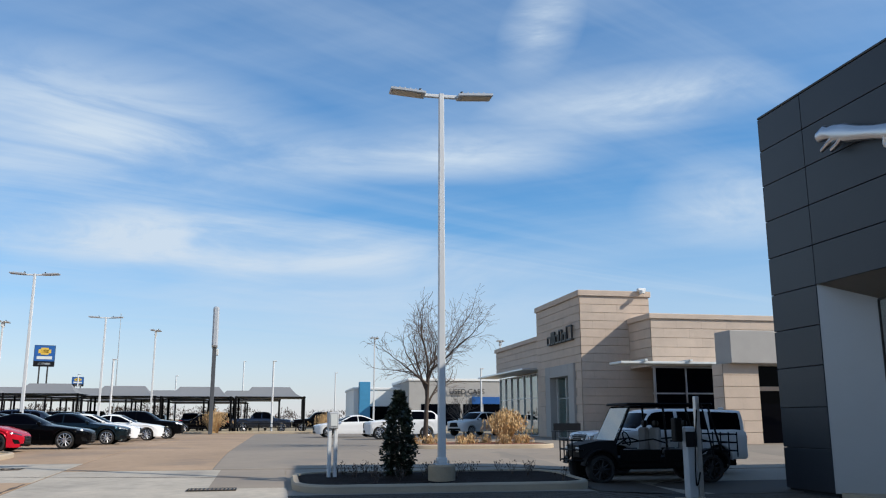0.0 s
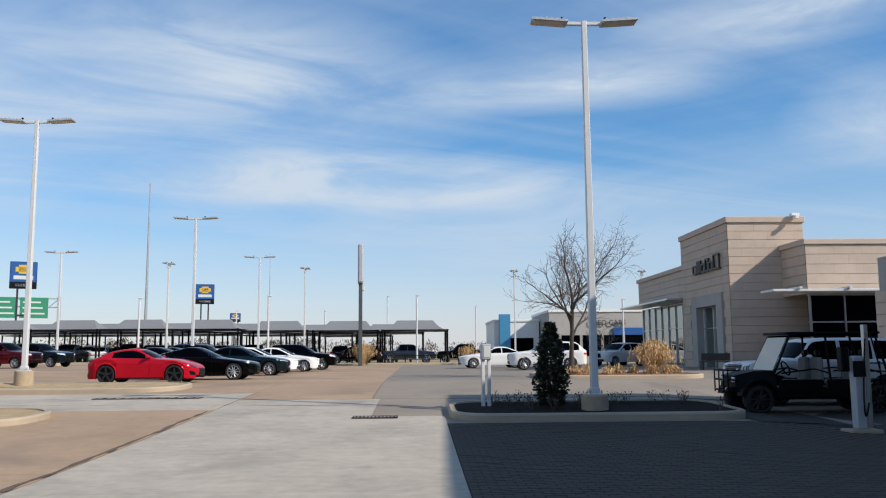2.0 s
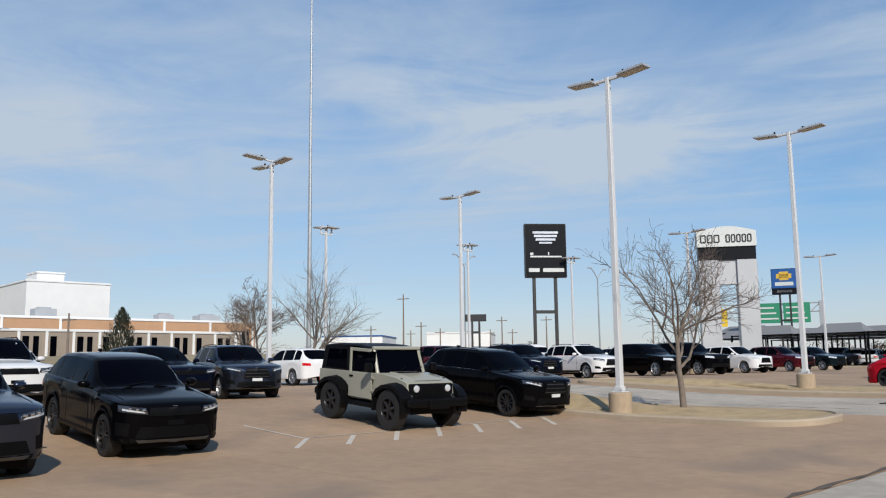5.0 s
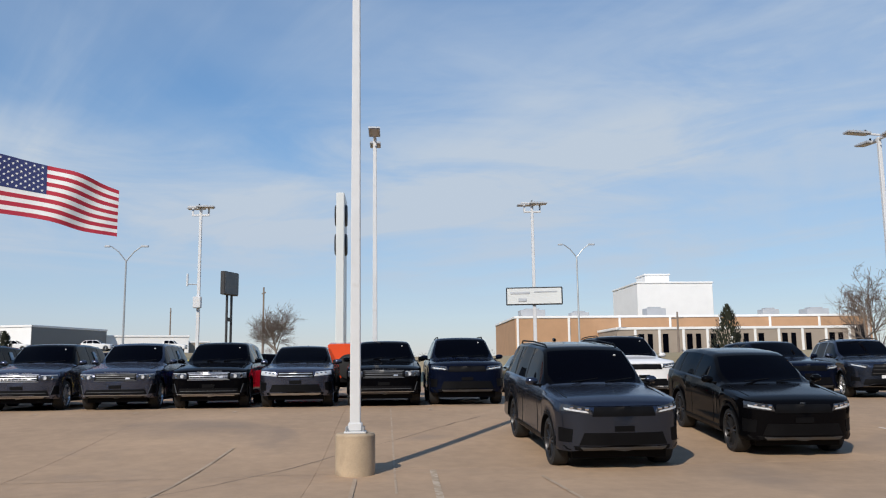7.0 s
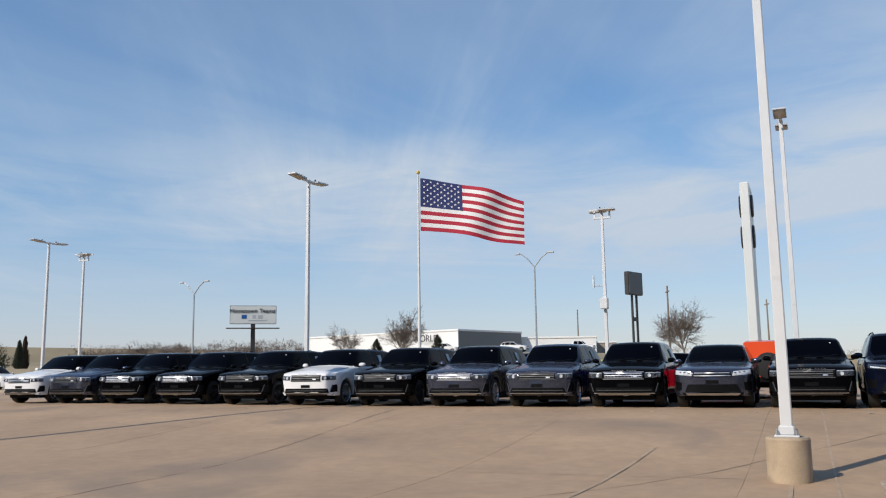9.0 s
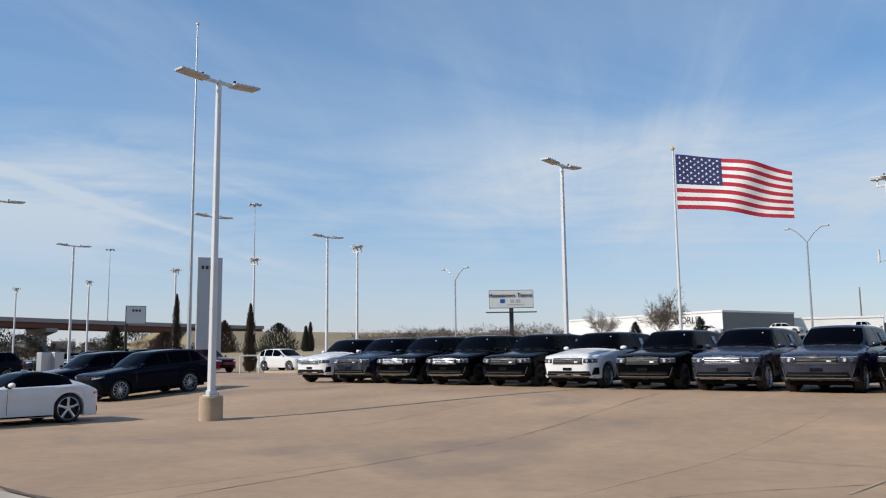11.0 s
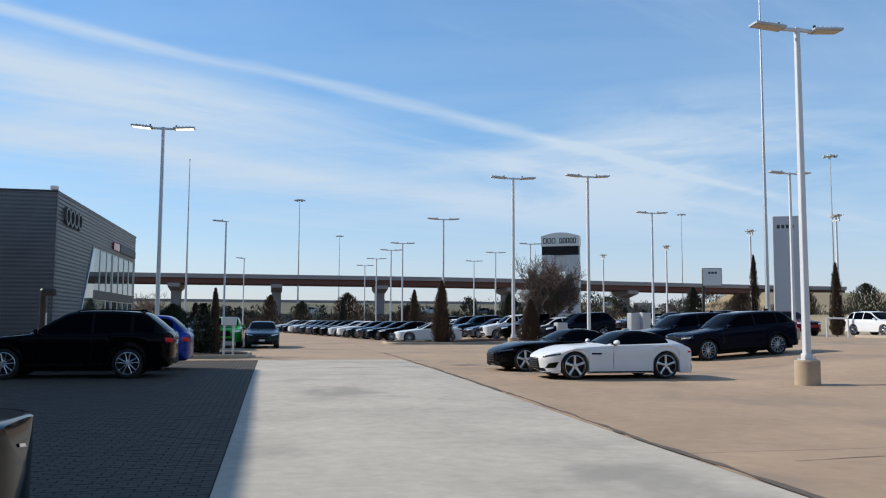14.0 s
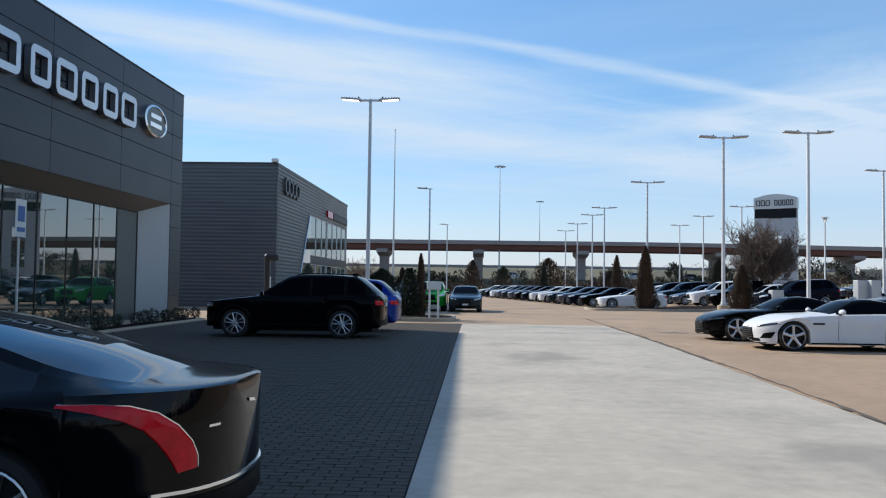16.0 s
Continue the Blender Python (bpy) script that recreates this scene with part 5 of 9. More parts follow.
def carport(x, y, w=8.0, d=6.0):
    ob = thing("carport", (x, y, gz(x, y)), 0, "grey fabric hip-roof carport on black posts", "carport", "carports")
    s = Shape()
    ridge = [(-w * 0.28, 0, 4.40), (w * 0.28, 0, 4.40)]
    eave = [(-w / 2, -d / 2, 3.35), (w / 2, -d / 2, 3.35), (w / 2, d / 2, 3.35), (-w / 2, d / 2, 3.35)]
    def sag(p, q, r0, r1):
        rows = []
        for k in range(6):
            t = k / 5
            a, b = Vector(p).lerp(Vector(r0), t), Vector(q).lerp(Vector(r1), t)
            drop = 0.28 * math.sin(math.pi * t)
            rows.append([tuple(a.lerp(b, j / 4) - Vector((0, 0, drop + 0.10 * math.sin(math.pi * j / 4) * (1 - t)))) for j in range(5)])
        s.grid(rows)
    sag(eave[0], eave[1], ridge[0], ridge[1])
    sag(eave[2], eave[3], ridge[1], ridge[0])
    sag(eave[1], eave[2], ridge[1], ridge[1])
    sag(eave[3], eave[0], ridge[0], ridge[0])
    part("canopy", s, M["fabric"], ob)
    for px, py in ((-w / 2 + 0.1, -d / 2), (w / 2 - 0.1, -d / 2), (w / 2 - 0.1, d / 2), (-w / 2 + 0.1, d / 2)):
        part("post", Shape().tube((px, py, 0), (px, py, 3.4), 0.10, 0.10, 8), M["black"], ob)
    part("beam", Shape().path([(*e[:2], 3.32) for e in eave] + [(*eave[0][:2], 3.32)], 0.06), M["black"], ob)


for k in range(7):
    carport(-0.2 - 7.0 * k, 88.0 + 0.5 * (k % 2), 6.7, 6.0)
for k in range(7):
    carport(-3.0 - 8.0 * k, 99.0, 7.6, 6.5)
for k in range(6):
    carport(-8.0 - 10.0 * k, 113.0, 9.4, 8.0)


def pipe_fence(x0, x1, y):
    """Low black pipe rails along the grass strip."""
    ob = thing("pipe_fence", label="low black pipe fence along the dry grass strip", category="fence", kind="structure")
    for x in spread(x0, x1, 3.2):
        part("post", Shape().tube((x, y, gz(x, y) - 0.1), (x, y, gz(x, y) + 0.85), 0.05, 0.05, 6), M["black"], ob)
    for h in (0.45, 0.80):
        part("rail", Shape().path([(x, y, gz(x, y) + h) for x in spread(x0, x1, 6)], 0.035, 5), M["black"], ob)


pipe_fence(-44, 5.5, 79.6)


def sign_board(name, x, y, turn, w, z0, z1, posts, mat, label, depth=0.35, marks=(), post_r=0.12, edge=None):
    """A board on posts, facing its local -y."""
    ob = thing(name, (x, y, gz(x, y)), turn, label, "sign")
    g = gz(x, y)
    board = part("board", Shape().box(-w / 2, -depth / 2, z0 - g, w / 2, depth / 2, z1 - g, 0.04), edge or mat, ob)
    part("face", Shape().box(-w / 2 + 0.06, -depth / 2 - 0.02, z0 - g + 0.06, w / 2 - 0.06, -depth / 2 + 0.01, z1 - g - 0.06), mat, board)
    for u in posts:
        part("post", Shape().box(u - post_r, -post_r, -0.2, u + post_r, post_r, z0 - g + 0.05, 0.02), M["darkmetal"], ob)
    if len(posts) == 2:
        part("crossbar", Shape().box(posts[0], -0.08, 0.62 * (z0 - g), posts[1], 0.08, 0.62 * (z0 - g) + 0.25), M["darkmetal"], ob)
    for u0, v0, u1, v1, m in marks:
        h = z1 - z0
        part("mark", Shape().box(-w / 2 + u0 * w, -depth / 2 - 0.045, z0 - g + v0 * h, -w / 2 + u1 * w, -depth / 2 - 0.015, z0 - g + v1 * h, 0.01), M[m], board)
    return ob


def toward(x, y):
    """The turn that makes a board at x, y face the camera's stand."""
    return math.degrees(math.atan2(y, x)) - 90


x, y = far_point(40.0, 66)
sign_board("pylon_sign", x, y, toward(x, y) + 12, 3.3, 8.2, 12.45, (-0.95, 0.75), M["signblack"], "black pylon sign with silver shield and script bars on two posts", 0.5,
           [(0.26, 0.68, 0.74, 0.725, "steel"), (0.22, 0.745, 0.78, 0.79, "steel"), (0.19, 0.81, 0.81, 0.855, "steel"), (0.34, 0.625, 0.66, 0.66, "steel"), (0.12, 0.37, 0.88, 0.40, "signwhite"), (0.12, 0.41, 0.20, 0.46, "signwhite"), (0.55, 0.41, 0.58, 0.47, "signwhite"), (0.08, 0.10, 0.34, 0.17, "signwhite"), (0.42, 0.10, 0.93, 0.17, "signwhite")], edge=M["darkmetal"])


def gate_sign(x, y, turn):
    """A tall grey gateway sign with an arched white header over a dark band."""
    ob = thing("gateway_sign", (x, y, gz(x, y)), turn, "tall grey gateway pylon with an arched white header", "sign", "gateway signs")
    for q in (-1, 1):
        part("leg", Shape().box(q * 2.95, -0.8, -0.2, q * 0.92, 0.8, 11.2, 0.05), M["signgrey"], ob)
    part("web", Shape().box(-0.92, -0.5, 8.65, 0.92, 0.5, 11.2), M["signgrey"], ob)
    part("web", Shape().box(-0.92, -0.5, -0.2, 0.92, 0.5, 2.6), M["signgrey"], ob)
    part("band", Shape().box(-2.9, -0.7, 11.2, 2.9, 0.7, 12.7), M["signblack"], ob)
    s = Shape()
    pts = [(-3.0, 12.6), (3.0, 12.6)] + [(3.0 - 6.0 * k / 10, 14.2 + 0.55 * math.sin(math.pi * k / 10)) for k in range(11)]
    s.grid([[(u, -0.85, v) for u, v in pts], [(u, 0.85, v) for u, v in pts]], closed=True, smooth=False, caps=True)
    head = part("header", s, M["signwhite"], ob, "white arched header")
    for u0, u1 in ((-2.6, -0.55), (-0.1, 2.6)):
        n = 3 if u0 < -1 else 5
        for k in range(n):
            a = u0 + (u1 - u0) * k / n
            s = Shape()
            rounded_frame(s, pose(a + 0.24, -0.86, 13.45, 0, 0, 0), (u1 - u0) / n - 0.10, 0.85, 0.11, 0.06, r=0.14)
            part("letter_bar", s, M["ink"], head)


x, y = far_point(28.2, 93)
gate_sign(x, y, toward(x, y) + 8)
x, y = far_point(160.7, 133)
gate_sign(x, y, toward(x, y) - 10)
BLUE = [(0.02, 0.02, 0.98, 0.25, "signblack"), (0.2, 0.62, 0.8, 0.80, "gold"), (0.32, 0.55, 0.68, 0.88, "gold"), (0.14, 0.34, 0.86, 0.48, "signwhite"), (0.2, 0.08, 0.8, 0.18, "polegrey")]
for az, r, w, z0, z1 in ((24.8, 118, 3.1, 10.0, 13.4), (14.05, 150, 3.1, 10.2, 13.6), (12.1, 200, 2.4, 9.0, 11.0)):
    x, y = far_point(az, r)
    sign_board("pole_sign", x, y, toward(x, y), w, z0, z1, (-0.6, 0.6), M["signblue"], "blue pole sign with a gold emblem bar", 0.4, BLUE, edge=M["signblack"])
# thin slab pylon seen edge-on
ob = thing("slab_pylon", (far_point(3.8, 72)[0], far_point(3.8, 72)[1], 0.6), 4, "narrow grey slab pylon sign seen edge-on", "sign")
part("column", Shape().box(-0.16, -0.5, 0, 0.16, 0.5, 7.2, 0.03), M["satin"], ob)
part("blade", Shape().box(-0.24, -1.1, 6.9, 0.24, 1.1, 10.2, 0.12), M["polegrey"], ob)
part("lamp_box", Shape().box(0.1, -0.2, 6.3, 0.34, 0.2, 6.8, 0.03), M["signwhite"], ob)
# white edge-on pylon in the west
x, y = far_point(93.45, 46)
ob = thing("slab_pylon", (x, y, gz(x, y)), 0, "tall white slab pylon with dark emblems on its sides", "sign")
part("slab", Shape().box(-1.3, -0.22, 0, 1.3, 0.22, 10.3, 0.04), M["signwhite"], ob)
for z in (9.2, 7.6):
    for q in (-1, 1):
        part("emblem", Shape().tube((0.4, q * 0.22, z), (0.4, q * 0.33, z), 0.62, 0.55, 14), M["ink"], ob)
# white board on the lamp post
x, y = far_point(80.42, 40.73)
sign_board("post_board", x, y, toward(x, y), 2.70, 4.52, 5.38, (), M["signwhite"], "white rounded board with faint grey bars", 0.10, [(0.08, 0.62, 0.42, 0.74, "polegrey"), (0.5, 0.70, 0.9, 0.76, "polegrey"), (0.22, 0.2, 0.36, 0.38, "polegrey")], 0.06, edge=M["ink"])
x, y = far_point(100.8, 60)
sign_board("pole_sign", x, y, toward(x, y) + 60, 1.9, 6.7, 8.3, (-0.3, 0.3), M["satin"], "dark blank pole sign on twin posts", 0.35, (), 0.07, edge=M["darkmetal"])
x, y = far_point(126.3, 120)
bb = sign_board("billboard", x, y, toward(x, y), 6.3, 8.45, 11.0, (0.0,), M["signwhite"], "roadside billboard with a white face on one post", 0.5, [(0.25, 0.28, 0.36, 0.50, "signblue"), (0.48, 0.30, 0.56, 0.48, "polegrey"), (0.60, 0.30, 0.70, 0.48, "polegrey"), (0.4, 0.16, 0.8, 0.22, "polegrey")], 0.3, edge=M["darkmetal"])
part("catwalk", Shape().box(-3.6, -1.2, 5.2, 3.6, 0.3, 5.3), M["darkmetal"], bb)
t = lettering("billboard_letters", "Hometown Teams!", x, y, 10.05, toward(x, y), 0.82, M["ink"], "dark letters on a white billboard", 0.02, "CENTER")
d = Vector((-x, -y, 0)).normalized() * 0.33
t.location = (x + d.x, y + d.y, 10.0)
x, y = far_point(146.5, 79)
a = sign_board("slab_sign", x, y, toward(x, y) + 5, 2.2, 0.5, 10.85, (0.0,), M["signgrey"], "tall grey slab sign with small rings and bars", 0.5, [(0.16, 0.895, 0.27, 0.925, "ink"), (0.33, 0.895, 0.44, 0.925, "ink"), (0.50, 0.895, 0.61, 0.925, "ink"), (0.67, 0.895, 0.78, 0.925, "ink"), (0.16, 0.85, 0.45, 0.86, "polegrey"), (0.12, 0.26, 0.5, 0.27, "polegrey"), (0.12, 0.225, 0.8, 0.235, "polegrey")])
x, y = far_point(151.0, 88)
sign_board("pole_sign", x, y, toward(x, y) + 10, 1.9, 5.15, 6.95, (-0.85,), M["signwhite"], "white pole sign with small dark rings", 0.3, [(0.3, 0.68, 0.42, 0.80, "ink"), (0.46, 0.68, 0.58, 0.80, "ink"), (0.62, 0.68, 0.74, 0.80, "ink")], edge=M["darkmetal"])
x, y = far_point(44.8, 95)
sign_board("small_board", x, y, toward(x, y), 2.4, 6.3, 7.1, (-0.4, 0.4), M["ink"], "small black board on two posts", 0.2)
# highway sign gantry
x, y = far_point(26.2, 150)
ob = thing("sign_gantry", (x, y, 0.6), toward(x, y), "steel highway gantry with green and yellow panels", "road sign")
for u in (-9, 9):
    part("column", Shape().box(u - 0.25, -0.25, 0, u + 0.25, 0.25, 10.5), M["metalpost"], ob)
part("truss", Shape().path([(-9, 0, 10.2), (9, 0, 10.2)], 0.12).path([(-9, 0, 8.8), (9, 0, 8.8)], 0.12), M["metalpost"], ob)
for k in range(12):
    part("truss_web", Shape().path([(-9 + 1.5 * k, 0, 8.8 if k % 2 else 10.2), (-7.5 + 1.5 * k, 0, 10.2 if k % 2 else 8.8)], 0.07), M["metalpost"], ob)
for u0, u1, z0, z1, m in ((-1.5, 3.0, 7.0, 10.3, "signgreen"), (3.3, 7.4, 7.0, 10.3, "signgreen"), (-8.5, -5.5, 6.6, 9.6, "yellow")):
    p = part("panel", Shape().box(u0, -0.3, z0, u1, -0.15, z1, 0.02), M[m], ob)
    for j in range(3):
        part("text_bar", Shape().box(u0 + 0.4, -0.34, z0 + 0.6 + 0.9 * j, u1 - 0.5 - 0.3 * j, -0.3, z0 + 0.85 + 0.9 * j), M["signwhite"], p)


# ---- the overpass in the south ----
def overpass():
    ob = thing("overpass", label="long brown steel girder highway overpass on hammerhead piers", category="bridge", kind="structure")
    y0 = -205.0
    def zt(x):
        return 12.0 - 0.9 * smooth_step((-x - 30) / 120)
    xs = spread(90, -150, 8)
    part("deck", Shape().grid([[(x, y0 + 6, zt(x)), (x, y0 + 6.2, zt(x)), (x, y0 + 6.2, zt(x) - 0.95), (x, y0 - 6.2, zt(x) - 0.95), (x, y0 - 6.2, zt(x)), (x, y0 - 6.0, zt(x)), (x, y0 - 6.0, zt(x) - 0.7), (x, y0 + 6.0, zt(x) - 0.7)] for x in xs], closed=True, smooth=False), M["deck"], ob)
    for v in (5.2, 1.8, -1.8, -5.2):
        part("girder", Shape().grid([[(x, y0 + v - 0.25, zt(x) - 0.95), (x, y0 + v + 0.25, zt(x) - 0.95), (x, y0 + v + 0.25, zt(x) - 2.2), (x, y0 + v - 0.25, zt(x) - 2.2)] for x in xs], closed=True, smooth=False), M["girder"], ob)
    for az in (-173.7, 179.9, 173.0, 164.4, 156.5, -167):
        x = math.tan(radians(180 - az)) * y0
        z = zt(x) - 2.2
        pier = part("pier", Shape().box(x - 1.1, y0 - 1.2, -0.5, x + 1.1, y0 + 1.2, z - 1.2, 0.2), M["deck"], ob)
        s = Shape().grid([[(x - 1.3, y, z - 1.8 + abs(y - y0) * 0.16), (x + 1.3, y, z - 1.8 + abs(y - y0) * 0.16), (x + 1.3, y, z), (x - 1.3, y, z)] for y in (y0 - 6, y0 - 3, y0, y0 + 3, y0 + 6)], closed=True, smooth=False, caps=True)
        part("cap", s, M["deck"], pier)
    b = Shape().grid([[(-112, y0 - 30, 0), (-112, y0 + 30, 0)], [(-124, y0 - 9, 9.2), (-124, y0 + 9, 9.2)], [(-260, y0 - 9, 10.2), (-260, y0 + 9, 10.2)]])
    b.grid([[(-112, y0 + 30, 0), (-260, y0 + 45, 0)], [(-124, y0 + 9, 9.2), (-260, y0 + 9, 10.2)]])
    part("bank", b, M["earth"], ob)


overpass()


def south_bank():
    """The long grass bank behind the overpass, with a frontage road on its foot and a concrete barrier on its crest."""
    ob = thing("south_bank", label="long dry grass bank with a frontage road behind the overpass", category="embankment", kind="structure")
    rows = []
    for k, x in enumerate(spread(170, -110, 9)):
        w = 0.25 * math.sin(k * 1.7) + 0.2 * math.sin(k * 0.6)
        rows.append([(x, -186, -0.3), (x, -196, 2.5 + 0.3 * w), (x, -199, 2.9), (x, -209, 2.9), (x, -222, 4.0 + w), (x, -236, 5.9 + w), (x, -243, 6.4), (x, -330, 6.4)])
    part("slope", Shape().grid(rows), M["bankgrass"], ob)
    part("frontage_road", Shape().grid([[(r[2][0], -199.5, 2.94), (r[2][0], -208.5, 2.94)] for r in rows]), M["asphalt"], ob)
    part("barrier", Shape().box(-110, -243.4, 6.3, 170, -243.0, 7.15, 0.05), M["deck"], ob)


south_bank()


# ---- vehicles ----
def arch_low(x, c):
    """The lower edge of the body side at x: the sill, or the wheel arch."""
    for xw in c["axles"]:
        d = abs(x - xw)
        if d < c["Ra"]:
            return c["wr"] + math.sqrt(max(0.0, c["Ra"] ** 2 - d * d))
    e = min(c["L"] / 2 - x, c["L"] / 2 + x)
    return c["sill"] + c["chin"] * max(0.0, 1 - e / 0.16) ** 2


def plan_width(x, c):
    """Half the width of the body at x, with rounded nose and tail."""
    w, L = c["W"] / 2, c["L"]
    k = 1.0
    for e, depth, n in ((L / 2 - x, c["nose_round"], c["nose_power"]), (L / 2 + x, c["tail_round"], c["tail_power"])):
        if e < depth:
            k *= (1 - min(1, max(0, (depth - max(e, 0.0015)) / depth)) ** n) ** (1 / n)
    for xw in c["axles"]:
        d = abs(x - xw) / (c["Ra"] * 1.8)
        if d < 1:
            k += c["flare"] * (1 - d * d) ** 1.5
    return w * k


def half_section(x, c):
    """Points of half a cross-section, from the sill up the side and over to the middle of the top."""
    w, low = plan_width(x, c), arch_low(x, c)
    belt, roof = float(np.interp(x, *c["belt_line"])), float(np.interp(x, *c["roof_line"]))
    low = min(low, belt - 0.06)
    h = belt - low
    deep = c.get("waist", 0.018)
    side = [(0.80 * w, low + 0.004), (w - 0.035 * min(1, w), low), (w - 0.008, low + 0.07 * h + 0.006), (w - deep, low + 0.36 * h), (w - deep * 0.55, low + 0.58 * h), (w, low + 0.76 * h), (w - 0.012, low + 0.88 * h), (w - 0.045 * min(1, w), belt)]
    up = max(0.012, roof - belt)
    f = smooth_step((up - 0.07) / 0.20)
    full = max(0.0, min(1.0, up / (c["H"] - belt)))
    wb = max(0.0, w - 0.085)
    wr = max(0.0, wb - c["tumble"] * full)
    rail = min(0.075, 0.35 * up)
    hood = [(0.90 * w, belt + 0.25 * up), (0.86 * w, belt + 0.38 * up), (0.80 * w, belt + 0.52 * up), (0.70 * w, belt + 0.70 * up), (0.50 * w, belt + 0.86 * up), (0.25 * w, belt + 0.97 * up), (0, belt + up)]
    cab = [(wb, belt + 0.022), ((wb + wr) / 2 + 0.020 * full, belt + 0.5 * (up - rail)), (wr + 0.006, roof - rail), (wr - 0.055, roof - 0.020), (wr * 0.76, roof - 0.006), (wr * 0.4, roof + 0.006), (0, roof + 0.010)]
    top = [(a[0] + (b[0] - a[0]) * f, a[1] + (b[1] - a[1]) * f) for a, b in zip(hood, cab)]
    return side + top


def stations(c):
    L = c["L"]
    ds = [0.0015, 0.006, 0.014, 0.028, 0.05, 0.08, 0.12, 0.17, 0.23, 0.31, 0.40, 0.52]
    xs = {round(L / 2 - d, 4) for d in ds} | {round(d - L / 2, 4) for d in ds} | {round(v, 4) for v in np.linspace(-L / 2 + 0.6, L / 2 - 0.6, 20 if c["coarse"] else 34)}
    for xw in c["axles"]:
        for q in (-1, 1):
            xs |= {round(xw + q * c["Ra"] * k, 4) for k in (0.0, 0.3, 0.55, 0.75, 0.9, 0.97, 0.9999)} | {round(xw + q * (c["Ra"] + 0.004), 4)}
    xs |= {round(v, 4) for v in c["marks"]}
    return sorted(xs)


def shell(c):
    """The painted body, its roof and pillars, and the panes let into it."""
    body, roof, panes, pillars = Shape(), Shape(), {}, {}
    ws, rr, cowl, back = c["ws"], c["rr"], c["cowl"], c["back"]

    def bowed(x, y, z, k):
        if k < 8:
            return (x, y, z)
        g = smooth_step((x - (ws - 0.7)) / 0.6) * smooth_step((cowl + 0.55 - x) / 0.5) * 0.14 * (1 if k > 9 else 0.5)
        r = smooth_step(((rr + 0.4) - x) / 0.4) * smooth_step((x - (back - 0.3)) / 0.3) * 0.06 * (1 if k > 9 else 0.5)
        u = (abs(y) / (c["W"] / 2)) ** 2
        return (x - g * u + r * u, y, z)
    rows = [(x, half_section(x, c)) for x in stations(c)]
    for (xa, a), (xb, b) in zip(rows, rows[1:]):
        xm = (xa + xb) / 2
        inside = [k for k, (p0, p1) in enumerate(c["windows"]) if p0 < xm < p1]
        glazed = b[10][1] - b[8][1] > 0.05 or a[10][1] - a[8][1] > 0.05
        for q in (1, -1):
            for k in range(14):
                pts = [bowed(xa, q * a[k][0], a[k][1], k), bowed(xa, q * a[k + 1][0], a[k + 1][1], k + 1), bowed(xb, q * b[k + 1][0], b[k + 1][1], k + 1), bowed(xb, q * b[k][0], b[k][1], k)]
                cabin = back < xm < cowl
                if k in (8, 9) and cabin and glazed:
                    if inside:
                        target = panes.setdefault(("side_window", inside[0], q), Shape())
                    else:
                        n = sum(1 for p0, p1 in c["windows"] if p1 < xm)
                        target = pillars.setdefault((n, q), Shape()) if not c["coarse"] else roof
                elif k >= 11 and cabin and xm > ws:
                    target = panes.setdefault(("windscreen", 0, 0), Shape())
                elif k >= 11 and cabin and xm < rr and not c.get("solid_back"):
                    target = panes.setdefault(("rear_window", 0, 0), Shape())
                elif k >= 11 and c.get("panoroof") and rr + 0.15 < xm < ws - 0.12:
                    target = panes.setdefault(("roof_glass", 0, 0), Shape())
                elif k >= 10 and cabin:
                    target = roof
                else:
                    target = body
                target.face(pts, True)
    for row in (rows[0], rows[-1]):
        x, h = row
        body.face([(x, y, z) for y, z in h] + [(x, -y, z) for y, z in h[-2::-1]])
    return body, roof, panes, pillars


def skin(c, y, z, rear=False):
    """Where the nose (or tail) is met at the width y and height z: x there."""
    key = "skin_rear" if rear else "skin_front"
    if key not in c:
        ds = np.concatenate([np.linspace(0.0015, 0.12, 40), np.linspace(0.125, 1.3, 95)])
        table = []
        for d in ds:
            h = half_section((d - c["L"] / 2) if rear else (c["L"] / 2 - d), c)
            table.append((d, [p[1] for p in h[1:]], [p[0] for p in h[1:]]))
        c[key] = table
    last = None
    for d, zs, ys in c[key]:
        w = float(np.interp(z, zs, ys, left=0.0, right=0.0))
        if w >= abs(y):
            if last and w > last[1]:
                d = last[0] + (d - last[0]) * (abs(y) - last[1]) / (w - last[1])
            break
        last = (d, w)
    return (d - c["L"] / 2) if rear else (c["L"] / 2 - d)


def patch(c, quad, rear=False, out=0.008, n=6, m=3):
    """A piece laid on the nose or tail between four (y, z) corners: low inner, low outer, high outer, high inner."""
    s, rows = Shape(), []
    q = -1 if rear else 1
    for j in range(m + 1):
        v, row = j / m, []
        for i in range(n + 1):
            u = i / n
            y = (quad[0][0] * (1 - u) + quad[1][0] * u) * (1 - v) + (quad[3][0] * (1 - u) + quad[2][0] * u) * v
            z = (quad[0][1] * (1 - u) + quad[1][1] * u) * (1 - v) + (quad[3][1] * (1 - u) + quad[2][1] * u) * v
            row.append((skin(c, y, z, rear) + q * out, y * (1 + 0.4 * out / max(0.3, abs(y))), z))
        rows.append(row)
    s.grid(rows)
    edge = rows[0] + [r[-1] for r in rows[1:-1]] + rows[-1][::-1] + [r[0] for r in rows[-2:0:-1]]
    s.grid([edge, [(x - q * 0.04, y * 0.985, z) for x, y, z in edge]], closed=True, smooth=False)
    return s


def mirrored(quad):
    return [(-y, z) for y, z in quad]


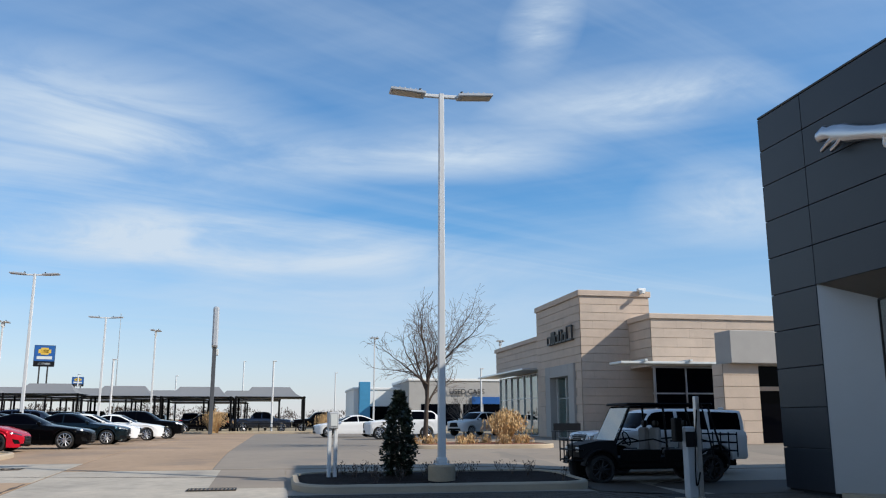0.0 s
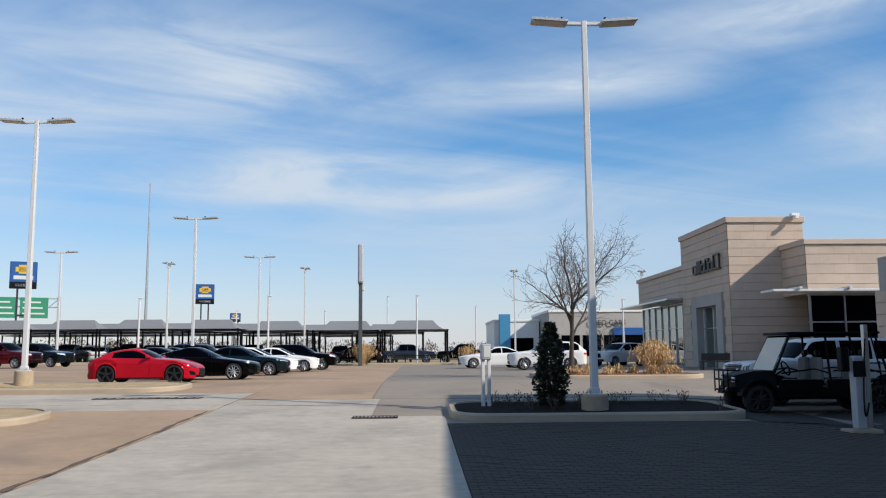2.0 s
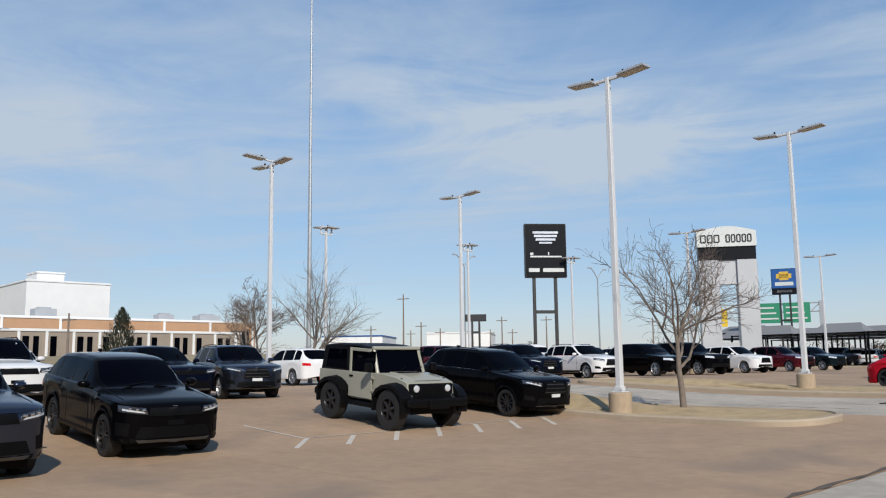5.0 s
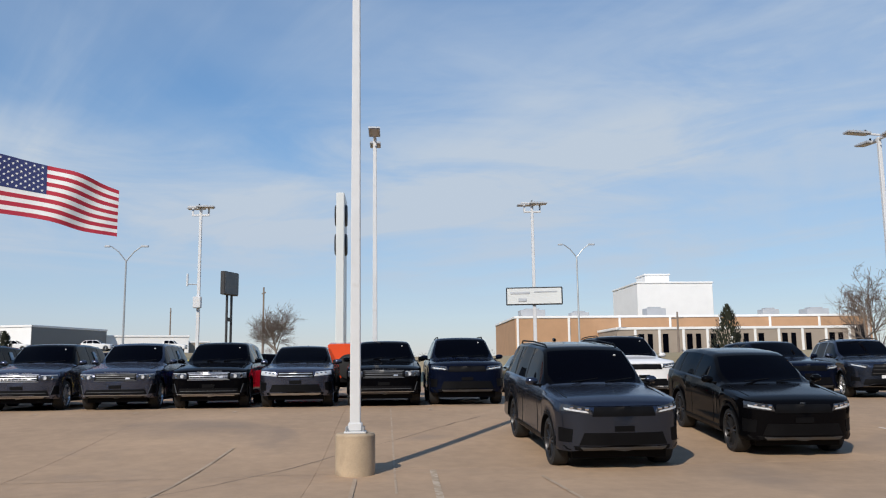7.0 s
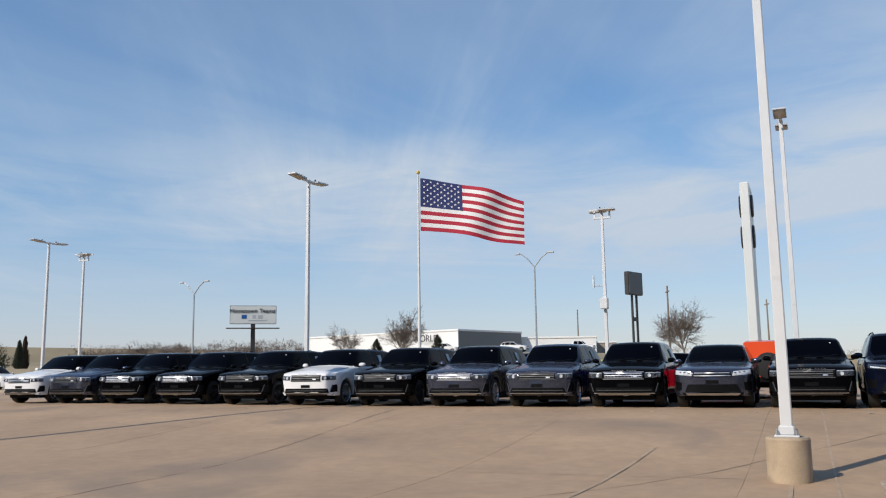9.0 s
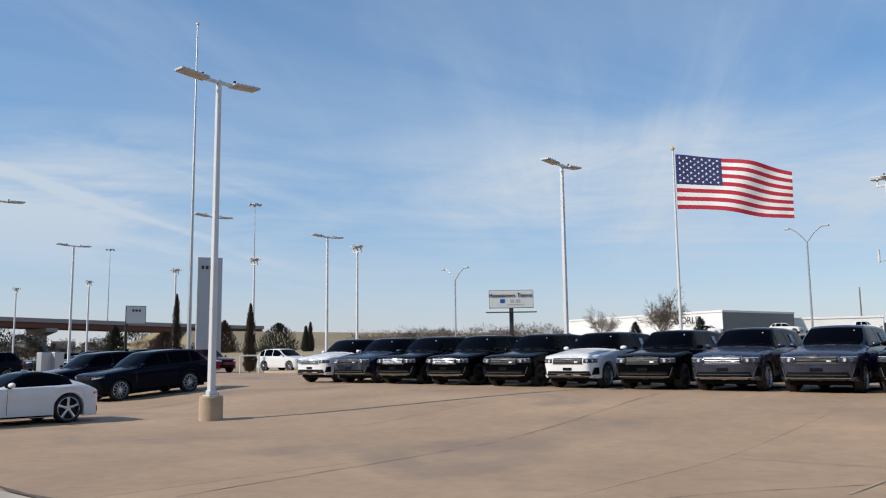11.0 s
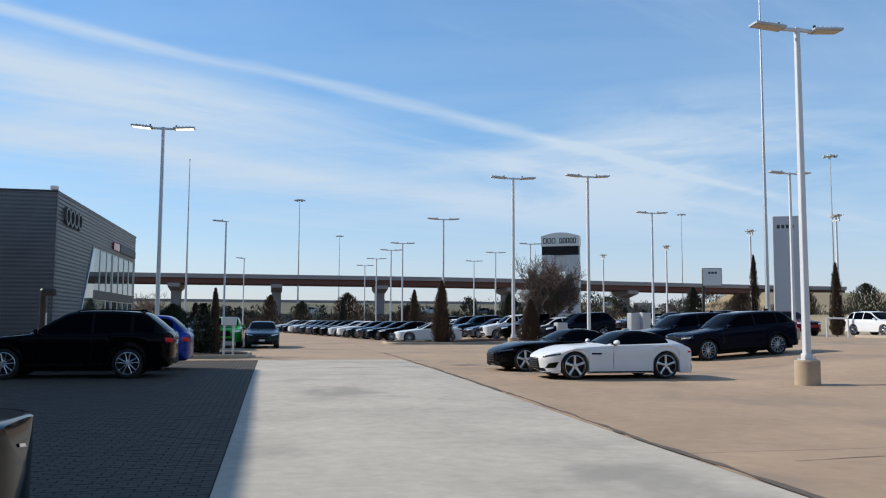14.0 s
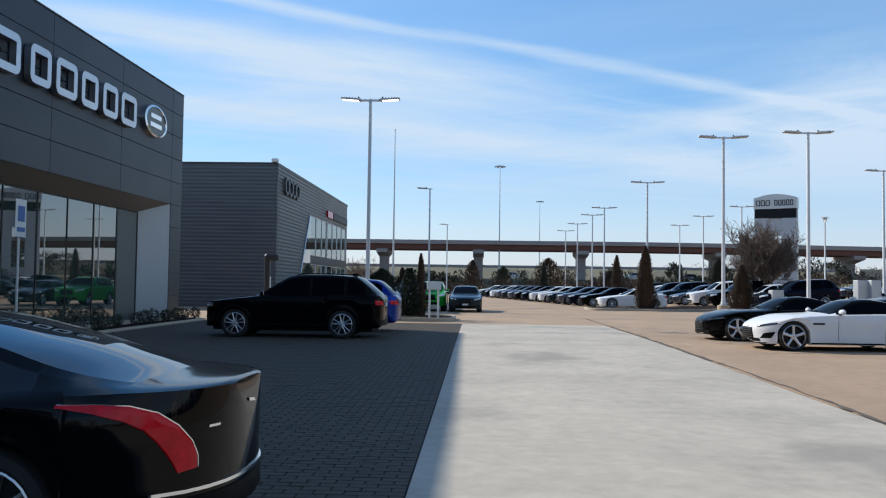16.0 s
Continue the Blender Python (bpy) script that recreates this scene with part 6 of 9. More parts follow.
def wheel(ob, x, y, c, rim_mat, far=False):
    r, w, q = c["wr"], 0.115, (1 if y > 0 else -1)
    R = c.get("rim", 0.745)
    yo = y
    def at(h):
        return yo + q * h
    n = 16 if far else 28
    s = Shape().lathe([(r * 0.66, at(-w * 1.6)), (r * 0.93, at(-w * 1.5)), (r, at(-w * 1.1)), (r, at(w * 0.35)), (r * 0.955, at(w * 0.72)), (r * (R + 0.06), at(w * 0.85)), (r * (R - 0.015), at(w * 0.72)), (r * (R - 0.045), at(w * 0.3)), (r * 0.66, at(-w * 0.3)), (0.0, at(-w * 0.32))], n, "y", (x, 0, r))
    tyre = part("tyre", s, M["tyre"], ob)
    s = Shape().lathe([(r * R, at(w * 0.74)), (r * (R - 0.035), at(w * 0.78)), (r * (R - 0.06), at(w * 0.6)), (r * (R - 0.07), at(-w * 0.2))], n, "y", (x, 0, r))
    spokes = c.get("spokes", 5)
    split = c.get("split", True)
    for k in range(spokes):
        a = 2 * math.pi * k / spokes + 0.3
        ux, uz = math.cos(a), math.sin(a)
        px, pz = -uz, ux
        for off in ((-0.035, 0.035) if split else (0.0,)):
            rows = []
            for rad, oo, hw, h in ((r * 0.10, off * 0.5, 0.020 if split else 0.036, 0.66), (r * 0.40, off * 1.1, 0.013 if split else 0.027, 0.60), (r * (R - 0.045), off * 2.0, 0.012 if split else 0.036, 0.68)):
                cx, cz = x + ux * rad + px * oo, r + uz * rad + pz * oo
                rows.append([(cx - px * hw, at(w * 0.1), cz - pz * hw), (cx - px * hw, at(w * (h - 0.08)), cz - pz * hw), (cx, at(w * h), cz), (cx + px * hw, at(w * (h - 0.08)), cz + pz * hw), (cx + px * hw, at(w * 0.1), cz + pz * hw)])
            s.grid(rows, smooth=False)
    s.lathe([(r * 0.17, at(w * 0.3)), (r * 0.15, at(w * 0.68)), (0.0, at(w * 0.70))], 12, "y", (x, 0, r))
    part("rim", s, rim_mat, tyre, "", 30)


SPECS = {}


def spec(kind, L, W, H, wb, wr, foh, sill, nose, hood, belt, deck, cowl, ws, rr, back, tumble, windows, front, crown=0.05, tail=None, roofline=None, nose_round=0.5, nose_power=3.6, tail_round=0.35, tail_power=4.0, flare=0.010, chin=0.10, gap=0.055, line=None, edge=1.0, **more):
    """Side view numbers: x is measured back from the front bumper."""
    X = lambda d: L / 2 - d
    c = dict(kind=kind, L=L, W=W, H=H, wr=wr, Ra=wr + gap, sill=sill, tumble=tumble, chin=chin, flare=flare, nose_round=nose_round, nose_power=nose_power, tail_round=tail_round, tail_power=tail_power, front=front, coarse=False)
    c["axles"] = (X(foh), X(foh + wb))
    tail = deck - 0.02 if tail is None else tail
    line = line or [(0, nose - 0.20), (0.02, nose - 0.12), (0.06, nose - 0.06), (0.13, nose - 0.02), (0.30, nose + 0.01), (cowl - 0.1, hood), (cowl + 0.7, belt), (back - 0.5, 0.5 * (belt + deck)), (back, deck), (L - 0.12 * edge, tail), (L - 0.05 * edge, tail - 0.04 * edge), (L - 0.015 * edge, tail - 0.11 * edge), (L, tail - 0.20)]
    line = sorted({round(d, 3): z for d, z in line if d <= L}.items())
    dd = np.linspace(0, L, 240)
    bz = np.interp(dd, [p[0] for p in line], [p[1] for p in line])
    mid = roofline or [(ws, H - 0.035), (ws + 0.5, H - 0.003), (0.5 * (ws + rr) + 0.2, H), (rr, H - 0.045)]
    up = [(0, 0.012), (0.35, crown), (cowl, crown + 0.01)]
    over = [(cowl, float(np.interp(cowl, dd, bz)) + crown + 0.01)] + mid + [(back, deck + 0.035)]
    rz = np.where(dd < cowl, bz + np.interp(dd, [p[0] for p in up], [p[1] for p in up]), np.where(dd < back, np.interp(dd, [p[0] for p in over], [p[1] for p in over]), bz + np.interp(dd, [back, L - 0.1, L], [0.035, 0.02, 0.012])))
    k = 13
    soft = np.convolve(np.pad(rz, k // 2, mode="edge"), np.ones(k) / k, mode="valid")
    inner = np.clip((dd - 0.35) / 0.1, 0, 1) * np.clip((L - 0.30 - dd) / 0.1, 0, 1)
    rz = np.maximum(rz + (soft - rz) * inner, bz + 0.010)
    c["belt_line"] = (list(X(dd)[::-1]), list(bz[::-1]))
    c["roof_line"] = (list(X(dd)[::-1]), list(rz[::-1]))
    c["windows"] = [(X(b), X(a)) for a, b in windows]
    c["cowl"], c["ws"], c["rr"], c["back"] = X(cowl), X(ws - 0.05), X(rr + 0.05), X(back)
    c["marks"] = [v for pair in c["windows"] for v in pair] + [c["cowl"], c["ws"], c["rr"], c["back"]]
    c["hood"], c["belt"], c["deck"], c["nose"], c["tail"] = hood, belt, deck, nose, tail
    c.update(more)
    SPECS[kind] = c


SPORT_LINE = [(0, 0.42), (0.03, 0.52), (0.10, 0.595), (0.25, 0.665), (0.50, 0.745), (0.88, 0.838), (1.30, 0.862), (1.72, 0.885), (2.40, 0.905), (3.20, 0.925), (3.60, 0.945), (3.92, 0.925), (4.14, 0.875), (4.30, 0.815), (4.41, 0.725), (4.48, 0.52)]
spec("range_rover", 5.00, 1.97, 1.78, 2.92, 0.385, 0.86, 0.31, 0.985, 1.14, 1.17, 1.18, 1.45, 2.12, 4.56, 4.93, 0.205, [(1.55, 2.93), (3.00, 3.88), (3.95, 4.62)], "grand", nose_round=0.50, nose_power=3.4, tail_round=0.25, tail_power=5, spokes=7, crown=0.065, dark_pillars=True)
spec("discovery", 4.97, 2.00, 1.86, 2.92, 0.390, 0.88, 0.34, 1.08, 1.17, 1.21, 1.22, 1.42, 2.15, 4.58, 4.93, 0.20, [(1.5, 2.88), (2.95, 3.82), (3.92, 4.60)], "suv", rails=True, nose_round=0.62, nose_power=3.1, crown=0.065, flare=0.014, spokes=5, dark_pillars=True, hood_lip=True)
spec("sport_suv", 4.82, 1.92, 1.66, 2.87, 0.385, 0.88, 0.31, 0.98, 1.08, 1.13, 1.17, 1.42, 2.22, 4.20, 4.74, 0.20, [(1.55, 2.88), (2.95, 3.82), (3.90, 4.32)], "suv", nose_round=0.60, nose_power=3.0, tail_round=0.45, tail_power=3.2, spokes=6, dark_pillars=True)
spec("crossover", 4.70, 1.86, 1.67, 2.72, 0.355, 0.92, 0.30, 0.98, 1.08, 1.10, 1.14, 1.35, 2.15, 4.08, 4.60, 0.19, [(1.5, 2.70), (2.77, 3.62), (3.70, 4.20)], "crossover", nose_round=0.65, nose_power=2.8, tail_round=0.45, tail_power=3.0, rails=True)
spec("long_suv", 5.05, 1.99, 1.76, 2.98, 0.395, 0.95, 0.30, 0.98, 1.11, 1.15, 1.20, 1.42, 2.38, 4.34, 4.95, 0.19, [(1.58, 3.00), (3.07, 3.96), (4.05, 4.58)], "suv", nose_round=0.65, nose_power=2.9, tail_round=0.40, tail_power=3.4, rails=True, spokes=5, dark_pillars=True)
spec("sedan", 4.78, 1.84, 1.44, 2.84, 0.335, 0.88, 0.22, 0.78, 0.93, 0.97, 1.02, 1.45, 2.35, 3.30, 4.20, 0.22, [(1.6, 2.80), (2.86, 3.90)], "sedan", nose_round=0.7, nose_power=2.8, tail_round=0.5, tail_power=3.0, tail=0.99)
spec("long_sedan", 5.25, 1.90, 1.45, 3.16, 0.365, 0.90, 0.22, 0.80, 0.94, 0.99, 1.04, 1.55, 2.50, 3.55, 4.78, 0.24, [(1.75, 3.10), (3.16, 4.30)], "sedan", nose_round=0.7, nose_power=2.8, tail_round=0.75, tail_power=2.3, tail=1.04, edge=0.3, panoroof=True)
spec("coupe", 4.70, 1.85, 1.39, 2.85, 0.350, 0.90, 0.20, 0.72, 0.88, 0.94, 1.00, 1.55, 2.45, 3.05, 4.40, 0.25, [(1.7, 3.55)], "sport", nose_round=0.75, nose_power=2.6, tail_round=0.5, tail_power=3.0, flare=0.018, tail=0.98)
spec("fastback", 4.48, 1.92, 1.31, 2.62, 0.362, 0.88, 0.17, 0.66, 0.86, 0.90, 0.86, 1.72, 2.45, 2.95, 4.26, 0.30, [(1.85, 3.62)], "sport", crown=0.05, line=SPORT_LINE, nose_round=0.95, nose_power=2.4, tail_round=0.55, tail_power=2.8, flare=0.030, gap=0.030, spokes=5, split=False, rim=0.80, waist=0.03, tail=0.86,
     roofline=[(2.42, 1.255), (2.70, 1.303), (3.00, 1.302), (3.35, 1.25), (3.8, 1.11)])
spec("zcoupe", 4.25, 1.845, 1.315, 2.55, 0.345, 0.83, 0.18, 0.66, 0.87, 0.92, 0.88, 1.50, 2.20, 2.70, 4.04, 0.28, [(1.60, 3.20)], "sport", line=[(d * 0.949, z + 0.015 * min(1, d)) for d, z in SPORT_LINE], nose_round=0.7, nose_power=2.7, tail_round=0.6, tail_power=2.6, flare=0.03, gap=0.035, rim=0.80, waist=0.03, spokes=5, split=False, tail=0.87,
     roofline=[(2.18, 1.26), (2.45, 1.31), (2.75, 1.305), (3.2, 1.23), (3.65, 1.09)])
spec("pickup", 5.85, 2.02, 1.92, 3.65, 0.405, 0.98, 0.46, 1.14, 1.24, 1.27, 1.27, 1.60, 2.20, 3.72, 3.98, 0.17, [(1.75, 2.86), (2.93, 3.72)], "grand", nose_round=0.40, nose_power=4.5, tail_round=0.15, tail_power=5)
spec("box_suv", 4.60, 1.90, 1.74, 2.85, 0.36, 0.82, 0.38, 1.10, 1.14, 1.15, 1.15, 1.32, 1.70, 4.52, 4.68, 0.10, [(1.42, 2.46), (2.56, 3.38), (3.48, 4.42)], "grand", nose_round=0.22, nose_power=4.5, tail_round=0.15, tail_power=5, spokes=5, crown=0.03)

PROTO = {}


def side_strip(ob, name, c, x0, x1, z0, z1, mat, out=0.006, lift=0.0):
    """A band along the flank, one on each side; lift: how far it climbs to its rear end."""
    for q in (1, -1):
        n, rows = max(2, int(abs(x1 - x0) / 0.15)), []
        for k in range(n + 1):
            x = x0 + (x1 - x0) * k / n
            up = lift * (1 - k / n)
            h = half_section(x, c)
            zs, ys = [p[1] for p in h[1:9]], [p[0] for p in h[1:9]]
            tall = [z0 + up + (z1 - z0) * v / 5 for v in range(6)]
            out_y = [float(np.interp(z, zs, ys)) for z in tall]
            rows.append([(x, q * (y + out), z) for y, z in zip(out_y, tall)] + [(x, q * (out_y[5] - 0.03), tall[5]), (x, q * (out_y[0] - 0.03), tall[0])])
        part(name, Shape().grid(rows, closed=True, smooth=False, caps=True), mat, ob)


# nose and tail furniture: name, material, corners (share of half width, metres from the nose height or the ground)
def nose_parts(c):
    w, n, s = c["W"] / 2, c["nose"], c["sill"]
    f = c["front"]
    if f == "sport":
        return dict(lamp=[(0.58, n - 0.085), (0.95, n - 0.005), (0.93, n + 0.045), (0.55, n - 0.045)], grille=(0.43, 0.37, n - 0.10, 0.29), low=(0.60, 0.66, s + 0.05, s + 0.13), fog=[(0.62, 0.30), (0.84, 0.31), (0.90, 0.47), (0.72, 0.43)])
    if f == "sedan":
        return dict(lamp=[(0.50, n - 0.13), (0.94, n - 0.05), (0.93, n + 0.025), (0.50, n - 0.035)], grille=(0.40, 0.30, n - 0.06, n - 0.34), low=(0.55, 0.62, s + 0.06, s + 0.16), fog=[(0.66, s + 0.08), (0.90, s + 0.10), (0.90, s + 0.20), (0.68, s + 0.18)])
    if f == "crossover":
        return dict(lamp=[(0.52, n - 0.17), (0.95, n - 0.09), (0.94, n + 0.00), (0.50, n - 0.07)], grille=(0.44, 0.34, n - 0.06, n - 0.36), low=(0.60, 0.66, s + 0.06, s + 0.22), fog=[(0.70, s + 0.16), (0.92, s + 0.18), (0.92, s + 0.30), (0.72, s + 0.26)])
    if f == "grand":
        return dict(lamp=[(0.56, n - 0.21), (0.96, n - 0.20), (0.95, n - 0.06), (0.56, n - 0.07)], grille=(0.52, 0.52, n - 0.06, n - 0.23), low=(0.74, 0.80, s + 0.08, s + 0.22), fog=[(0.82, s + 0.10), (0.975, s + 0.12), (0.97, s + 0.34), (0.88, s + 0.32)])
    return dict(lamp=[(0.50, n - 0.17), (0.95, n - 0.13), (0.94, n - 0.02), (0.54, n - 0.06)], grille=(0.50, 0.46, n - 0.06, n - 0.20), low=(0.62, 0.70, s + 0.10, s + 0.29), fog=[(0.80, s + 0.14), (0.96, s + 0.14), (0.96, s + 0.36), (0.78, s + 0.34)])


def bar_quad(w, wide, z0, z1):
    return [(-wide * w, z0), (wide * w, z0), (wide * w, z1), (-wide * w, z1)]


def build_car(kind, rims, far, trim=None):
    c = dict(SPECS[kind])
    c["coarse"] = far
    ob = thing("car")
    L, W, H = c["L"], c["W"], c["H"]
    w = W / 2
    body, roof, panes, pillars = shell(c)
    part("body", body, PAINT["white"], ob, "", 32)
    for (name, k, q), s in panes.items():
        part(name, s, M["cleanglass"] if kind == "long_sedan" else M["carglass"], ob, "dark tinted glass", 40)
    part("roof", roof, PAINT["white"], ob, "", 40)
    for s in pillars.values():
        part("pillar", s, M["black"] if c.get("dark_pillars") else PAINT["white"], ob, "", 40)
    if not far:
        part("underbody", Shape().box(-L / 2 + 0.30, -W / 2 + 0.24, 0.20, L / 2 - 0.30, W / 2 - 0.24, min(c["nose"], 0.75)), M["black"], ob)
    for xw in c["axles"]:
        for q in (1, -1):
            wheel(ob, xw, q * (w - 0.125 + w * c["flare"] * 0.8), c, M[rims], far)
    # nose
    d = nose_parts(c)
    n = c["nose"]
    for q in (1, -1):
        quad = [(y * w, z) for y, z in d["lamp"]]
        quad = quad if q > 0 else mirrored(quad)
        lamp = part("headlight", patch(c, quad, out=0.006, n=8), M["lamp"] if far or (trim and c["front"] == "suv") else M["lampgrey"] if c["front"] == "grand" else M["lampdark"], ob, "headlamp with a bright running light")
        a, b, e, g = quad
        inner = [(a[0] * 0.9 + b[0] * 0.1, a[1] * 0.8 + g[1] * 0.2), (b[0] * 0.88 + a[0] * 0.12, b[1] * 0.8 + e[1] * 0.2), (e[0] * 0.9 + g[0] * 0.1, e[1] * 0.5 + b[1] * 0.5), (g[0] * 0.9 + e[0] * 0.1, g[1] * 0.45 + a[1] * 0.55)]
        if c["front"] == "grand" and not far:
            # two dark-ringed projectors under a thin bright brow
            for f in (0.30, 0.66):
                y = (a[0] + (b[0] - a[0]) * f)
                z = 0.25 * (a[1] + b[1] + e[1] + g[1]) - 0.008
                ring = Shape().lathe([(0.0, 0.012), (0.026, 0.012), (0.034, 0.004), (0.046, 0.016), (0.050, 0.0)], 14, "x", (skin(c, y, z) + 0.004, y, z))
                part("projector", ring, M["lamp"] if f < 0.5 else M["chrome"], lamp)
            brow = [(g[0] * 0.96 + e[0] * 0.04, g[1] - 0.014), (e[0] * 0.97 + g[0] * 0.03, e[1] - 0.016), (e[0] * 0.97 + g[0] * 0.03, e[1] - 0.004), (g[0] * 0.96 + e[0] * 0.04, g[1] - 0.004)]
            part("running_light", patch(c, brow, out=0.011, n=6, m=1), M["lamp"], lamp)
        if c["front"] in ("suv", "crossover", "sedan") and not far:
            part("running_light", patch(c, inner, out=0.014, n=6, m=2), M["lamp"], lamp)
            for f in (0.18, 0.42, 0.66):
                y, z = a[0] + (b[0] - a[0]) * f, (a[1] + (b[1] - a[1]) * f) * 0.35 + (g[1] + (e[1] - g[1]) * f) * 0.65
                part("led_cell", Shape().box(-0.01, -0.032, -0.016, 0.012, 0.032, 0.016, 0.006, pose(skin(c, y, z) + 0.008, y, z)), M["chrome"], lamp)
        if not far:
            part("fog_intake", patch(c, [(y * w * q, z) for y, z in d["fog"]], out=0.005, n=4), M["black"], ob)
    wb, wt, zt, zb = d["grille"]
    grille = part("grille", patch(c, [(-wb * w, zb), (wb * w, zb), (wt * w, zt), (-wt * w, zt)], out=0.010, n=10, m=4), M["black"], ob, "dark grille")
    if not far:
        rows = 3 if c["front"] != "sport" else 5
        rows = (2 if trim else 0) if kind in ("discovery", "sport_suv") else rows
        bright = trim == "bright"
        for k in range(rows):
            z = zb + (zt - zb) * (k + 0.5) / rows
            u = wb + (wt - wb) * (k + 0.5) / rows
            part("grille_bar", patch(c, bar_quad(w, u * 0.93, z - 0.009, z + 0.009), out=0.018, n=8, m=1), M["steel"] if bright else M["satin"] if c["front"] == "grand" else M["darkmetal"], grille)
        if c["front"] == "grand":
            edge = M["steel"] if bright else M["satin"]
            part("grille_frame", patch(c, bar_quad(w, wb * 1.02, zb - 0.014, zb + 0.002), out=0.016, n=8, m=1), edge, grille)
            part("grille_frame", patch(c, bar_quad(w, wb * 1.02, zt - 0.002, zt + 0.012), out=0.016, n=8, m=1), edge, grille)
            # a slanted lattice between the bars
            mesh_web = Shape()
            for k in range(22):
                y0, y1 = (-wb + 2 * wb * k / 21.0) * w * 0.92, (-wb + 2 * wb * min(21, k + 1.6 if k % 2 else max(0, k - 1.6)) / 21.0) * w * 0.92
                zm = zb + 0.012
                mesh_web.tube((skin(c, y0, zm) + 0.014, y0, zm), (skin(c, y1, zt - 0.012) + 0.014, y1, zt - 0.012), 0.007 if bright else 0.004, None, 5)
            part("grille_lattice", mesh_web, M["steel"] if bright else M["gloss"], grille)
            # the name along the bonnet edge, kept as short plain studs
            studs = Shape()
            for k in range(10):
                if k != 5:
                    y = (-0.30 + 0.066 * k) * w
                    studs.box(-0.01, 0, 0, 0.008, 0.034, 0.018, 0, Matrix.Translation((skin(c, y, n - 0.02), y, n - 0.028)))
            part("name_strip", studs, M["steel"] if bright else M["satin"], ob)
            part("emblem", patch(c, [(0.25 * w, zb + 0.03), (0.37 * w, zb + 0.03), (0.36 * w, zb + 0.07), (0.26 * w, zb + 0.07)], out=0.026, n=3, m=2), M["steel"], grille)
            # upright bright blades at the bumper corners and a lip below the intake
            for q in (1, -1):
                part("corner_blade", patch(c, [(y * w * q, z) for y, z in ((0.805, c["sill"] + 0.11), (0.825, c["sill"] + 0.11), (0.895, c["sill"] + 0.34), (0.875, c["sill"] + 0.34))], out=0.013, n=2), M["satin"], ob)
            part("bumper_lip", patch(c, bar_quad(w, 0.80, c["sill"] + 0.062, c["sill"] + 0.080), out=0.016, n=12, m=1), M["steel"], ob)
            part("intake_bar", patch(c, bar_quad(w, 0.72, c["sill"] + 0.145, c["sill"] + 0.157), out=0.014, n=12, m=1), M["satin"], ob)
    if not far and c["front"] in ("grand", "suv", "crossover"):
        # the gap round the bonnet
        for q in (1, -1):
            pts = []
            for x in np.linspace(L / 2 - 0.42, c["cowl"] + 0.12, 8):
                h = half_section(float(x), c)
                pts.append((float(x), q * h[10][0], h[10][1] + 0.001))
            part("bonnet_gap", Shape().path(pts, 0.006, 5), M["black"], ob)
    wl, wh, z0, z1 = d["low"]
    part("bumper_intake", patch(c, [(-wh * w, z0), (wh * w, z0), (wl * w, z1), (-wl * w, z1)], out=0.006, n=10), M["black"], ob)
    if c["front"] in ("suv", "grand", "crossover") and not far:
        part("skid_plate", patch(c, [(-0.62 * w, z0 - 0.085), (0.62 * w, z0 - 0.085), (0.68 * w, z0 - 0.03), (-0.68 * w, z0 - 0.03)], out=0.020, n=8, m=2), M["steel"] if trim else M["satin"], ob)
    if not far and c["front"] in ("suv", "grand"):
        part("valance", patch(c, [(-0.86 * w, z0 - 0.075), (0.86 * w, z0 - 0.075), (0.92 * w, z0 - 0.012), (-0.92 * w, z0 - 0.012)], out=0.007, n=10, m=2), M["black"], ob)
    pz = z1 + 0.02 if c["front"] not in ("sport", "sedan") else z1 + 0.01
    if not far:
        part("front_plate", patch(c, [(-0.15, pz), (0.15, pz), (0.15, pz + 0.085), (-0.15, pz + 0.085)], out=0.016, n=4, m=1), M["plate"] if kind in ("crossover", "sedan") else M["black"], ob)
    # tail
    t, low = c["tail"], c["front"] in ("sport", "sedan")
    lt = [(0.52, t - 0.20), (0.965, t - 0.19), (0.96, t - 0.08), (0.50, t - 0.09)] if low else [(0.62, t - 0.25), (0.97, t - 0.24), (0.965, t - 0.12), (0.64, t - 0.14)]
    if kind == "fastback":
        lt = [(0.45, t - 0.15), (0.97, t - 0.15), (0.965, t - 0.10), (0.47, t - 0.10)]
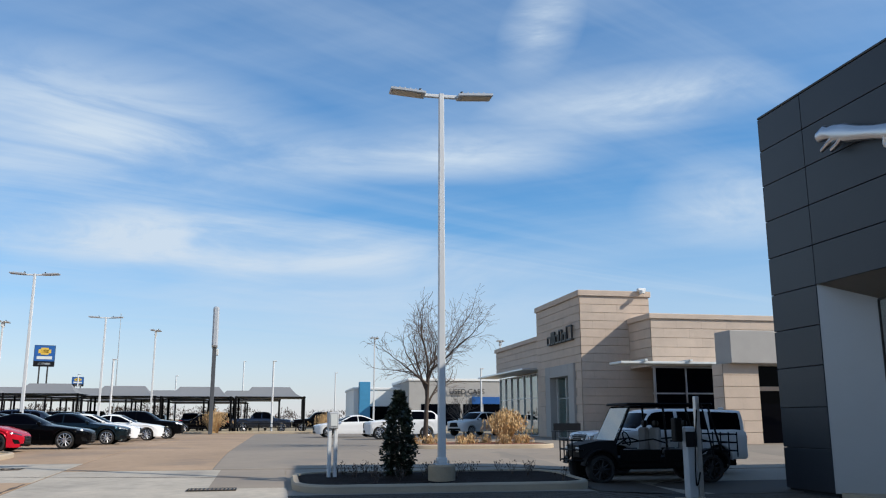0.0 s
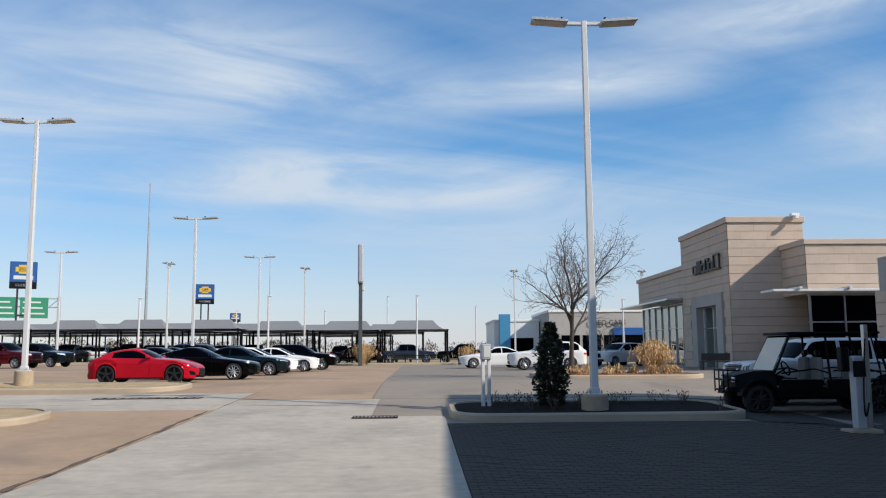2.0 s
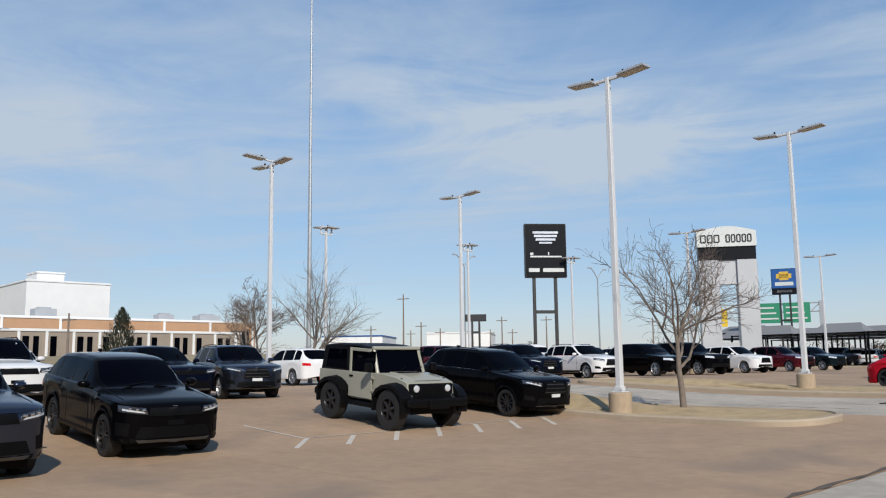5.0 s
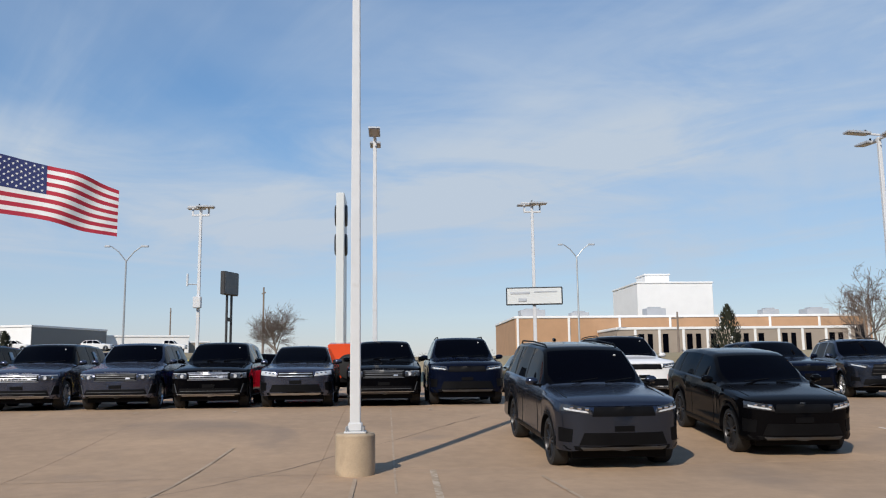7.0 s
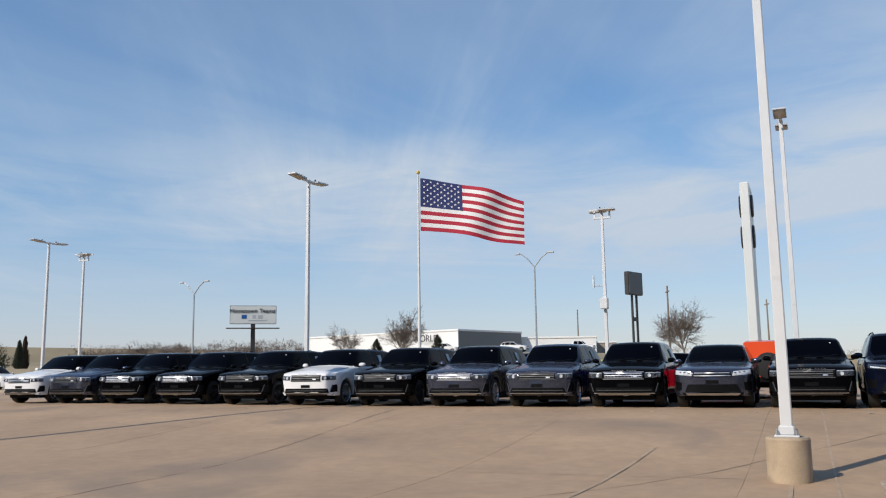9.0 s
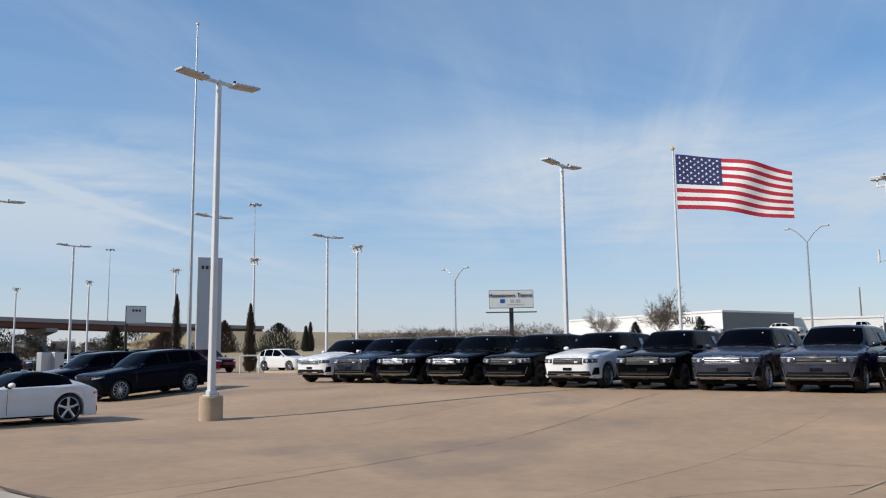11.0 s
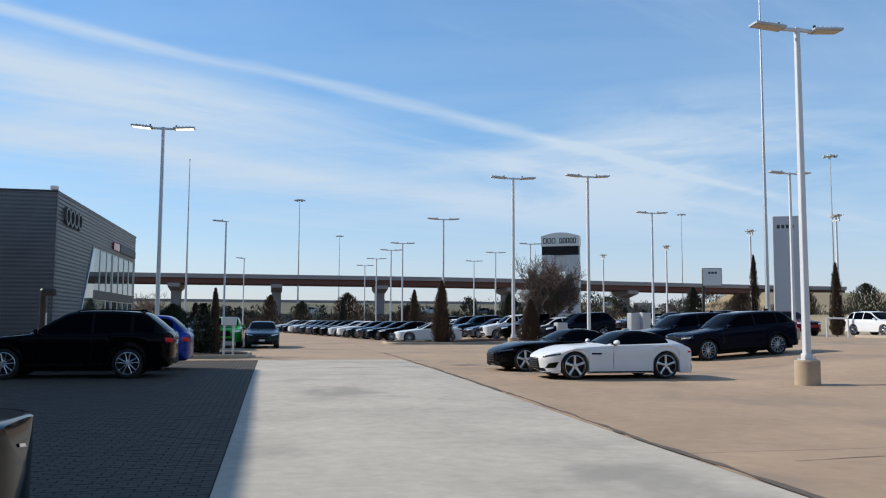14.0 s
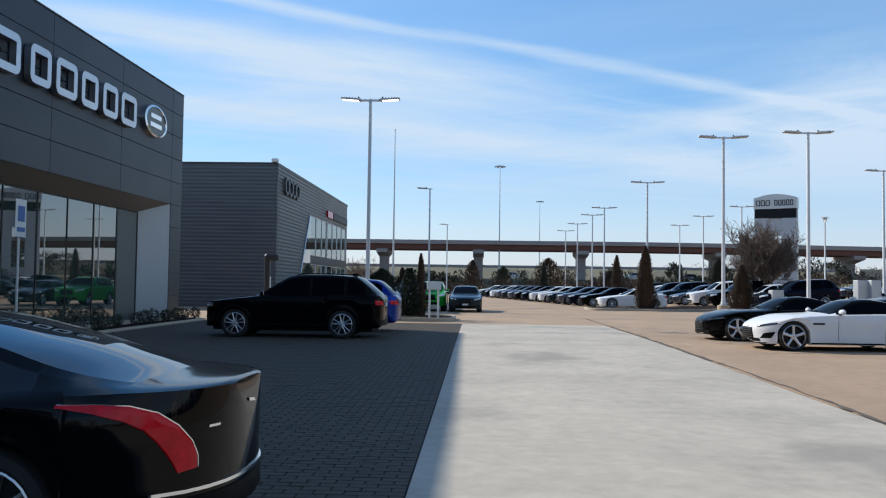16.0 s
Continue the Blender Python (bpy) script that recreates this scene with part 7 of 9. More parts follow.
    if kind != "long_sedan":
        for q in (1, -1):
            part("tail_light", patch(c, [(y * w * q, z) for y, z in lt], rear=True, out=0.008, n=6), M["tail"], ob, "red tail lamp")
    else:
        for q in (1, -1):
            # a claw-shaped lamp: along the shoulder, then down the corner
            claw = [(0.80, 0.974, 0.008), (0.60, 0.960, 0.026), (0.44, 0.932, 0.044), (0.33, 0.885, 0.056), (0.26, 0.815, 0.062), (0.215, 0.735, 0.060), (0.190, 0.660, 0.052), (0.178, 0.595, 0.040)]
            rows = []
            ts = np.linspace(0, len(claw) - 1, 36)
            claw = [tuple(float(np.interp(t, range(len(claw)), [p[i] for p in claw])) for i in range(3)) for t in ts]
            for k, (e, z, h) in enumerate(claw):
                e0, z0 = claw[max(0, k - 4)][:2]
                e1, z1 = claw[min(len(claw) - 1, k + 4)][:2]
                n2 = Vector((z1 - z0, e0 - e1)).normalized()
                row = []
                for v in (-1, -0.8, -0.4, 0.0, 0.4, 0.8, 1):
                    ee, zz = e + n2.x * v * h, z + n2.y * v * h
                    hs = half_section(ee - L / 2, c)
                    row.append((ee - L / 2, q * (float(np.interp(zz, [p[1] for p in hs[1:]], [p[0] for p in hs[1:]])) + (0.018 if abs(v) < 0.9 else 0.004)), zz))
                rows.append(row)
            lamp = part("tail_light", Shape().grid(rows), M["tail"], ob, "claw-shaped red tail lamp")
            edge = Shape()
            for a, b in zip(rows, rows[1:]):
                edge.tube(a[6], b[6], 0.005, 0.005, 5)
            part("lamp_trim", edge, M["chrome"], lamp, "thin chrome trim")
        part("badge", patch(c, [(0.46, 0.815), (0.55, 0.815), (0.55, 0.829), (0.46, 0.829)], rear=True, out=0.008, n=3, m=1), M["chrome"], ob)
        part("emblem", patch(c, [(-0.075, 0.885), (0.06, 0.900), (0.075, 0.922), (-0.045, 0.908)], rear=True, out=0.008, n=4, m=2), M["chrome"], ob)
        part("bumper_trim", patch(c, bar_quad(w, 0.86, 0.47, 0.49), rear=True, out=0.012, n=12, m=1), M["chrome"], ob)
    rz = (0.52 if kind == "long_sedan" else t - 0.34) if low else t - 0.30
    if kind != "long_sedan" and not far:
        part("rear_plate", patch(c, [(-0.155, rz), (0.155, rz), (0.155, rz + 0.11), (-0.155, rz + 0.11)], rear=True, out=0.012, n=3, m=1), M["plate"], ob)
    zs = c["sill"] + 0.08
    if not far:
        part("rear_bumper", patch(c, bar_quad(w, 0.84, zs, zs + 0.14), rear=True, out=0.010, n=10, m=2), M["black"], ob)
    # mirrors
    for q in (1, -1):
        mx = c["cowl"] - 0.30
        mz = float(np.interp(mx, *c["belt_line"])) + 0.09
        y = plan_width(mx, c) - 0.03
        s = Shape()
        rings = []
        for u, r in ((0.0, 0.45), (0.03, 0.85), (0.09, 1.0), (0.15, 0.92), (0.19, 0.62), (0.205, 0.2)):
            rings.append([(mx - 0.03 * u / 0.2 + 0.075 * r * (math.cos(a) if math.cos(a) > 0 else 0.55 * math.cos(a)), q * (y + u), mz + 0.068 * r * math.sin(a)) for a in np.arange(12) * math.pi / 6])
        s.grid(rings, closed=True, caps=True)
        m = part("mirror", s, PAINT["white"], ob, "", 50)
        if not far:
            part("mirror_glass", Shape().box(mx - 0.066, q * (y + 0.05), mz - 0.04, mx - 0.058, q * (y + 0.16), mz + 0.04, 0.003), M["chrome"], m)
            part("mirror_arm", Shape().box(mx - 0.03, q * (y - 0.09), mz - 0.08, mx + 0.03, q * (y + 0.07), mz - 0.045, 0.01), M["black"], m)
    if far:
        return ob
    # door gaps, handles, sill trim, arches
    seams = [c["cowl"] - 0.25] + [a - 0.03 for a, b in c["windows"]][:2]
    for x in seams:
        if all(abs(x - xw) > c["Ra"] + 0.03 for xw in c["axles"]):
            side_strip(ob, "door_gap", c, x - 0.005, x + 0.005, c["sill"] + 0.10, c["belt"] - 0.05, M["black"], 0.004)
    for a, b in c["windows"][:2]:
        if a > c["axles"][1] + 0.1:
            side_strip(ob, "door_handle", c, a + 0.06, a + 0.26, c["belt"] - 0.185, c["belt"] - 0.155, PAINT["white"], 0.020)
    x0, x1 = c["axles"][1] + c["Ra"] + 0.02, c["axles"][0] - c["Ra"] - 0.02
    side_strip(ob, "sill_trim", c, x0, x1, c["sill"] + 0.012, c["sill"] + (0.10 if not low else 0.05), M["black"], 0.006)
    if kind == "fastback":
        side_strip(ob, "side_vent", c, c["axles"][0] - c["Ra"] - 0.36, c["axles"][0] - c["Ra"] - 0.06, 0.665, 0.71, M["black"], 0.004)
        part("splitter", patch(c, [(-0.75 * w, 0.175), (0.75 * w, 0.175), (0.78 * w, 0.20), (-0.78 * w, 0.20)], out=0.03, n=10, m=1), M["black"], ob)
    if kind in ("range_rover", "sport_suv"):
        side_strip(ob, "side_vent", c, c["axles"][0] - c["Ra"] - 0.22, c["axles"][0] - c["Ra"] - 0.16, c["sill"] + 0.28, c["belt"] - 0.16, M["gloss"], 0.006)
    if c["front"] in ("suv", "crossover"):
        for q in (1, -1):
            for xw in c["axles"]:
                rows = []
                for k in range(13):
                    a = math.pi * k / 12
                    px = [xw + c["Ra"] * g * math.cos(a) for g in (0.985, 1.05)]
                    pz = [c["wr"] + c["Ra"] * g * math.sin(a) for g in (0.985, 1.05)]
                    w0, w1 = plan_width(px[0], c), plan_width(px[1], c)
                    rows.append([(px[0], q * (w0 * 0.9), pz[0]), (px[0], q * (w0 + 0.004), pz[0]), (px[1], q * (w1 + 0.002), pz[1]), (px[1], q * (w1 * 0.93), pz[1])])
                part("wheel_arch", Shape().grid(rows, smooth=False), M["black"], ob)
    if c.get("rails"):
        for q in (1, -1):
            y = q * (w - 0.085 - c["tumble"] - 0.07)
            xa, xb = c["ws"] - 0.25, c["rr"] + 0.1
            part("roof_rail", Shape().path([(xa, y, H - 0.05), (xa - 0.14, y, H + 0.008), ((xa + xb) / 2, y, H + 0.024), (xb + 0.12, y, H - 0.002), (xb, y, H - 0.07)], 0.016), M["black"], ob)
    if c.get("hood_lip"):
        rows = []
        for k in range(11):
            y = (-0.62 + 0.124 * k) * w
            rows.append([(skin(c, y, n - 0.045) + o, y, n - 0.045 + u) for o, u in ((0.004, -0.012), (0.014, 0.0), (-0.02, 0.02))])
        part("bonnet_lip", Shape().grid(rows), PAINT["white"], ob)
    if kind in ("range_rover", "discovery"):
        a, b = c["windows"][1]
        h = half_section(a + 0.35, c)
        y0, y1 = h[8][0], h[10][0]
        za, zb2 = h[8][1], h[10][1]
        s = Shape()
        pts = [((1 - v) * y0 + v * y1 + 0.036, (1 - v) * za + v * zb2) for v in (0.30, 0.75)]
        s.grid([[(x, y, z) for y, z in pts] + [(x, y - 0.02, z) for y, z in pts[::-1]] for x in (a + 0.27, a + 0.47)], closed=True, caps=True, smooth=False)
        part("window_sticker", s, M["paper"], ob, "white paper price sheet")
        x, y = c["ws"] + 0.10, 0.50
        z = float(np.interp(x + 0.03, *c["roof_line"])) + 0.010
        part("screen_tag", Shape().box(-0.012, -0.016, -0.008, 0.012, 0.016, 0.008, 0.0, pose(x, y, z, 0, 35, 0)), M["paper"], ob, "small pale tag")
    for v in (-0.45, 0.15):
        x0, x1 = c["cowl"] + 0.02, c["cowl"] - 0.10
        part("wiper", Shape().path([(x0 - 0.02, v, float(np.interp(x0, *c["roof_line"])) + 0.015), (x1, v + 0.50, float(np.interp(x1 + 0.03, *c["roof_line"])) + 0.02)], 0.009, 5), M["black"], ob)
    part("badge", patch(c, [(-0.04, zt + 0.014), (0.04, zt + 0.014), (0.04, zt + 0.024), (-0.04, zt + 0.024)], out=0.008, n=3, m=1), M["satin"], ob)
    part("antenna_fin", Shape().box(c["rr"] + 0.15, -0.022, H - 0.02, c["rr"] + 0.33, 0.022, H + 0.045, 0.02), PAINT["white"], ob)
    if kind == "crossover":
        # bright trim round the side glass
        for q in (1, -1):
            pts = []
            for x in np.linspace(c["windows"][-1][0], c["windows"][0][1], 12):
                h = half_section(float(x), c)
                pts.append((float(x), q * (h[8][0] + 0.004), h[8][1] + 0.004))
            part("window_trim", Shape().path(pts, 0.010, 5), M["chrome"], ob)
    return ob


KIND_WORDS = {"range_rover": "boxy luxury SUV", "discovery": "large SUV", "sport_suv": "sleek sporty SUV", "crossover": "mid-size crossover", "long_suv": "long three-row SUV", "sedan": "sedan", "long_sedan": "long luxury sedan",
              "coupe": "two-door coupe", "fastback": "low sports coupe", "zcoupe": "low fastback sports car", "pickup": "crew-cab pickup truck", "box_suv": "square-edged off-road SUV"}
CATEGORY = {"range_rover": "SUV", "discovery": "SUV", "sport_suv": "SUV", "crossover": "SUV", "long_suv": "SUV", "sedan": "car", "long_sedan": "car", "coupe": "sports car", "fastback": "sports car", "zcoupe": "sports car", "pickup": "pickup truck", "box_suv": "SUV"}


def place_car(kind, x, y, turn, colour, rims="rim", far=False, roof=None, where="parked on the lot", group="cars on the lot", z=None, trim=None):
    """turn: where the nose points, degrees from +x."""
    key = (kind, rims, far, trim)
    z = gz(x, y) if z is None else z
    c = SPECS[kind]
    a = radians(turn)
    dx, dy = math.cos(a) * 1.4, math.sin(a) * 1.4
    pitch = -math.degrees(math.atan2(gz(x + dx, y + dy) - gz(x - dx, y - dy), 2.8)) if z == gz(x, y) else 0
    m = pose(x, y, z - 0.005, 0, 0, turn) @ pose(0, 0, 0, 0, pitch, 0)
    if key not in PROTO:
        PROTO[key] = build_car(*key)
        ob = PROTO[key]
        ob.matrix_basis = m
    else:
        ob = copy_thing(PROTO[key], m)
    ob.name = {"pickup": "pickup_truck"}.get(kind, "suv" if CATEGORY[kind] == "SUV" else "car")
    for o in ob.children_recursive:
        if o.material_slots and o.data.materials[0] == PAINT["white"]:
            s = o.material_slots[0]
            s.link = "OBJECT"
            dark = roof if (roof and o.name.startswith(("roof", "pillar", "antenna"))) else colour
            s.material = PAINT[dark]
    tagged(ob, f"{COLOUR_WORDS[colour]} {KIND_WORDS[kind]} {where}", CATEGORY[kind], group)
    return ob


# ---- the parked cars, row by row ----
EAST = "parked nose-out in the front row"
W1 = [(-26.9, "white", "black", "bright"), (-24.6, "silver", "black", None), (-22.2, "black", None, "bright"), (-19.7, "black", None, "bright"), (-17.1, "black", None, None), (-14.6, "white", "black", None), (-12.05, "black", None, None),
      (-9.65, "silver", "black", "bright"), (-7.2, "silver", "grey", None), (-4.85, "black", None, "bright")]
for y, col, top, trim in W1:
    place_car("range_rover", -25.1, y, 2, col, "blackrim" if col == "black" else "rim", roof=top, trim=trim, where="in the long row", group="long row of SUVs")
place_car("sport_suv", -25.0, -2.58, 1, "silver", roof="black", trim="bright", where="in the long row", group="long row of SUVs")
place_car("range_rover", -25.1, -0.25, 0, "black", "blackrim", where="in the long row", group="long row of SUVs")
place_car("discovery", -25.2, 1.95, 0, "navy", "blackrim", where="in the long row", group="long row of SUVs")
place_car("discovery", -25.2, 6.7, 0, "white", roof="black", where="in the long row", group="long row of SUVs")
place_car("sport_suv", -25.2, 11.3, 0, "navy", "blackrim", where="in the long row", group="long row of SUVs")
place_car("crossover", -25.0, 13.9, -12, "grey", where="in the long row", group="long row of SUVs")
place_car("discovery", -15.9, 3.40, 3, "grey", "blackrim", roof="black", where="standing alone near the lamp post")
place_car("sport_suv", -16.7, 6.9, -2, "black", "blackrim", where="beside a grey SUV")
place_car("crossover", -16.75, 17.4, -3, "black", "blackrim", where="beside a khaki off-roader")
N_ROW = [(29.4, "crossover", "navy"), (34.0, "crossover", "white"), (39.8, "long_suv", "black"), (44.0, "discovery", "black"), (49.5, "crossover", "white"), (55.5, "crossover", "maroon"), (60.6, "crossover", "slate")]
for y, kind, col in N_ROW:
    place_car(kind, -26.4, y, -14, col, far=y > 36, where="in the far row of parked cars", group="far row of cars")
place_car("zcoupe", -10.35, 33.4, -1, "red", "blackrim", where="at the end of a row", group="row by the north island")
place_car("coupe", -9.1, 37.0, 0, "black", where="beside a red sports car", group="row by the north island")
place_car("sedan", -8.8, 43.4, 0, "slate", where="in a row of parked cars", group="row by the north island")
place_car("sedan", -8.9, 47.6, 0, "white", far=True, where="in a row of parked cars", group="row by the north island")
place_car("sedan", -8.2, 51.6, 0, "white", far=True, where="in a row of parked cars", group="row by the north island")
place_car("crossover", -7.6, 56.0, 0, "black", far=True, where="in a row of parked cars", group="row by the north island")
for k, (kind, col) in enumerate([("sedan", "navy"), ("sedan", "black"), ("crossover", "grey"), ("sedan", "slate"), ("sedan", "white"), ("crossover", "black")]):
    place_car(kind, -13.9, 44.5 + 3.0 * k, 180, col, far=True, where="backed up to a row of cars", group="row by the north island")
for o in place_car("fastback", -9.1, -22.6, 1, "white", where="with a black roof, broadside by the drive").children:
    if o.name.startswith("roof"):
        o.material_slots[0].material = PAINT["black"]
place_car("fastback", -8.75, -26.0, 2, "black", where="behind a white sports coupe")
place_car("sport_suv", -17.0, -29.6, 2, "navy", where="beside two sports coupes")
place_car("sport_suv", -16.6, -33.0, 2, "navy", where="beside a dark SUV")
place_car("long_suv", 5.2, -24.4, 0, "black", where="in shade on the pavers")
place_car("crossover", 4.9, -27.6, 0, "blue", far=True, where="behind a black SUV on the pavers")
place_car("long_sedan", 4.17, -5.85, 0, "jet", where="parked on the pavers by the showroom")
place_car("sedan", 0.7, -48.4, 90, "slate", where="facing out at the end of a lane")
place_car("crossover", 2.75, -49.5, 90, "green", far=True, where="beside a dark sedan")
for k, (kind, col) in enumerate([("sedan", "silver"), ("crossover", "pearl"), ("sedan", "black"), ("sedan", "white")]):
    place_car(kind, 4.4 + 0.3 * k, -55.0 - 4.6 * k, 90 if k % 2 else 75, col, far=True, where="in the south lot", group="cars in the south lot")
S_COLS = ["white", "black", "navy", "silver", "slate", "white", "pearl", "navy", "black", "silver", "slate", "silver", "white", "navy", "black", "white"]
for k, col in enumerate(S_COLS):
    kind = "sedan" if k != 0 else "coupe"
    place_car(kind, -10.4 + 0.55 * k, -58.0 - 3.0 * k - (1.4 if k else 0), 2, col, far=True, where="in the south lot", group="cars in the south lot")
for k in range(9):
    place_car(("crossover", "sedan", "crossover")[k % 3], -18.5 + 0.3 * k, -50.0 - 4.0 * k, 3, ("navy", "pearl", "black", "white", "silver", "slate", "black", "white", "navy")[k], far=True, where="in the south lot", group="cars in the south lot")
for k in range(8):
    place_car(("crossover", "long_suv", "sedan")[k % 3], -30.5 - 0.6 * k, -52.0 - 3.6 * k, 3, ("white", "black", "slate", "silver", "navy", "white", "black", "grey")[k], far=True, where="in the south lot", group="cars in the south lot")
for k, (y, kind, col) in enumerate([(-6.2, "sedan", "blue"), (-3.4, "sedan", "red"), (-0.6, "crossover", "white"), (5.0, "sedan", "black"), (8.6, "crossover", "white"), (13.5, "crossover", "navy"), (-9.4, "crossover", "navy"), (-14.5, "sedan", "pearl"), (-12.0, "sedan", "black")]):
    place_car(kind, -31.8, y, 180, col, far=True, where="in the second row of cars", group="second row of cars")
place_car("sedan", -38.6, -8.6, 90, "yellow", far=True, where="behind the second row", group="second row of cars")
place_car("crossover", -38.6, -5.2, 90, "black", far=True, where="behind the second row", group="second row of cars")
for k in range(9):
    place_car(("crossover", "pickup", "long_suv")[k % 3], -34.0 - 0.2 * k, 22.0 + 4.4 * k, 180, ("white", "black", "maroon", "navy", "white", "black", "grey", "white", "black")[k], far=True, where="in the second row of cars", group="second row of cars")
place_car("crossover", 7.8, 51.0, 178, "white", far=True, where="across the north drive")
place_car("sedan", 5.2, 58.0, 186, "white", far=True, where="across the north drive")
place_car("crossover", 14.6, 61.0, 215, "pearl", far=True, where="outside the stone showroom")
place_car("crossover", 13.0, 78.0, 180, "white", far=True, where="across the north drive")
for k, (x, kind, col) in enumerate(((-12.6, "pickup", "white"), (-6.6, "long_suv", "black"), (-1.0, "pickup", "grey"), (4.9, "pickup", "black"))):
    place_car(kind, x, 86.6, 180 if k % 2 else 0, col, far=True, where="standing broadside under a carport", group="cars under the carports")
for k in range(9):
    place_car(("pickup", "long_suv", "pickup", "crossover")[k % 4], -41.5 + 3.1 * k, 87.5 + (k % 2) * 1.2, 90, ("black", "pearl", "grey", "white", "navy", "silver", "black", "white", "black", "grey", "pearl")[k % 11], far=True, where="under a fabric carport", group="cars under the carports")
for k in range(15):
    place_car(("pickup", "pickup", "long_suv")[k % 3], -52 + 3.6 * k, 98.5 + (k % 3) * 0.8, 90, ("black", "grey", "navy", "black", "white")[k % 5], far=True, where="under a fabric carport", group="cars under the carports")
for az, r, kind, col in ((108.8, 150, "long_suv", "white"), (104.5, 155, "pickup", "white"), (131.5, 128, "pickup", "white"), (135.0, 128, "pickup", "white"), (141.5, 68, "long_suv", "white"), (146.5, 66, "long_suv", "maroon"), (113.4, 150, "crossover", "white"), (128.6, 130, "crossover", "white")):
    x, y = far_point(az, r)
    place_car(kind, x, y, 92, col, far=True, where="on the road along the bank", group="cars on the road")
for x, kind, col, turn in ((-9.0, "crossover", "white", 180), (-38.0, "pickup", "pearl", 0), (-52.0, "long_suv", "silver", 180)):
    place_car(kind, x, -204.0, turn, col, far=True, where="on the frontage road below the bank", group="cars on the road", z=2.945)
place_car("box_suv", 10.9, 23.2, 180, "white", "blackrim", roof="white", where="parked behind a utility vehicle")


# ---- trees, shrubs, grasses ----
def bare_tree(x, y, h, spread_r, seed, trunk_r=0.09, limbs=6, first=0.28, depth=4, mat="bark", label="leafless young tree with fine reddish twigs", fork=4, name="tree", z=None, thin=0.0, up=0.07):
    rnd = random.Random(seed)
    ob = thing(name, (x, y, gz(x, y) + 0.06 if z is None else z), rnd.uniform(0, 360), label, "tree")
    trunk, limb, twig = Shape(), Shape(), Shape()

    def grow(p, d, length, r, level):
        n = 4 if level < 3 else 3
        pts = [p]
        for k in range(n):
            j = Vector((rnd.gauss(0, 1), rnd.gauss(0, 1), rnd.gauss(0, 1))) * (0.10 + 0.05 * level)
            d = (d + j + Vector((0, 0, up if level < 4 else 0.02))).normalized()
            pts.append(pts[-1] + d * length / n)
        target = trunk if level == 0 else limb if level < 3 else twig
        for k, (a, b) in enumerate(zip(pts, pts[1:])):
            ra, rb = max(thin, r * (1 - 0.55 * k / n)), max(thin * 0.8, r * (1 - 0.55 * (k + 1) / n))
            target.tube(a, b, ra, rb, 7 if level < 2 else 5 if level < 3 else 3, caps=False)
        if level >= depth:
            return
        kids = limbs if level == 0 else fork
        for k in range(kids):
            t = (0.45 if level == 0 else 0.25) + 0.75 * (k + rnd.random()) / kids * (0.75 if level else 0.72)
            i = min(n - 1, int(t * n))
            q = pts[i].lerp(pts[i + 1], t * n - i)
            a = rnd.uniform(0, 2 * math.pi) if level else 2 * math.pi * k / kids + rnd.uniform(-0.4, 0.4)
            side = Vector((math.cos(a), math.sin(a), 0))
            side = (side - d * side.dot(d)).normalized()
            tilt = rnd.uniform(0.45, 0.95) if level else rnd.uniform(0.55, 1.05)
            nd = (d * math.cos(tilt) + side * math.sin(tilt)).normalized()
            grow(q, nd, length * rnd.uniform(0.50, 0.72) if level else spread_r * rnd.uniform(0.9, 1.35), r * (0.52 if level else 0.55) * (1 - 0.35 * t), level + 1)
        grow(pts[-1], d, length * 0.55 if level else spread_r * 0.9, r * 0.45, level + 1)

    grow(Vector((0, 0, -0.1)), Vector((0, 0, 1)), h * (first + 0.12), trunk_r, 0)
    part("trunk", trunk, M[mat], ob, sharp=0)
    part("limb_frame", limb, M[mat], ob, sharp=0)
    part("crown", twig, M["twig"], ob, "fine bare twigs", sharp=0)
    return ob


bare_tree(-12.3, 20.0, 6.9, 1.62, 3, 0.095, 7, 0.24, label="leafless young tree on the dry grass island", thin=0.005)
bare_tree(6.6, 36.6, 7.9, 1.85, 14, 0.12, 8, 0.33, mat="darkbark", label="leafless tree on the red mulch island", fork=4, thin=0.006, up=0.10)
bare_tree(*far_point(59.9, 44), 6.2, 1.6, 21, 0.10, 6, 0.25, label="leafless tree behind the rows of cars")
bare_tree(*far_point(56.0, 42), 7.0, 2.0, 22, 0.12, 7, 0.22, label="leafless tree behind the rows of cars")
bare_tree(*far_point(59.4, 100), 9.5, 2.8, 23, 0.16, 7, 0.25, label="leafless tree beside the warehouse", thin=0.02)
bare_tree(*far_point(161.6, 61), 7.0, 2.05, 31, 0.20, 16, 0.13, label="dense round leafless tree full of twigs", fork=7, thin=0.013, up=0.22)
bare_tree(*far_point(97.7, 110), 8.0, 2.8, 41, 0.18, 9, 0.18, label="broad leafless tree beyond the bank", fork=5, thin=0.014)
bare_tree(*far_point(116.3, 120), 6.5, 2.8, 42, 0.18, 9, 0.16, label="broad leafless tree beyond the bank", fork=5, thin=0.014)
bare_tree(*far_point(120.3, 125), 5.0, 2.0, 43, 0.14, 8, 0.18, label="leafless tree beyond the bank", fork=4, thin=0.014)
bare_tree(*far_point(-172.3, 120), 5.5, 2.0, 44, 0.14, 8, 0.18, label="leafless tree before the overpass", fork=4, thin=0.014)
bare_tree(13.5, 60.0, 4.2, 1.1, 45, 0.06, 6, 0.25, label="small leafless tree by the stone showroom")


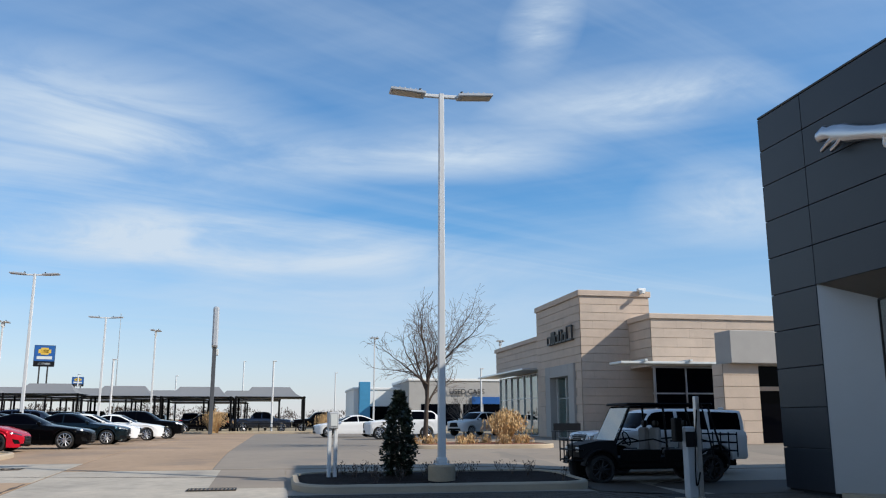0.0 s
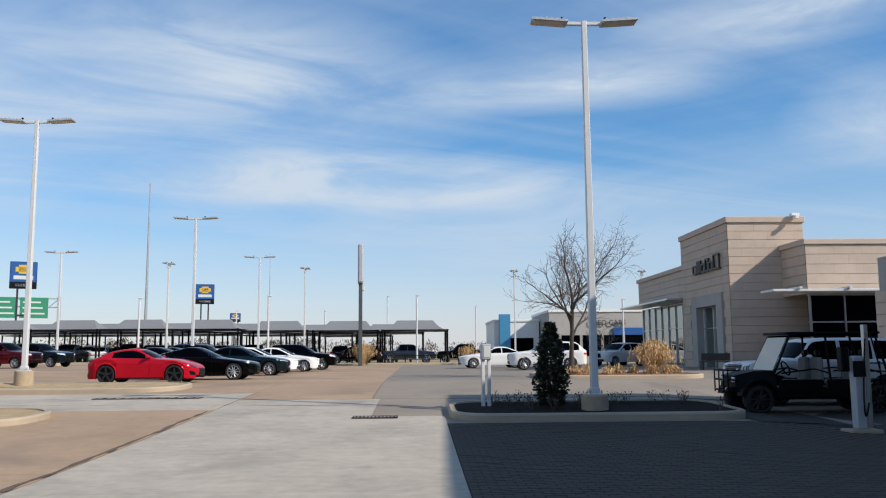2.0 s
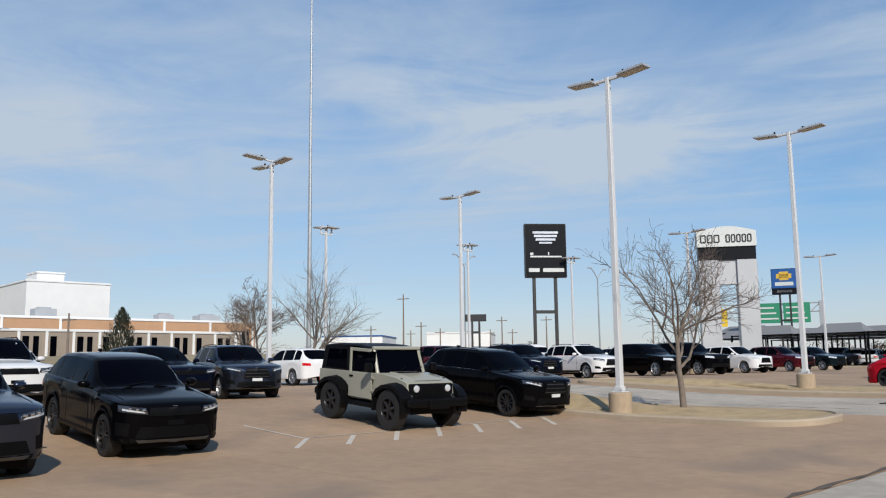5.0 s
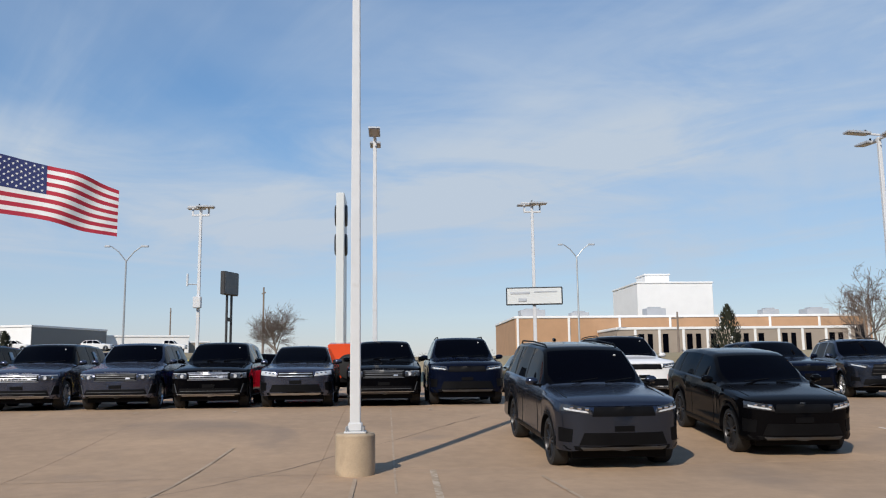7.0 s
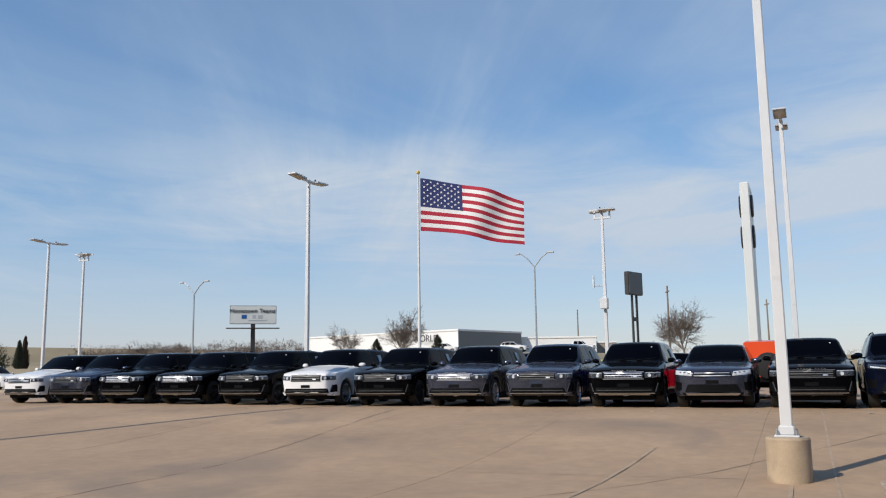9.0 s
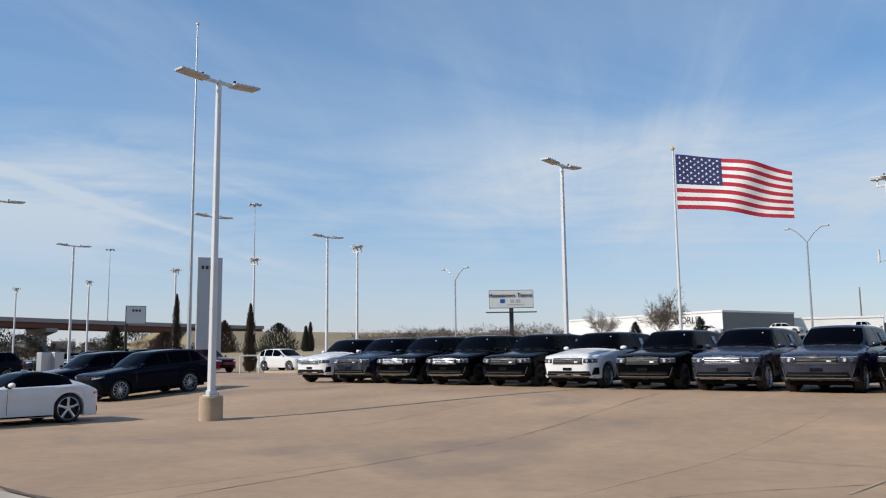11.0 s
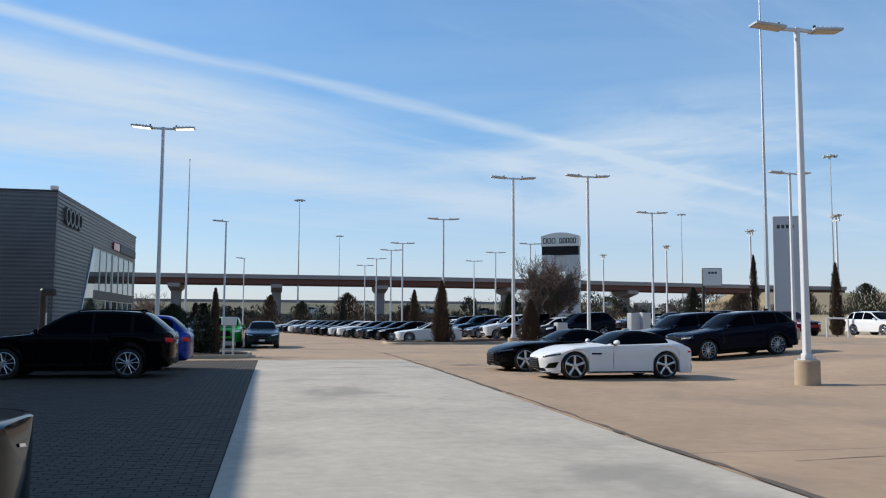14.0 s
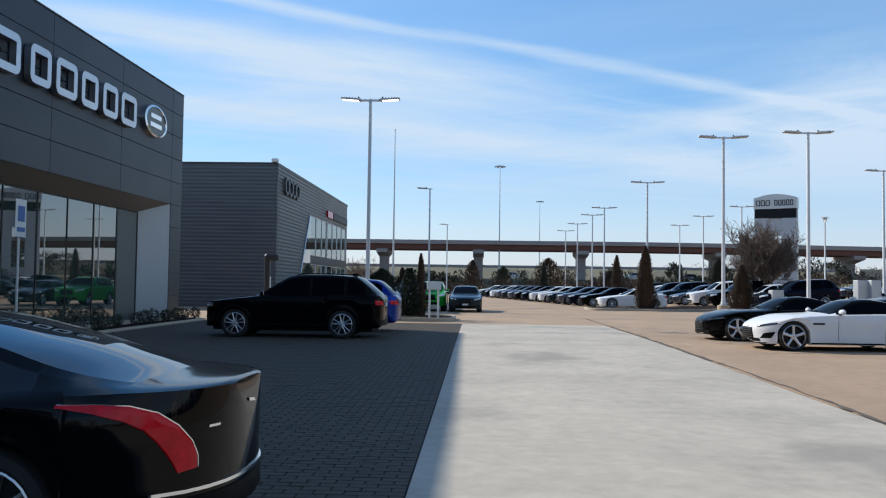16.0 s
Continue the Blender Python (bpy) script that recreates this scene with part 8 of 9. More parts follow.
def conifer(x, y, h, r, seed, mat="conifer", name="conifer", label="narrow dark upright conifer", lift=0.0, n=1500, leaf=0.085):
    rnd = random.Random(seed)
    ob = thing(name, (x, y, gz(x, y) + lift), 0, label, "tree")
    part("trunk", Shape().tube((0, 0, -0.1), (0, 0, h * 0.8), 0.06, 0.02, 7), M["bark"], ob)
    s = Shape()
    bumps = [(rnd.uniform(0, 6.28), rnd.uniform(0.1, 0.95), rnd.uniform(0.75, 1.18)) for _ in range(26)]
    for _ in range(n):
        t = rnd.random() ** 1.25
        a = rnd.uniform(0, 6.283)
        wide = (1 - t) ** 0.62 * (0.55 + 0.45 * min(1, t / 0.12)) * r
        for ba, bt, bs in bumps:
            if abs(t - bt) < 0.07 and abs((a - ba + 3.14) % 6.283 - 3.14) < 0.7:
                wide *= bs
        rr = wide * rnd.uniform(0.55, 1.06)
        p = Vector((rr * math.cos(a), rr * math.sin(a), 0.08 + t * h))
        up = Vector((math.cos(a) * 0.45, math.sin(a) * 0.45, 1)).normalized() * leaf * rnd.uniform(0.8, 1.7)
        sd = Vector((-math.sin(a), math.cos(a), rnd.uniform(-0.5, 0.5))).normalized() * leaf * 0.42
        s.face([p - up, p + sd, p + up, p - sd])
    part("foliage", s, M[mat], ob, sharp=0)
    return ob


conifer(*far_point(168.9, 55), 3.85, 0.85, 1, "rustconifer", lift=0.1, label="narrow brownish conifer on the mulch island", n=5200)
conifer(*far_point(162.9, 54), 2.6, 0.95, 8, "rustconifer", lift=0.0, label="low brownish conifer beside a bare tree", n=4200)
conifer(*far_point(148.5, 72), 6.2, 0.62, 2, "rustconifer", label="tall narrow conifer by the verge", n=3600)
conifer(*far_point(143.8, 62), 4.7, 0.60, 3, "rustconifer", lift=0.1, label="tall narrow conifer by the verge", n=3600)
for k, (az, el, r) in enumerate(((170.7, 0.033, 82), (164.2, 0.030, 88), (175.2, 0.030, 105), (175.5, 0.024, 95), (-179.7, 0.027, 130), (-173.5, 0.013, 60), (-174.9, 0.015, 72), (152.2, 0.036, 90), (149.2, 0.030, 110), (162.8, 0.012, 58), (145.5, 0.043, 120), (142.0, 0.040, 125), (139.9, 0.041, 125), (178.2, 0.02, 140), (171.0, 0.016, 120), (140.2, 0.036, 112))):
    x, y = far_point(az, r)
    conifer(x, y, el * r + 1.65 - gz(x, y), 0.7 + 0.014 * r * (k % 3), 50 + k, "conifer" if k % 2 else "rustconifer", label="dark conifer in the distance", n=2200, leaf=0.16)
conifer(*far_point(67.9, 112), 6.2, 2.6, 90, label="broad dark evergreen before the offices", n=1600, leaf=0.2, lift=-0.07)
conifer(*far_point(114.0, 118), 3.2, 1.5, 91, label="dark evergreen before the white store", n=900, leaf=0.18)
conifer(*far_point(118.1, 118), 3.0, 1.5, 92, label="dark evergreen before the white store", n=900, leaf=0.18)


def leafy_shrub(x, y, h, r, seed, label, mat="holly", n=1500, leaf=0.06):
    rnd = random.Random(seed)
    ob = thing("shrub", (x, y, gz(x, y) + 0.12), 0, label, "shrub")
    st = Shape()
    for k in range(7):
        a = k * 0.9
        st.path([(0.04 * math.cos(a), 0.04 * math.sin(a), -0.05), (0.25 * r * math.cos(a), 0.25 * r * math.sin(a), h * 0.5), (0.4 * r * math.cos(a + 0.4), 0.4 * r * math.sin(a + 0.4), h * 0.85)], 0.014, 5)
    part("stem_frame", st, M["bark"], ob)
    s = Shape()
    for _ in range(n):
        t = rnd.random()
        a = rnd.uniform(0, 6.283)
        wide = r * (0.62 + 0.38 * math.sin(math.pi * min(1, t * 1.05 + 0.08))) * (1 - 0.55 * max(0, t - 0.72) / 0.28) * (0.82 + 0.25 * math.sin(3 * a + 5 * t) * math.sin(9 * t + a))
        rr = wide * math.sqrt(rnd.uniform(0.12, 1.0)) * rnd.uniform(0.9, 1.1)
        p = Vector((rr * math.cos(a), rr * math.sin(a), 0.06 + t * h))
        u = Vector((math.cos(a) + rnd.gauss(0, 0.5), math.sin(a) + rnd.gauss(0, 0.5), rnd.gauss(0.2, 0.5))).normalized() * leaf * rnd.uniform(0.7, 1.4)
        v = u.cross(Vector((rnd.gauss(0, 1), rnd.gauss(0, 1), 1))).normalized() * leaf * 0.45
        s.face([p - u, p + v, p + u, p - v])
    part("foliage", s, M[mat], ob, sharp=0)
    return ob


leafy_shrub(3.15, 20.2, 1.88, 0.46, 5, "dark upright broadleaf evergreen shrub in the mulch island", n=3600)
leafy_shrub(3.0, -36.6, 2.0, 0.50, 6, "dark green broadleaf shrub beside a meter box", "holly", 2600, 0.08)
conifer(2.55, -37.2, 2.7, 0.30, 66, "rustconifer", label="thin brownish conifer behind a broadleaf shrub", n=2600)
for k in range(22):
    rnd = random.Random(k)
    x, y = 1.2 + 5.6 * rnd.random(), 18.8 + 2.3 * rnd.random()
    ob = thing("seedling", (x, y, gz(x, y) + 0.12), 0, "small wiry seedling in dark mulch", "plant", "seedlings in the mulch")
    s = Shape()
    for j in range(6):
        a = rnd.uniform(0, 6.28)
        s.path([(0, 0, -0.03), (0.05 * math.cos(a), 0.05 * math.sin(a), 0.12), (0.12 * math.cos(a), 0.12 * math.sin(a), 0.18 + 0.15 * rnd.random())], 0.005, 4)
    part("stem_frame", s, M["twig"], ob, sharp=0)
    s = Shape()
    for j in range(26):
        p = Vector((rnd.gauss(0, 0.08), rnd.gauss(0, 0.08), rnd.uniform(0.06, 0.32)))
        u = Vector((rnd.gauss(0, 1), rnd.gauss(0, 1), rnd.gauss(0, 1))).normalized() * 0.035
        v = u.cross(Vector((0, 0, 1))).normalized() * 0.016
        s.face([p - u, p + v, p + u, p - v])
    part("foliage", s, M["rustconifer"], ob, sharp=0)


def pampas(x, y, h, r, seed, n=520, label="big clump of straw-coloured ornamental grass"):
    rnd = random.Random(seed)
    ob = thing("grass_clump", (x, y, gz(x, y) + 0.10), 0, label, "ornamental grass", "clumps of ornamental grass")
    s = Shape()
    for _ in range(n):
        a, lean, hh = rnd.uniform(0, 6.283), abs(rnd.gauss(0, 0.55)), h * rnd.uniform(0.6, 1.08)
        b0 = Vector((math.cos(a), math.sin(a), 0)) * r * 0.28 * rnd.random()
        wd = Vector((0.15, 0.25, 0))
        pts = []
        for k in range(5):
            t = k / 4
            pts.append(b0 + Vector((math.cos(a), math.sin(a), 0)) * r * lean * (t ** 1.7) + wd * t * t * 0.6 * h * 0.4 + Vector((0, 0, hh * (t - 0.28 * lean * t * t))))
        sd = Vector((-math.sin(a + 0.6), math.cos(a + 0.6), 0)) * 0.011
        s.grid([[tuple(p - sd * (1.15 - t / 4)), tuple(p + sd * (1.15 - t / 4))] for t, p in enumerate(pts)], smooth=False)
        if rnd.random() < 0.30:
            for _ in range(7):
                p = pts[-1] + Vector((rnd.gauss(0, 0.03), rnd.gauss(0, 0.03), rnd.uniform(-0.22, 0.12)))
                u = Vector((rnd.gauss(0, 0.3), rnd.gauss(0, 0.3), 1)).normalized() * 0.07
                v = Vector((rnd.gauss(0, 1), rnd.gauss(0, 1), 0)).normalized() * 0.02
                s.face([p - u, p + v, p + u, p - v])
    part("blade_clump", s, M["straw"], ob, sharp=0)
    return ob


pampas(9.9, 35.6, 1.32, 0.80, 1, 1300)
pampas(-4.6, 73.0, 1.75, 1.3, 3, 700)
pampas(4.3, 73.0, 1.5, 0.9, 4, 420)
for k in range(9):
    pampas(5.8 + 0.62 * k + 0.1 * (k % 2), 34.5 + 0.5 * (k % 3), 0.30, 0.26, 20 + k, 110, "low tan tuft of grass in red mulch")


def scrub(name, spots, mat, label, n, size, slim=0.35):
    """Far brush, nobody could count: one mesh of many small leaves and twigs."""
    verts, faces = [], []
    rnd = random.Random(7)
    for x, y, h, w in spots:
        g = gz(x, y) - 0.3
        lobes = [(rnd.gauss(0, 0.45) * w, rnd.gauss(0, 0.45) * w, rnd.uniform(0.25, 0.80) * h, rnd.uniform(0.25, 0.55)) for _ in range(7)] + [(0, 0, 0.15 * h, 0.8)]
        for _ in range(n):
            lx, ly, lz, lr = rnd.choice(lobes)
            d = Vector((rnd.gauss(0, 1), rnd.gauss(0, 1), rnd.gauss(0, 1))).normalized() * (rnd.random() ** 0.4) * lr
            p = Vector((x + lx + d.x * w, y + ly + d.y * w, g + max(0.0, lz + d.z * h * 0.5)))
            u = Vector((rnd.gauss(0, 0.7), rnd.gauss(0, 0.7), 1)).normalized() * size * rnd.uniform(0.5, 1.4)
            v = Vector((rnd.gauss(0, 1), rnd.gauss(0, 1), rnd.gauss(0, 0.4))).normalized() * size * slim
            k = len(verts)
            verts += [p - u, p + v, p + u, p - v]
            faces.append((k, k + 1, k + 2, k + 3))
    me = bpy.data.meshes.new(name)
    me.from_pydata([tuple(v) for v in verts], [], faces)
    ob = part(name, me, M[mat], None, sharp=0)
    return tagged(ob, label, "brush", kind="stuff")


rnd = random.Random(12)
scrub("far_brush", [(*far_point(rnd.uniform(119, 137), rnd.uniform(170, 240)), rnd.uniform(2.5, 5), rnd.uniform(3, 7)) for _ in range(60)] + [(*far_point(rnd.uniform(84, 106), rnd.uniform(260, 330)), rnd.uniform(5, 8), rnd.uniform(4, 9)) for _ in range(26)], "twig", "bare brown brush along the highway", 420, 0.40, 0.12)
scrub("far_trees", [(*far_point(rnd.uniform(152, 200), rnd.uniform(176, 196)), rnd.uniform(3.0, 6.5), rnd.uniform(2.0, 4.5)) for _ in range(44)] + [(*far_point(rnd.uniform(138, 200), rnd.uniform(275, 330)), rnd.uniform(5, 9), rnd.uniform(5, 9)) for _ in range(50)], "conifer", "dark trees round the overpass", 480, 0.42)
scrub("overpass_brush", [(*far_point(rnd.uniform(150, 200), rnd.uniform(210, 245)), rnd.uniform(2.5, 5.5), rnd.uniform(3, 6)) for _ in range(50)], "twig", "brown brush below the overpass", 420, 0.40, 0.14)
scrub("lot_edge_brush", [(*far_point(rnd.uniform(140, 198), rnd.uniform(118, 172)), rnd.uniform(1.2, 3.2), rnd.uniform(1.5, 4.0)) for _ in range(90)], "rustconifer", "low dark brush beyond the south lot", 300, 0.26, 0.25)
scrub("horizon_trees", [(*far_point(rnd.uniform(-15, 75), rnd.uniform(380, 500)), rnd.uniform(5, 10), rnd.uniform(6, 14)) for _ in range(80)], "rustconifer", "far line of bare trees on the horizon", 240, 0.9, 0.2)


# ---- the flag ----
def big_flag():
    x, y = far_point(115.2, 100)
    g = gz(x, y) - 0.11
    ob = thing("flagpole", (x, y, g), 0, "very tall white flagpole with a large striped flag flying", "flagpole")
    top = 25.4 - g
    part("pole", Shape().tube((0, 0, 0), (0, 0, top), 0.20, 0.09, 12), M["pole"], ob)
    part("finial", Shape().lathe([(0.0, top - 0.1), (0.22, top + 0.1), (0.22, top + 0.3), (0.0, top + 0.5)], 12), M["gold"], ob)
    a = radians(115.2)
    right, away = Vector((math.cos(a), math.sin(a), 0)), Vector((-math.sin(a), math.cos(a), 0))

    def at(u, v, off=0.0):
        fly, hoist = 12.6, 6.5
        wave = 0.55 * u ** 0.8 * math.sin(7.5 * u + 1.6 * v) + 0.22 * u * math.sin(17 * u + 3 * v)
        drop = 2.7 * u ** 1.25 + 0.22 * math.sin(8 * u + 2.5 * v) * u
        p = right * (0.25 + fly * u * (1 - 0.03 * v * u) + 0.35 * u * v) + away * (wave + off) + Vector((0, 0, top - 0.5 - hoist * v * (1 - 0.12 * u) - drop))
        return p

    cloth = part("hoist_edge", Shape().grid([[tuple(at(0.0, v / 6, o)) for o in (-0.03, 0.03)] for v in range(7)]), M["flagwhite"], ob)

    def patch(name, u0, u1, v0, v1, mat, off, n=26, m=3):
        rows = [[tuple(at(u0 + (u1 - u0) * i / n, v0 + (v1 - v0) * j / m, off)) for j in range(m + 1)] for i in range(n + 1)]
        s = Shape().grid(rows)
        s.grid([[tuple(Vector(p) - away * 2 * off) for p in r] for r in rows])
        part(name, s, mat, ob, sharp=0)

    for k in range(13):
        patch("stripe", 0.0, 1.0, k / 13, (k + 1) / 13, M["flagred"] if k % 2 == 0 else M["flagwhite"], -0.012, 30, 1)
    patch("canton", 0.0, 0.40, 0.0, 7 / 13, M["flagblue"], -0.035, 12, 5)
    stars = Shape()
    for r in range(9):
        for c in range(6 if r % 2 == 0 else 5):
            u = (0.035 + 0.066 * c if r % 2 == 0 else 0.068 + 0.066 * c)
            v = (0.055 + 0.0538 * r)
            for off in (-0.06, 0.06):
                o = at(u, v, off)
                pts = []
                for j in range(10):
                    b = math.pi * j / 5
                    rad = 0.17 if j % 2 == 0 else 0.07
                    pts.append(o + right * rad * math.sin(b) + Vector((0, 0, rad * math.cos(b))))
                stars.face(pts)
    tagged(part("stars", stars, M["flagwhite"], ob, sharp=0), kind="stuff")


big_flag()


# ---- odd vehicles ----
def off_roader(x, y, turn, colour, top_mat, label):
    """A short square two-door off-roader with separate arches and big tyres."""
    ob = thing("off_roader", (x, y, gz(x, y)), turn, label, "SUV")
    P = PAINT[colour]
    b = Shape()
    side = [(-1.95, 0.55), (-1.98, 1.18), (0.36, 1.22), (0.60, 1.235), (1.25, 1.175), (1.60, 1.085), (1.66, 0.70), (1.55, 0.60)]
    rows = []
    for yv, k in ((-0.76, 0.97), (-0.74, 1.0), (0.74, 1.0), (0.76, 0.97)):
        rows.append([(px * (0.995 if abs(yv) > 0.75 else 1), yv * (0.97 if px > 0.5 else 1.0) * (1 - 0.08 * max(0, px - 0.4) / 1.3), pz * (0.992 if abs(yv) > 0.75 else 1)) for px, pz in side])
    b.grid(rows, closed=True, smooth=False, caps=True)
    part("body", b, P, ob)
    part("bonnet_bulge", Shape().grid([[(px, -0.44, pz - 0.03), (px, -0.38, pz + 0.022), (px, 0.38, pz + 0.022), (px, 0.44, pz - 0.03)] for px, pz in ((0.56, 1.235), (0.9, 1.21), (1.25, 1.178), (1.52, 1.10))]), P, ob)
    part("cowl_vent", Shape().box(0.66, -0.30, 1.22, 0.80, 0.30, 1.262, 0.01), M["black"], ob)
    for q in (1, -1):
        part("bonnet_catch", Shape().box(1.22, q * 0.60, 1.10, 1.36, q * 0.65, 1.165, 0.01), M["black"], ob)
    part("grille", Shape().box(1.56, -0.64, 0.70, 1.68, 0.64, 1.06, 0.03), M["black"] if colour == "khaki" else P, ob)
    for k in range(7):
        part("grille_slot", Shape().box(1.675, -0.33 + 0.105 * k - 0.03, 0.78, 1.69, -0.33 + 0.105 * k + 0.03, 1.04, 0.004), M["black"], ob)
    for q in (1, -1):
        part("headlight", Shape().lathe([(0.0, 1.72), (0.075, 1.70), (0.088, 1.66)], 16, "x", (0, q * 0.46, 0.95)), M["lamp"], ob, "round clear headlamp")
        part("indicator", Shape().lathe([(0.0, 1.70), (0.045, 1.69), (0.05, 1.66)], 10, "x", (0, q * 0.60, 0.78)), M["lampdark"], ob)
        part("tail_light", Shape().box(-2.02, q * 0.58, 0.80, -1.97, q * 0.74, 1.06, 0.01), M["tail"], ob)
        part("mirror", Shape().box(0.42, q * 0.88, 1.25, 0.56, q * 1.06, 1.46, 0.03), M["black"], ob)
        # arches
        for xw in (1.24, -1.18):
            s = Shape()
            rowsA = []
            for k in range(11):
                a = radians(-10 + 200 * k / 10)
                c, sn = math.cos(a), math.sin(a)
                cc = max(-1.05, min(1.05, c * 1.25))
                rowsA.append([(xw + 0.50 * cc, q * 0.70, 0.46 + 0.52 * max(-0.1, sn)), (xw + 0.50 * cc, q * 0.97, 0.44 + 0.50 * max(-0.1, sn)), (xw + 0.55 * cc, q * 0.97, 0.47 + 0.56 * max(-0.1, sn)), (xw + 0.55 * cc, q * 0.70, 0.49 + 0.58 * max(-0.1, sn))])
            s.grid(rowsA, closed=True, smooth=False, caps=True)
            part("wheel_arch", s, M["black"], ob, "broad black plastic arch")
        part("sill_step", Shape().box(-0.65, q * 0.70, 0.42, 0.65, q * 0.86, 0.52, 0.02), M["black"], ob)
        # door with window and handle
        d = part("door", Shape().box(-0.62, q * 0.752, 0.60, 0.36, q * 0.775, 1.20, 0.01), P, ob)
        part("door_frame", Shape().box(-0.62, q * 0.70, 1.18, -0.54, q * 0.765, 1.78, 0.01).box(-0.62, q * 0.70, 1.70, 0.24, q * 0.75, 1.78, 0.01), P, ob)
        part("door_glass", Shape().box(-0.55, q * 0.70, 1.18, 0.40, q * 0.735, 1.72), M["carglass"], ob, "dark tinted glass")
        part("door_handle", Shape().box(-0.56, q * 0.775, 1.08, -0.42, q * 0.80, 1.12, 0.006), M["black"], d)
        for z in (0.78, 1.08):
            part("hinge", Shape().box(0.34, q * 0.765, z, 0.46, q * 0.79, z + 0.05, 0.006), P, d)
        part("screen_post", Shape().tube((0.50, q * 0.69, 1.16), (0.24, q * 0.66, 1.80), 0.045, 0.04, 8), P, ob)
    part("windscreen", Shape().grid([[(0.50, -0.66, 1.18), (0.50, 0.66, 1.18)], [(0.25, -0.64, 1.78), (0.25, 0.64, 1.78)]], smooth=False).grid([[(0.48, -0.66, 1.18), (0.48, 0.66, 1.18)], [(0.23, -0.64, 1.78), (0.23, 0.64, 1.78)]], smooth=False), M["carglass"], ob, "dark flat windscreen")
    part("screen_frame", Shape().box(0.20, -0.70, 1.76, 0.32, 0.70, 1.84, 0.02), P, ob)
    top = Shape()
    prof = [(0.28, 1.80), (-0.3, 1.86), (-1.2, 1.86), (-1.80, 1.80), (-1.95, 1.20)]
    top.grid([[(px, -0.72, pz - 0.04), (px, -0.66, pz), (px, 0.66, pz), (px, 0.72, pz - 0.04)] for px, pz in prof])
    part("top", top, top_mat, ob, "folded black soft top")
    for q in (1, -1):
        s = Shape()
        s.face([(-0.62, q * 0.722, 1.18), (-0.62, q * 0.722, 1.80), (-1.2, q * 0.722, 1.82), (-1.80, q * 0.722, 1.76), (-1.95, q * 0.722, 1.18)])
        part("top_side", s, top_mat, ob)
        s = Shape()
        s.face([(-0.80, q * 0.728, 1.24), (-0.80, q * 0.728, 1.72), (-1.62, q * 0.728, 1.70), (-1.74, q * 0.728, 1.24)])
        part("quarter_window", s, M["carglass"], ob)
    part("bumper", Shape().box(1.72, -0.88, 0.56, 1.96, 0.88, 0.74, 0.04).box(1.90, -0.30, 0.52, 2.02, 0.30, 0.74, 0.03), M["black"], ob)
    part("rear_bumper", Shape().box(-2.15, -0.80, 0.52, -1.98, 0.80, 0.70, 0.03), M["black"], ob)
    part("spare_wheel", Shape().lathe([(0.0, -2.24), (0.25, -2.26), (0.40, -2.22), (0.41, -2.04), (0.2, -2.0)], 24, "x", (0, 0, 1.05)), M["tyre"], ob)
    part("chassis", Shape().box(-1.9, -0.60, 0.38, 1.7, 0.60, 0.62, 0.02), M["black"], ob)
    part("axle", Shape().tube((1.24, -0.7, 0.42), (1.24, 0.7, 0.42), 0.06, 0.06, 8).tube((-1.18, -0.7, 0.42), (-1.18, 0.7, 0.42), 0.06, 0.06, 8), M["black"], ob)
    c = dict(wr=0.465, spokes=6, split=False, rim=0.58)
    for xw in (1.24, -1.18):
        for q in (1, -1):
            wheel(ob, xw, q * 0.84, c, M["blackrim"])
    for v in (-0.2, 0.3):
        part("wiper", Shape().path([(0.53, v, 1.20), (0.46, v + 0.35, 1.36)], 0.010, 5), M["black"], ob)
    slope = math.atan2(gz(x + 1.2 * math.cos(radians(turn)), y) - gz(x - 1.2 * math.cos(radians(turn)), y), 2.4)
    ob.matrix_basis = pose(x, y, gz(x, y), 0, 0, turn) @ pose(0, 0, 0, 0, -math.degrees(slope), 0)
    return ob


off_roader(-16.4, 13.3, -3, "khaki", M["black"], "khaki two-door off-roader with a black soft top")
off_roader(-30.5, -1.45, 180, "orange", PAINT["orange"], "orange-red off-roader behind the row of SUVs")


